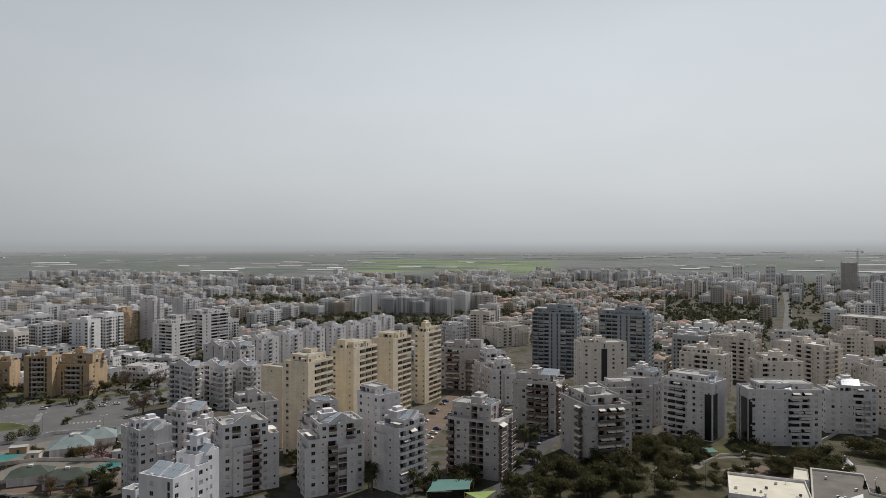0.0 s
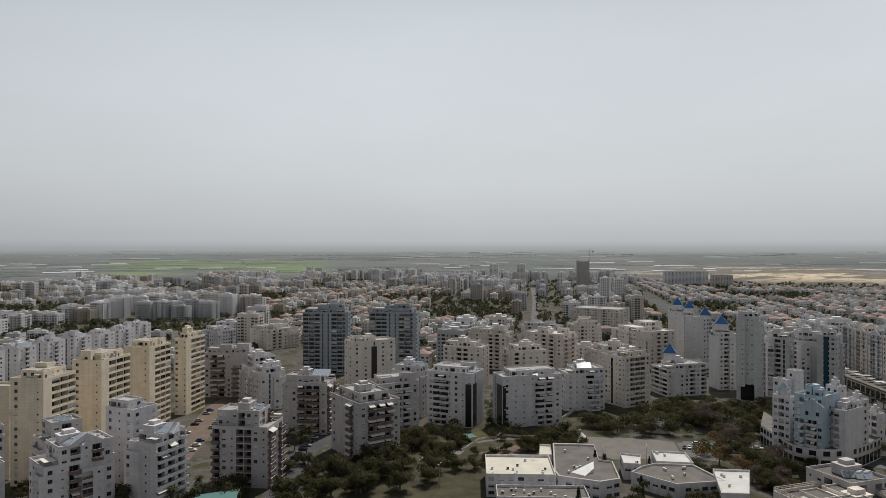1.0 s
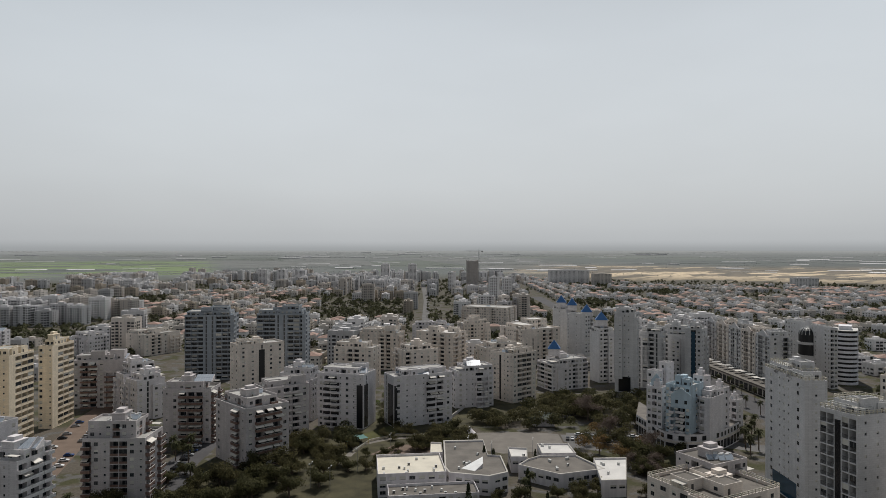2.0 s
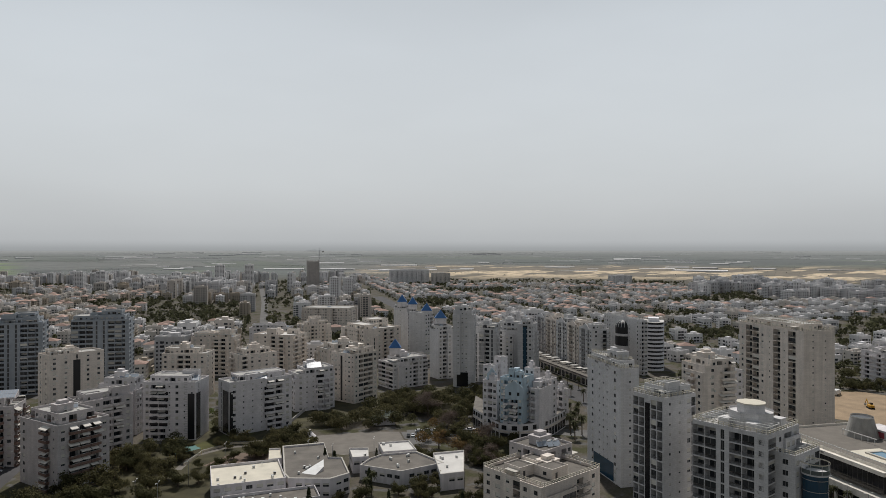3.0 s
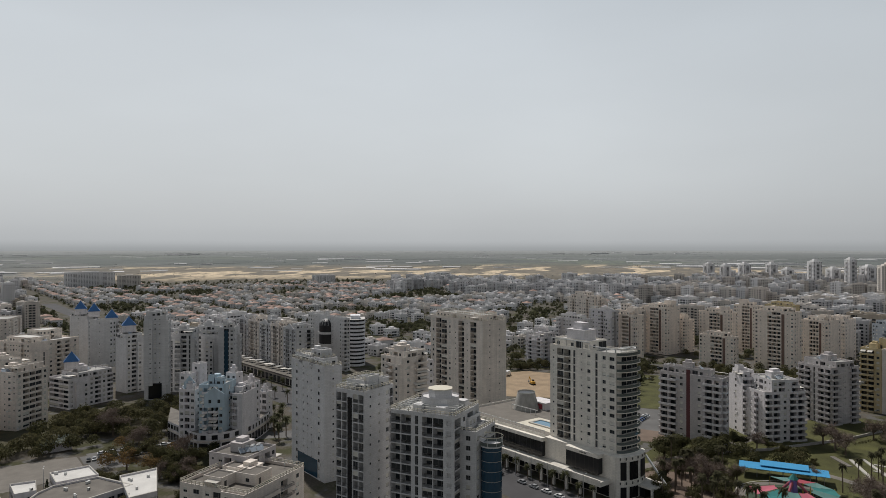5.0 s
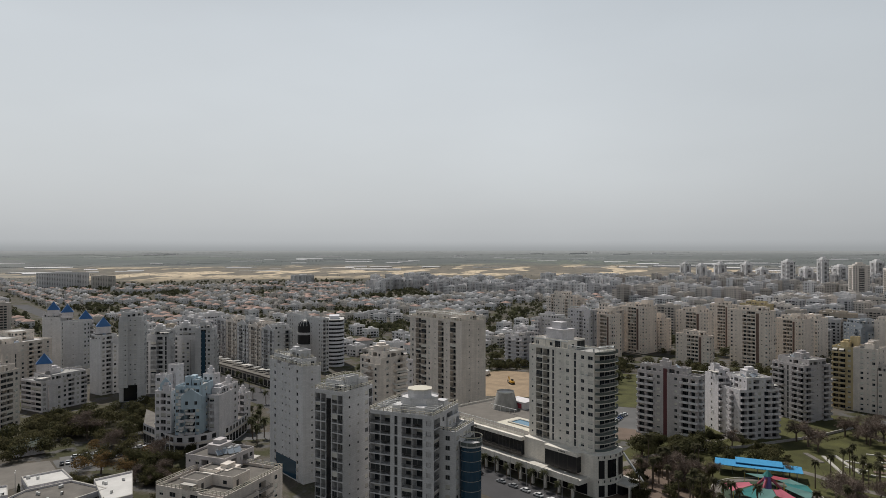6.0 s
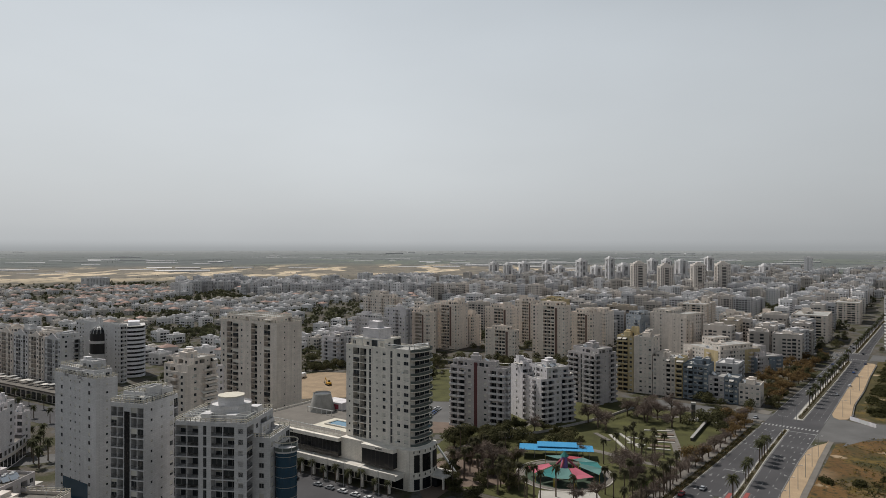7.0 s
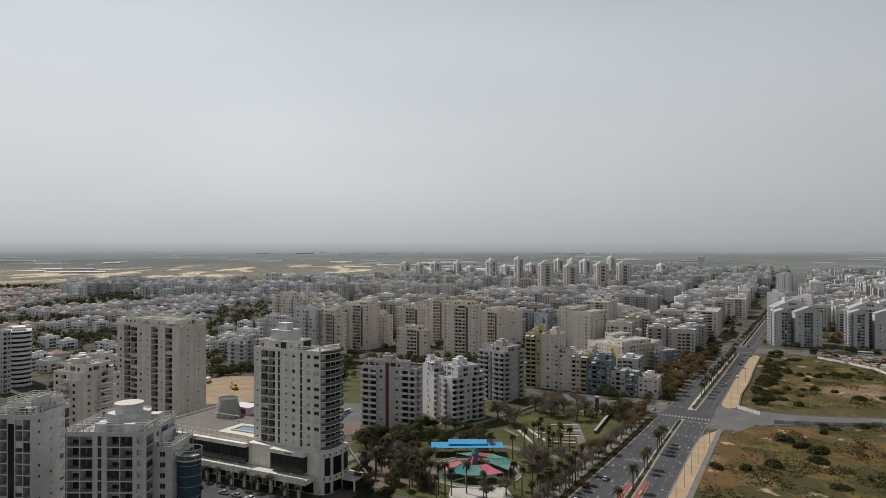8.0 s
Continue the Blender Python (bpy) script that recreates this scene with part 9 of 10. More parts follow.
for name, mat, count, size in (("dry_grass", LEAVES["gorse"], 12000, 0.5), ("low_scrub", LEAVES["bush"], 26000, 0.5)):
    b = Mesh()
    for _ in range(count):
        x, y = rng.uniform(200, 600), rng.uniform(-420, -90)
        dens = noise.noise((x / 22, y / 22, 7.0 if name == "dry_grass" else 1.0))
        if in_scrub(x, y) and dens > (-0.1 if name == "dry_grass" else 0.05):
            tall = name == "low_scrub" and dens > 0.22
            for _ in range(8 if tall else 4):
                leaf(b, Vector((x + rng.gauss(0, 0.7), y + rng.gauss(0, 0.7), rng.uniform(0.1, 1.9 if tall else 0.5))), rng.uniform(0.25, 0.6 if tall else 0.5), rng, mat, Vector((0, 0, 1.0)))
    tagged(new(name, b.data(name)), "tufts of dry grass and low scrub" if name == "dry_grass" else "low grey-green scrub plants", "grass", kind="stuff")


# ---- vehicles ----
CAR_PAINT = {
    "white": surface("white_car_paint", (0.72, 0.72, 0.72), rough=0.25, spread=0.02), "silver": surface("silver_car_paint", (0.42, 0.43, 0.45), rough=0.25, spread=0.02, metal=0.3),
    "black": surface("black_car_paint", (0.02, 0.02, 0.024), rough=0.2, spread=0.02), "red": surface("dark_red_car_paint", (0.25, 0.02, 0.02), rough=0.25, spread=0.02), "blue": surface("blue_car_paint", (0.03, 0.07, 0.20), rough=0.25, spread=0.02)}
TYRE = surface("black_rubber", (0.02, 0.02, 0.02), rough=0.9, spread=0.05)
FIRST_CAR = {}


def car(x, y, heading, paint, z=0.06):
    """A parked or standing saloon, pointing along heading."""
    at = Matrix.Translation((x, y, z)) @ Matrix.Rotation(radians(90 - heading), 4, "Z")
    if paint in FIRST_CAR:
        return copy_thing(FIRST_CAR[paint], at)
    ob = thing("car", at, "%s parked saloon car" % paint, "car", "cars in the streets")
    m = Mesh()
    prof = [(-2.15, 0.35), (-2.2, 0.8), (-1.9, 0.95), (1.0, 0.95), (2.05, 0.75), (2.2, 0.5), (2.15, 0.35)]
    for s in (-0.85, 0.85):
        m.poly([(px, s, pz) for px, pz in prof], CAR_PAINT[paint])
    for (a, b), (c, d) in zip(prof, prof[1:] + prof[:1]):
        m.quad((a, -0.85, b), (c, -0.85, d), (c, 0.85, d), (a, 0.85, b), CAR_PAINT[paint])
    m.box(-1.25, -0.66, 1.38, 0.25, 0.66, 1.46, CAR_PAINT[paint])
    part("body", m, ob)
    m = Mesh()
    cabin = [(-1.85, 0.94), (-1.3, 1.39), (0.3, 1.39), (1.0, 0.94)]
    for s in (-1, 1):
        m.poly([(px, s * (0.78 if pz < 1 else 0.68), pz) for px, pz in cabin], GLASS)
    for (a, b), (c, d) in zip(cabin, cabin[1:]):
        wa, wb = (0.78 if b < 1 else 0.68), (0.78 if d < 1 else 0.68)
        m.quad((a, -wa, b), (c, -wb, d), (c, wb, d), (a, wa, b), GLASS)
    part("window", m, ob)
    w = Mesh()
    w.tube((0, -0.1, 0), (0, 0.1, 0), 0.32, 0.32, TYRE, 12)
    w.tube((0, -0.11, 0), (0, 0.11, 0), 0.18, 0.18, STEEL, 8)
    wd = w.data("wheel")
    for px in (-1.35, 1.35):
        for py in (-0.78, 0.78):
            part("wheel", wd, ob, Matrix.Translation((px, py, 0.32)))
    FIRST_CAR[paint] = ob
    return ob


PAINTS = ["white", "white", "white", "silver", "silver", "black", "black", "blue"]
cars = random.Random(31)
for k in range(8):
    v = tower.matrix_basis @ Vector((-18.0, 6 + k * 6.6, 0))
    if k != 5:
        car(v.x, v.y, 29, PAINTS[k])
for k in range(12):
    for s in (-5.5, 5.5):
        if cars.random() < 0.7:
            v = Vector((-14 + k * 1.9, 326 + k * 7.6, 0)) + Vector((0.97, -0.24, 0)) * s
            if clear_of_buildings(v.x, v.y, 1):
                car(v.x, v.y, 104, cars.choice(PAINTS))
for k in range(9):
    car(28 + k * 2.6 + 4, 292 + k * 6.0, 115, cars.choice(PAINTS))
for x, y, h, c in ((269, -78, 122, "silver"), (262, -68, 302, "red"), (246, -60, 122, "white"), (470, -207, 122, "black"), (545, -262, 122, "black"), (430, -160, 302, "white"), (385, -140, 302, "silver"), (640, -312, 302, "black"),
                   (720, -365, 122, "white"), (-204, 399, 60, "white"), (-198, 404, 60, "white"), (-190, 408, 60, "silver"), (-206, 405, 60, "white"), (-235, 392, 70, "white"), (-176, 372, 30, "silver"),
                   (-150, 262, 80, "white"), (-143, 258, 85, "blue"), (-160, 250, 80, "black"), (-166, 252, 80, "black"), (-186, 258, 60, "white"), (-140, 268, 80, "silver")):
    car(x, y, h, c)
for k in range(8):
    car(213 + k * 2.2, 259 - k * 1.9 + (k % 3) * 1.0, 40, cars.choice(PAINTS))
for k in range(13):
    for off_ in (-4.6, 4.6):
        if cars.random() < 0.7:
            car(220 + k * 3.6 + off_ * 0.57, 258 - k * 2.6 + off_ * 0.82, 125, cars.choice(PAINTS))
for k in range(7):
    car(372 + k * 3.0, 42 - k * 0.6, 10, cars.choice(PAINTS))
for k in range(16):
    v = pq(500 + k * 18 + cars.uniform(-5, 5), cars.choice((71, 74.5, 78, 81.5, 57, 60.5, 53.5)))
    car(v[0], v[1], 122, cars.choice(PAINTS))
for k in range(10):
    v = polar(cars.uniform(83, 87), cars.uniform(500, 560))
    car(v.x, v.y, cars.choice((29, 119)), cars.choice(PAINTS))


# ---- street furniture ----
def street_lamp(x, y, heading, height=9.5):
    at = Matrix.Translation((x, y, 0)) @ Matrix.Rotation(radians(90 - heading), 4, "Z")
    if "lamp" in FIRST_CAR:
        return copy_thing(FIRST_CAR["lamp"], at)
    ob = thing("street_lamp", at, "tall grey steel street lamp with twin arms", "lamp", "street lamps")
    m = Mesh()
    m.tube((0, 0, 0), (0, 0, height), 0.13, 0.07, STEEL, 8)
    part("pole", m, ob)
    for s in (-1, 1):
        m = Mesh()
        m.tube((0, 0, height - 0.1), (s * 1.6, 0, height + 0.3), 0.05, 0.04, STEEL, 6)
        m.box(s * 1.5 - 0.35, -0.14, height + 0.24, s * 1.5 + 0.45, 0.14, height + 0.38, FRAME)
        part("lamp_head", m, ob)
    FIRST_CAR["lamp"] = ob
    return ob


for p in list(range(195, 400, 34)) + list(range(440, 1000, 38)):
    v = pq(p + 8, share("median_left", "median_right", 0.5)(p + 8))
    street_lamp(v[0], v[1], 32)
for p in list(range(190, 360, 17)) + [432, 470, 520, 580]:
    v = pq(p, 46.8)
    street_lamp(v[0], v[1], 32)
for az, r in ((19.2, 262), (17.6, 268), (31.0, 300), (33.0, 292), (21.5, 285), (24.3, 305), (-31, 400), (-27, 380), (36.5, 300)):
    v = polar(az, r)
    street_lamp(v.x, v.y, 40)
for k in range(9):
    v = tower.matrix_basis @ Vector((-13.0, 5 + k * 9, 0))
    street_lamp(v.x, v.y, 119)


# ---- school, kindergarten, park ----
TEAL = surface("grey_teal_roof_sheet", (0.20, 0.245, 0.245), rough=0.6, spread=0.1, streak=0.1)
GREEN_ROOF = surface("dark_green_roof_tiles", (0.06, 0.075, 0.06), rough=0.8, spread=0.2)


def hip_house(x, y, turn, w, d, h, rise_, roof, label):
    ob = thing("kindergarten_house", Matrix.Translation((x, y, 0)) @ Matrix.Rotation(radians(turn), 4, "Z"), label, "house")
    m = Mesh()
    m.box(-w / 2, -d / 2, 0, w / 2, d / 2, h, WALLS["plaster"])
    part("wall", m, ob)
    o = 0.8
    a, b = w / 2 + o, d / 2 + o
    m = Mesh()
    k = min(a, b) * 0.85
    if w >= d:
        r0, r1 = (-a + k, 0), (a - k, 0)
    else:
        r0, r1 = (0, -b + k), (0, b - k)
    c = [(-a, -b, h), (a, -b, h), (a, b, h), (-a, b, h)]
    e, f = (*r0, h + rise_), (*r1, h + rise_)
    faces = (((c[0], c[1], f, e)), (c[1], c[2], f), ((c[2], c[3], e, f)), (c[3], c[0], e)) if w >= d else ((c[0], c[1], e), (c[1], c[2], f, e), (c[2], c[3], f), (c[3], c[0], e, f))
    for q in faces:
        m.poly(list(q), roof)
    m.box(-a, -b, h - 0.25, a, b, h - 0.003, FRAME)
    m.box(-0.8, -0.8, h + rise_ - 0.8, 0.8, 0.8, h + rise_ + 0.5, FRAME)
    part("roof", m, ob)
    for s in (-1, 1):
        for i in range(int(w // 3.2)):
            px = -w / 2 + 1.8 + i * 3.2
            at = Matrix.Translation((px, s * (d / 2 + 0.01), 1.0))
            if s > 0:
                at = at @ Matrix.Rotation(math.pi, 4, "Z")
            part("window", window_mesh(1.3, 1.3, 0), ob, at)
    for s in (-1, 1):
        for i in range(int(d // 3.2)):
            at = Matrix.Translation((s * (w / 2 + 0.01), -d / 2 + 1.8 + i * 3.2, 1.0)) @ Matrix.Rotation(-s * -math.pi / 2, 4, "Z")
            part("window", window_mesh(1.3, 1.3, 0), ob, at)


hip_house(-172, 309, 25, 17, 14, 4.0, 4.0, TEAL, "kindergarten hall with grey-teal hipped roof")
hip_house(-167, 323, 25, 15, 13, 4.0, 4.0, TEAL, "kindergarten hall with grey-teal hipped roof")
hip_house(-154, 335, 25, 17, 14, 4.0, 4.0, TEAL, "kindergarten hall with grey-teal hipped roof")
hip_house(-167, 270, 20, 15, 10, 3.5, 3.0, GREEN_ROOF, "small white house with dark green hipped roof")
hip_house(-150.5, 267, 20, 16, 10, 3.5, 3.0, GREEN_ROOF, "small white house with dark green hipped roof")
hip_house(-186, 262, 20, 12, 10, 3.5, 2.5, GREEN_ROOF, "small white house with dark green hipped roof")


def shade_sail(points, colour, label):
    """A cloth stretched between posts."""
    c = sum((Vector(p) for p in points), Vector()) / len(points)
    ob = thing("shade_sail", Matrix.Translation((c.x, c.y, 0)), label, "canopy", "shade sails")
    m = Mesh()
    rel = [Vector(p) - Vector((c.x, c.y, 0)) for p in points]
    mid = sum(rel, Vector()) / len(rel) - Vector((0, 0, 0.5))
    for a, b in zip(rel, rel[1:] + rel[:1]):
        half = (a + b) / 2 * 0.94 + mid * 0.06
        m.poly([tuple(a), tuple(half), tuple(mid)], SAILS[colour])
        m.poly([tuple(half), tuple(b), tuple(mid)], SAILS[colour])
    part("cloth", m, ob)
    for a in rel:
        m = Mesh()
        m.tube((a.x, a.y, 0), (a.x, a.y, a.z + 0.2), 0.1, 0.08, YELLOW_POST, 6)
        part("post", m, ob)


YELLOW_POST = surface("yellow_painted_steel", (0.55, 0.42, 0.08), rough=0.5, spread=0.06)
cx, cy = 281.0, -25.5
for k, (a0, colour) in enumerate(((185, "pink"), (215, "mint"), (245, "teal"), (280, "pink"), (20, "mint"), (50, "red"), (80, "mint"), (110, "teal"), (140, "mint"))):
    pts = []
    for a, rr, z in ((a0 - 14, 6.5, 5.0), (a0 - 16, 16, 3.6), (a0 + 16, 16, 3.6), (a0 + 14, 6.5, 5.0)):
        pts.append((cx + rr * math.sin(radians(a + 60)), cy + rr * math.cos(radians(a + 60)), z))
    shade_sail(pts, colour, "%s shade sail on yellow posts over a playground" % colour)
play = thing("play_tower", Matrix.Translation((cx, cy, 0)), "purple climbing tower with pink slides and teal roof", "playground")
m = Mesh()
m.tube((0, 0, 0), (0, 0, 8), 1.6, 1.2, SAILS["violet"], 8)
part("tower", m, play)
m = Mesh()
m.tube((0, 0, 8), (0, 0, 10), 1.9, 0.2, SAILS["teal"], 8)
part("roof", m, play)
for a in (0.6, 2.7, 4.7):
    m = Mesh()
    m.tube((math.cos(a), math.sin(a), 7), (8 * math.cos(a), 8 * math.sin(a), 0.4), 0.5, 0.5, SAILS["pink"], 8)
    part("slide", m, play)
RUBBER = surface("green_rubber_floor", (0.05, 0.075, 0.05), rough=0.9, spread=0.2)
sheet("play_floor", [(cx + 16.5 * math.cos(t), cy + 16.5 * math.sin(t)) for t in np.linspace(0, 6.28, 33)[:-1]], 0.13, RUBBER, "green rubber floor of the playground", "floor")
m = Mesh()
for t0, t1 in zip(np.linspace(0, 6.283, 41), np.linspace(0, 6.283, 41)[1:]):
    for r0, r1, z, mat in ((16.5, 20.0, 0.135, PAVING), (19.8, 20.2, 0.5, KERB)):
        m.quad(*[(cx + r * math.cos(t), cy + r * math.sin(t), z) for r, t in ((r0, t0), (r1, t0), (r1, t1), (r0, t1))], mat)
tagged(new("park_path", m.data("park_path")), "curved paved path round the playground", "path", kind="structure")
shelter = thing("blue_shelter", Matrix.Translation((306, -23.5, 0)) @ Matrix.Rotation(radians(-93), 4, "Z"), "long open shelter with bright blue corrugated roof", "shelter")
for x0, x1, z in ((-16, 4, 4.0), (-8, 10, 4.7), (3, 17, 4.1)):
    m = Mesh()
    m.box(x0, -5.0 if z < 4.5 else -1.5, z, x1, 4.5 if z < 4.5 else 6.5, z + 0.15, SAILS["blue"])
    for k in range(int((x1 - x0) / 1.5)):
        m.box(x0 + k * 1.5, -4.9 if z < 4.5 else -1.4, z + 0.15, x0 + k * 1.5 + 0.4, 4.4 if z < 4.5 else 6.4, z + 0.22, SAILS["blue"])
    part("roof", m, shelter)
for x in np.linspace(-14, 15, 7):
    for y in (-3.2, 3.2):
        m = Mesh()
        m.tube((x, y, 0), (x, y, 4.0), 0.1, 0.1, STEEL, 6)
        part("post", m, shelter)
for a, b, wide, mat in (((344, -54), (318, -57.5), 1.5, KERB), ((347, -59), (322, -64.5), 1.5, KERB), ((354, -73), (353, -87), 1.3, KERB), ((347, -76), (346, -86), 2.6, RED_PAVING), ((342.5, -75), (341.5, -86), 1.4, KERB), ((337, -75), (336, -84), 3.0, RED_PAVING),
                        ((333, -74), (332, -83), 1.3, KERB), ((327, -70), (325, -79), 2.8, RED_PAVING), ((322, -68), (320, -78), 1.3, KERB), ((340, -62), (337, -70), 1.2, KERB), ((330, -60), (327, -68), 1.2, KERB), ((346, -47), (333, -52), 2.2, PAVING)):
    d = Vector((b[0] - a[0], b[1] - a[1], 0))
    at = Matrix.Translation((*a, 0.1)) @ Matrix.Rotation(math.atan2(d.y, d.x), 4, "Z")
    m = Mesh()
    m.box(0, -wide / 2, 0, d.length, wide / 2, 0.35, mat, at)
    tagged(new("terrace_strip", m.data("terrace_strip")), "pale stone terrace strip in the park lawn" if mat is KERB else "paved bed between terrace strips in the park", "terrace", kind="structure")
ribbon("park_path_2", [(322, -34), (314, -46), (304, -56), (296, -70), (290, -84)], 4.0, 0.14, PAVING, "paved path from the shelter through the park", "path")
ribbon("park_path_3", [(358, -87), (345, -85), (331, -83), (312, -80), (292, -82)], 4.0, 0.145, PAVING, "paved path beside the terraces", "path")
sheet("plaza_1", [(262, -14), (262, -36), (246, -38), (244, -12)], 0.14, KERB, "pale paved forecourt of the playground", "pavement")
stele = thing("memorial_stele", Matrix.Translation((378, -104.5, 0.12)) @ Matrix.Rotation(radians(-20), 4, "Z"), "dark stone memorial column on a pale plinth", "monument")
m = Mesh()
m.box(-3.5, -2.5, 0, 3.5, 2.5, 0.8, KERB)
part("plinth", m, stele)
m = Mesh()
m.box(-1.3, -1.0, 0.8, 1.3, 1.0, 9.5, RAIL)
m.box(-1.5, -1.2, 8.6, 1.5, 1.2, 9.6, CONCRETE)
part("column", m, stele)
ribbon("park_walk", [(282, 46), (300, 30), (330, 8), (360, -12), (396, -30), (428, -50)], 5, 0.16, PAVING, "paved walk along the park below the blocks", "path")
low_hedge = Mesh()
for a, b in (((286, 34), (328, 2)), ((334, -2), (392, -38)), ((318, -10), (360, -34)), ((372, -60), (410, -92))):
    for _ in range(900):
        v = Vector((*a, 0)).lerp(Vector((*b, 0)), PLANTS.random()) + Vector((PLANTS.gauss(0, 0.6), PLANTS.gauss(0, 0.6), abs(PLANTS.gauss(0.3, 0.4))))
        leaf(low_hedge, v, PLANTS.uniform(0.15, 0.35), PLANTS, LEAVES["dark"])
tagged(new("park_hedge", low_hedge.data("park_hedge")), "low dark green hedges between park lawns", "hedge", kind="stuff")
sheet("plaza", [(243, 28), (262, 20), (268, -2), (300, 10), (292, 36), (262, 34)], 0.12, RED_PAVING, "reddish paved plaza beside the tower", "pavement")
# teal net canopies in the gardens
shade_sail([(-6, 246, 4.5), (10, 249, 4.5), (12, 262, 4.2), (-4, 260, 4.2)], "mint", "pale turquoise net canopy over a yard")
shade_sail([(8, 247, 4.0), (20, 249, 4.0), (14, 240, 3.5)], "lime", "lime green shade cloth")
shade_sail([(112, 306, 3.0), (124, 308, 3.0), (124, 300, 3.0), (112, 298, 3.0)], "mint", "pale turquoise canopy in the garden")
shade_sail([(-144, 272, 4.0), (-136, 274, 4.0), (-134, 282, 4.0), (-142, 282, 4.0)], "teal", "teal shade cloth over a playground")
shade_sail([(-196, 292, 4.0), (-184, 294, 4.0), (-186, 284, 4.0), (-196, 284, 4.0)], "teal", "teal shade cloth over a playground")
# low pavilion and domed white hut beside the yard
hip_house(221, 291, 60, 15, 12, 4.0, 1.6, GREEN_ROOF, "low pavilion with dark roof and white eaves")
m = Mesh()
m.tube((0, 0, 0), (0, 0, 3.2), 2.6, 2.6, WALLS["plaster"], 16, False)
m.tube((0, 0, 3.2), (0, 0, 5.2), 2.9, 0.8, WALLS["plaster"], 16)
m.tube((0, 0, 5.2), (0, 0, 6.4), 0.8, 0.5, WALLS["plaster"], 12)
hut = new("white_hut", m.data("white_hut"))
hut.matrix_basis = Matrix.Translation((171, 283, 0))
tagged(hut, "small white domed hut beside the yard", "hut")
# markings at the street crossing
m = Mesh()
for k in range(26):
    a = Vector((-262, 362, 0)).lerp(Vector((-178, 428, 0)), k / 26)
    m.box(a.x - 1.2, a.y - 0.12, 0.046, a.x + 1.2, a.y + 0.12, 0.05, PAINT)
for cx0, cy0, ang in ((-226, 372, 25), (-186, 418, 60), (-196, 362, 110)):
    for k in range(9):
        at = Matrix.Translation((cx0, cy0, 0)) @ Matrix.Rotation(radians(ang), 4, "Z")
        m.box(-1.6, -9 + k * 2.1, 0.046, 1.6, -8.1 + k * 2.1, 0.051, PAINT, at)
for line, offs in (([(-420, 330), (-300, 352), (-262, 366)], (-8.5, -4.5, 0.0, 4.5, 8.5)), ([(-180, 425), (-160, 452), (-90, 580)], (-7, 0, 7)), ([(-228, 350), (-260, 300), (-300, 200)], (-4, 0, 4))):
    for (ax, ay), (bx, by) in zip(line, line[1:]):
        d = Vector((bx - ax, by - ay, 0))
        at = Matrix.Translation((ax, ay, 0)) @ Matrix.Rotation(math.atan2(d.y, d.x), 4, "Z")
        for o in offs:
            for k in range(int(d.length / 7)):
                m.box(k * 7, o - 0.13, 0.05, k * 7 + (3.5 if o else 6.9), o + 0.13, 0.056, PAINT, at)
tagged(new("road_marking_1", m.data("road_marking_1")), "white zebra stripes and dashes at the crossing", "road marking", kind="structure")

# low garden walls and sheds of the kindergarten
def low_wall(line, height, mat, label):
    m = Mesh()
    for (ax, ay), (bx, by) in zip(line, line[1:]):
        d = Vector((bx - ax, by - ay, 0))
        at = Matrix.Translation((ax, ay, 0)) @ Matrix.Rotation(math.atan2(d.y, d.x), 4, "Z")
        m.box(0, -0.15, 0, d.length, 0.15, height, mat, at)
        m.box(-0.05, -0.2, height, d.length + 0.05, 0.2, height + 0.12, KERB, at)
    tagged(new("garden_wall", m.data("garden_wall")), label, "wall", kind="structure")


low_wall([(-216, 318), (-198, 338), (-162, 350), (-122, 348), (-112, 320)], 1.6, WALLS["plaster"], "low white wall round the kindergarten")
low_wall([(-205, 282), (-180, 296), (-150, 296), (-128, 290)], 1.4, WALLS["beige"], "low wall between kindergarten yards")
low_wall([(-198, 256), (-176, 268), (-146, 268)], 1.4, WALLS["plaster"], "white fence wall beside the lane")
low_wall([(328, 6), (345.5, -21), (378, -57), (404, -78)], 1.2, WALLS["grey"], "low grey wall along the park walk")
low_wall([(112, 290), (126, 303), (142, 306), (154, 298)], 1.0, WALLS["cream"], "pale curved garden wall")
low_wall([(166, 300), (182, 322), (206, 344)], 1.6, WALLS["grey"], "grey stone wall under the trees")
SHED = random.Random(8)
for x, y, w, d, h in ((-196, 308, 7, 4, 3.0), (-184, 300, 5, 4, 2.8), (-146, 302, 6, 4, 3.0), (-150, 316, 8, 3, 2.8), (-128, 310, 6, 5, 3.2), (-180, 330, 8, 4, 3.0), (-124, 330, 5, 4, 2.8)):
    ob = thing("garden_shed", Matrix.Translation((x, y, 0)) @ Matrix.Rotation(SHED.uniform(0, 1.5), 4, "Z"), "small flat-roofed shed in a kindergarten yard", "shed", "kindergarten sheds")
    m = Mesh()
    m.box(-w / 2, -d / 2, 0, w / 2, d / 2, h, SHED.choice((WALLS["plaster"], WALLS["tan"], WALLS["beige"])))
    part("wall", m, ob)
    m = Mesh()
    m.box(-w / 2 - 0.3, -d / 2 - 0.3, h, w / 2 + 0.3, d / 2 + 0.3, h + 0.2, ROOF)
    part("roof", m, ob)
    m = Mesh()
    m.box(-0.5, -d / 2 - 0.05, 0, 0.5, -d / 2 - 0.004, 2.0, RAIL)
    part("door", m, ob)

YELLOW = surface("yellow_machine_paint", (0.50, 0.27, 0.03), rough=0.5, spread=0.1)
v = polar(75.1, 468)
digger = thing("excavator", Matrix.Translation((v.x, v.y, 0.06)) @ Matrix.Rotation(0.6, 4, "Z"), "yellow excavator on bare earth", "machine")
m = Mesh()
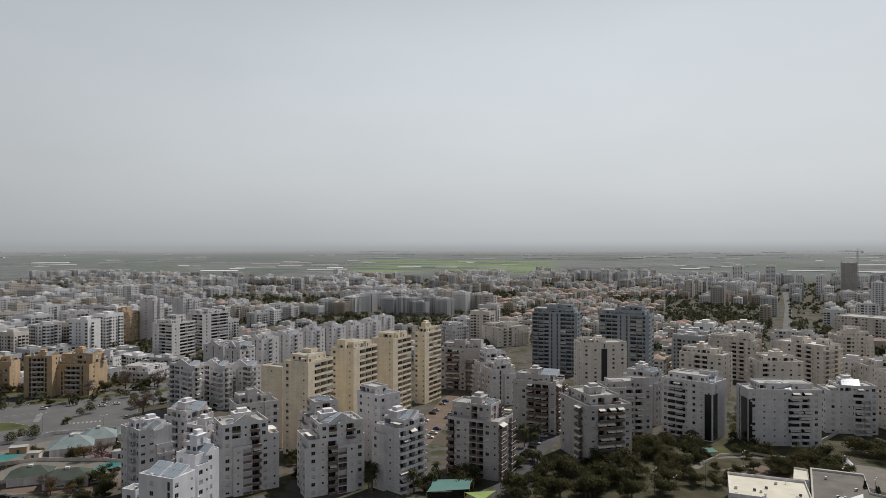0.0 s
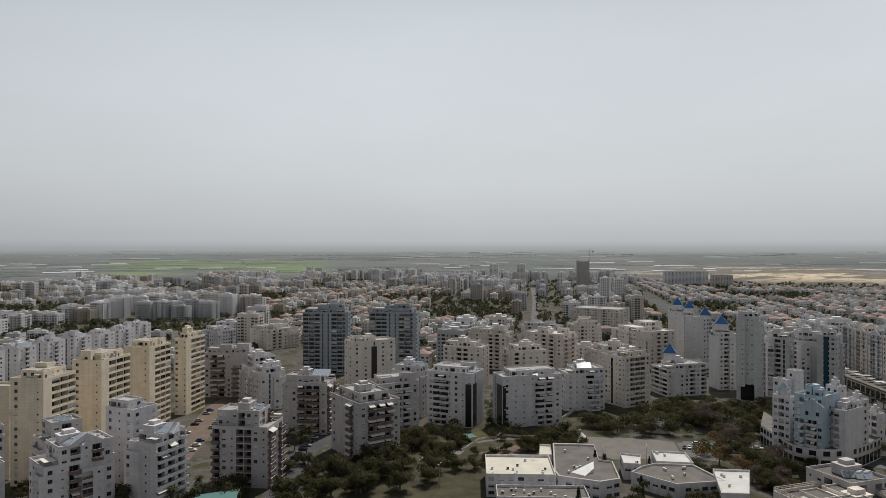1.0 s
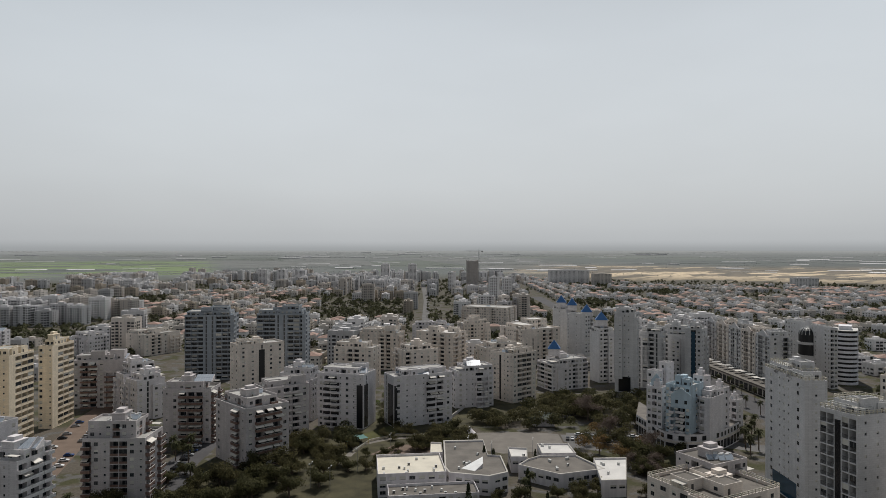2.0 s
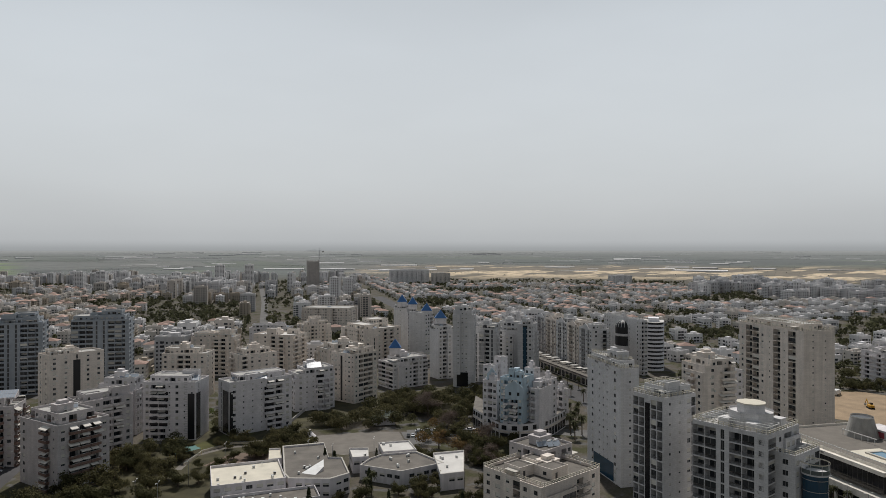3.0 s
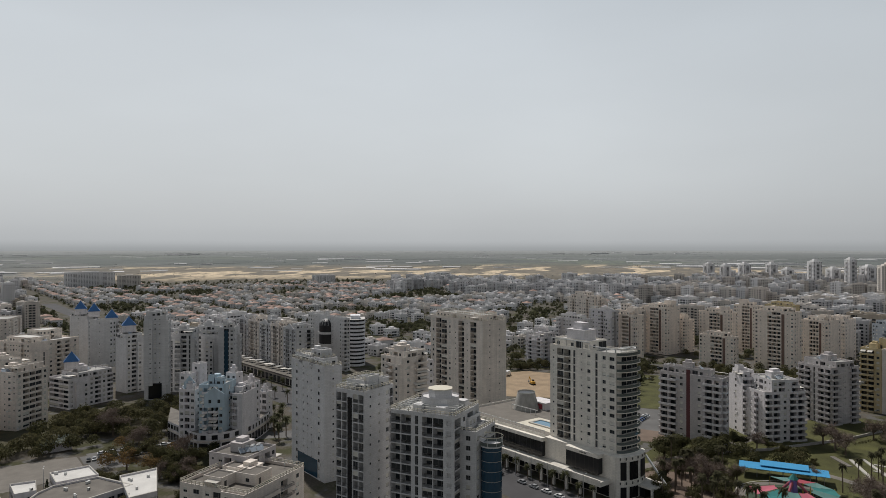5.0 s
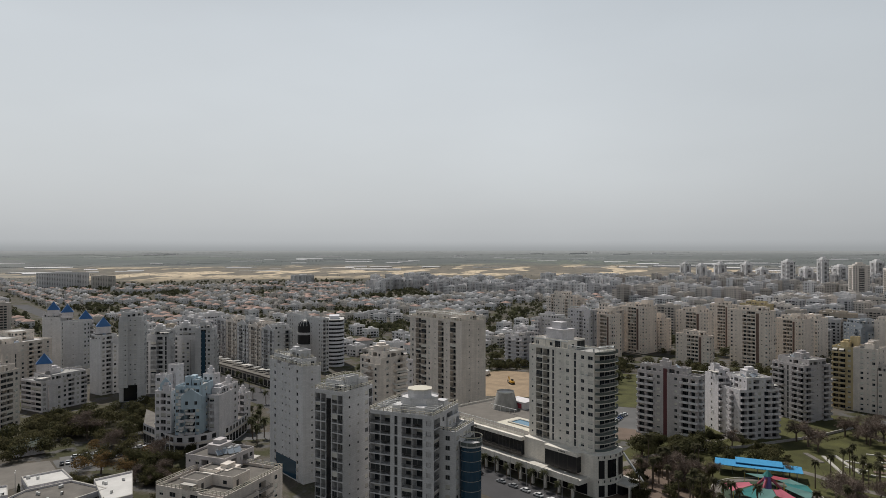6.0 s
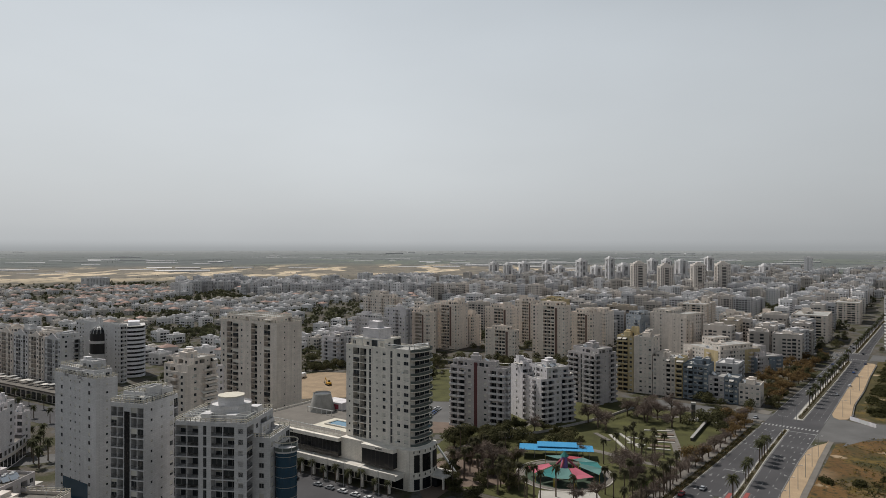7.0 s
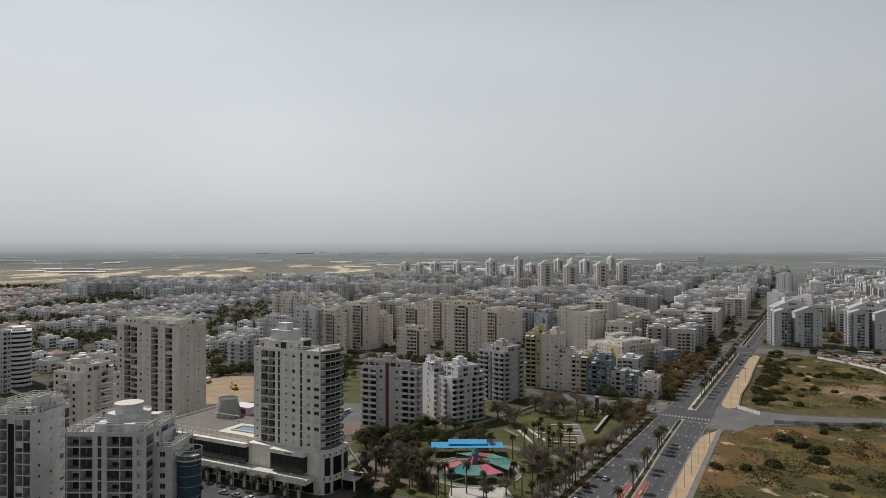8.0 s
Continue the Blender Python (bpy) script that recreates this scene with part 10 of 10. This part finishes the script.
for y in (-1.2, 1.2):
    m.box(-2.4, y - 0.35, 0, 2.4, y + 0.35, 0.9, TYRE)
part("track", m, digger)
m = Mesh()
m.box(-2.2, -1.4, 1.0, 1.6, 1.4, 2.2, YELLOW)
m.box(0.2, -1.4, 2.2, 1.6, 0.0, 3.2, GLASS)
part("body", m, digger)
m = Mesh()
m.tube((1.4, 0.5, 1.8), (4.6, 0.5, 4.6), 0.35, 0.28, YELLOW, 6)
m.tube((4.6, 0.5, 4.6), (6.8, 0.5, 1.4), 0.28, 0.2, YELLOW, 6)
m.box(6.3, 0.0, 0.5, 7.4, 1.0, 1.5, STEEL)
part("arm", m, digger)
v = polar(73.0, 500)
van = thing("box_truck", Matrix.Translation((v.x, v.y, 0.06)), "white box truck at the building site", "truck")
m = Mesh()
m.box(-4, -1.25, 1.0, 2.2, 1.25, 3.6, TANK)
part("box", m, van)
m = Mesh()
m.box(2.3, -1.2, 0.6, 4.0, 1.2, 2.6, CAR_PAINT["white"])
m.box(4.0, -1.0, 1.6, 4.03, 1.0, 2.4, GLASS)
part("cab", m, van)
for x in (-2.6, 3.0):
    for y in (-1.1, 1.1):
        w = Mesh()
        w.tube((x, y - 0.15, 0.5), (x, y + 0.15, 0.5), 0.5, 0.5, TYRE, 12)
        part("wheel", w, van)

# hoardings round the scrub, dark wall of the memorial, bus in the cross street
def hoarding(line, height, mats, label):
    """A fence of flat panels on posts."""
    fence = thing("hoarding", Matrix.Translation((*line[0], 0)), label, "fence")
    k = 0
    for (ax, ay), (bx, by) in zip(line, line[1:]):
        d = Vector((bx - ax, by - ay, 0))
        n = max(1, int(d.length / 4.5))
        for i in range(n):
            at = Matrix.Translation((ax - line[0][0] + d.x * i / n, ay - line[0][1] + d.y * i / n, 0)) @ Matrix.Rotation(math.atan2(d.y, d.x), 4, "Z")
            m = Mesh()
            m.box(0.04, -0.04, 0.08, d.length / n - 0.04, 0.04, height - 0.15 * (k * 5 % 3) * 0.3, mats[k % len(mats)])
            m.box(-0.05, -0.06, 0, 0.05, 0.06, height + 0.1, STEEL)
            part("panel", m, fence, at)
            k += 1


hoarding([pq(428, 43.0)[:2], pq(424, 38)[:2], pq(417, 30)[:2]], 2.2, (WALLS["bright"], FRAME, WALLS["plaster"]), "white panel hoarding at the side road")
hoarding([pq(p, q - 0.6)[:2] for p, q in ((436, 43.0), (470, 45.0), (520, 44.4), (576, 45.8), (640, 46.2))], 1.0, (WALLS["plaster"], WALLS["grey"]), "low pale fence along the sandy verge")
hoarding([(352, -194), (345, -228), (343, -262)], 1.9, (STEEL, WALLS["grey"]), "grey metal fence along the side road")
hoarding([(560, -347), (531, -355), (503, -358), (478, -352)], 2.0, (WALLS["bright"], WALLS["plaster"]), "white hoarding of a builders' yard")
m = Mesh()
d = Vector((46.6, -23.3, 0))
at = Matrix.Translation((336.3, -92.0, 0.1)) @ Matrix.Rotation(math.atan2(d.y, d.x), 4, "Z")
m.box(0, -0.5, 0, d.length, 0.5, 1.5, RAIL, at)
m.box(-0.2, -0.7, 1.5, d.length + 0.2, 0.7, 1.65, CONCRETE, at)
tagged(new("memorial_wall", m.data("memorial_wall")), "long low black stone wall beside the memorial", "wall", kind="structure")
bus = thing("bus", Matrix.Translation((576, -401, 0.06)) @ Matrix.Rotation(radians(90 - 212), 4, "Z"), "white city bus standing in the cross street", "bus")
m = Mesh()
m.box(-6, -1.25, 0.45, 6, 1.25, 1.5, CAR_PAINT["white"])
m.box(-6, -1.25, 2.5, 6, 1.25, 3.1, CAR_PAINT["white"])
m.box(-5.9, -1.15, 3.1, 5.9, 1.15, 3.22, CAR_PAINT["white"])
part("body", m, bus)
m = Mesh()
m.box(-5.98, -1.22, 1.5, 5.98, 1.22, 2.5, GLASS)
part("window", m, bus)
for x in (-3.6, 3.9):
    for y in (-1.1, 1.1):
        w = Mesh()
        w.tube((x, y - 0.16, 0.45), (x, y + 0.16, 0.45), 0.48, 0.48, TYRE, 12)
        part("wheel", w, bus)
yard = Mesh()
heap = random.Random(61)
for _ in range(150):
    x, y = heap.uniform(500, 572), heap.uniform(-392, -362)
    w, h = heap.uniform(0.6, 3.0), heap.uniform(0.4, 1.6)
    at = Matrix.Translation((x, y, 0)) @ Matrix.Rotation(heap.uniform(0, 3), 4, "Z")
    yard.box(-w, -w * 0.5, 0, w, w * 0.5, h, heap.choice((DIRT, CONCRETE, STEEL, RED_ROOF, KERB)), at)
tagged(new("building_material", yard.data("building_material")), "stacks of blocks, steel and rubble in a builders' yard", "rubble", kind="stuff")
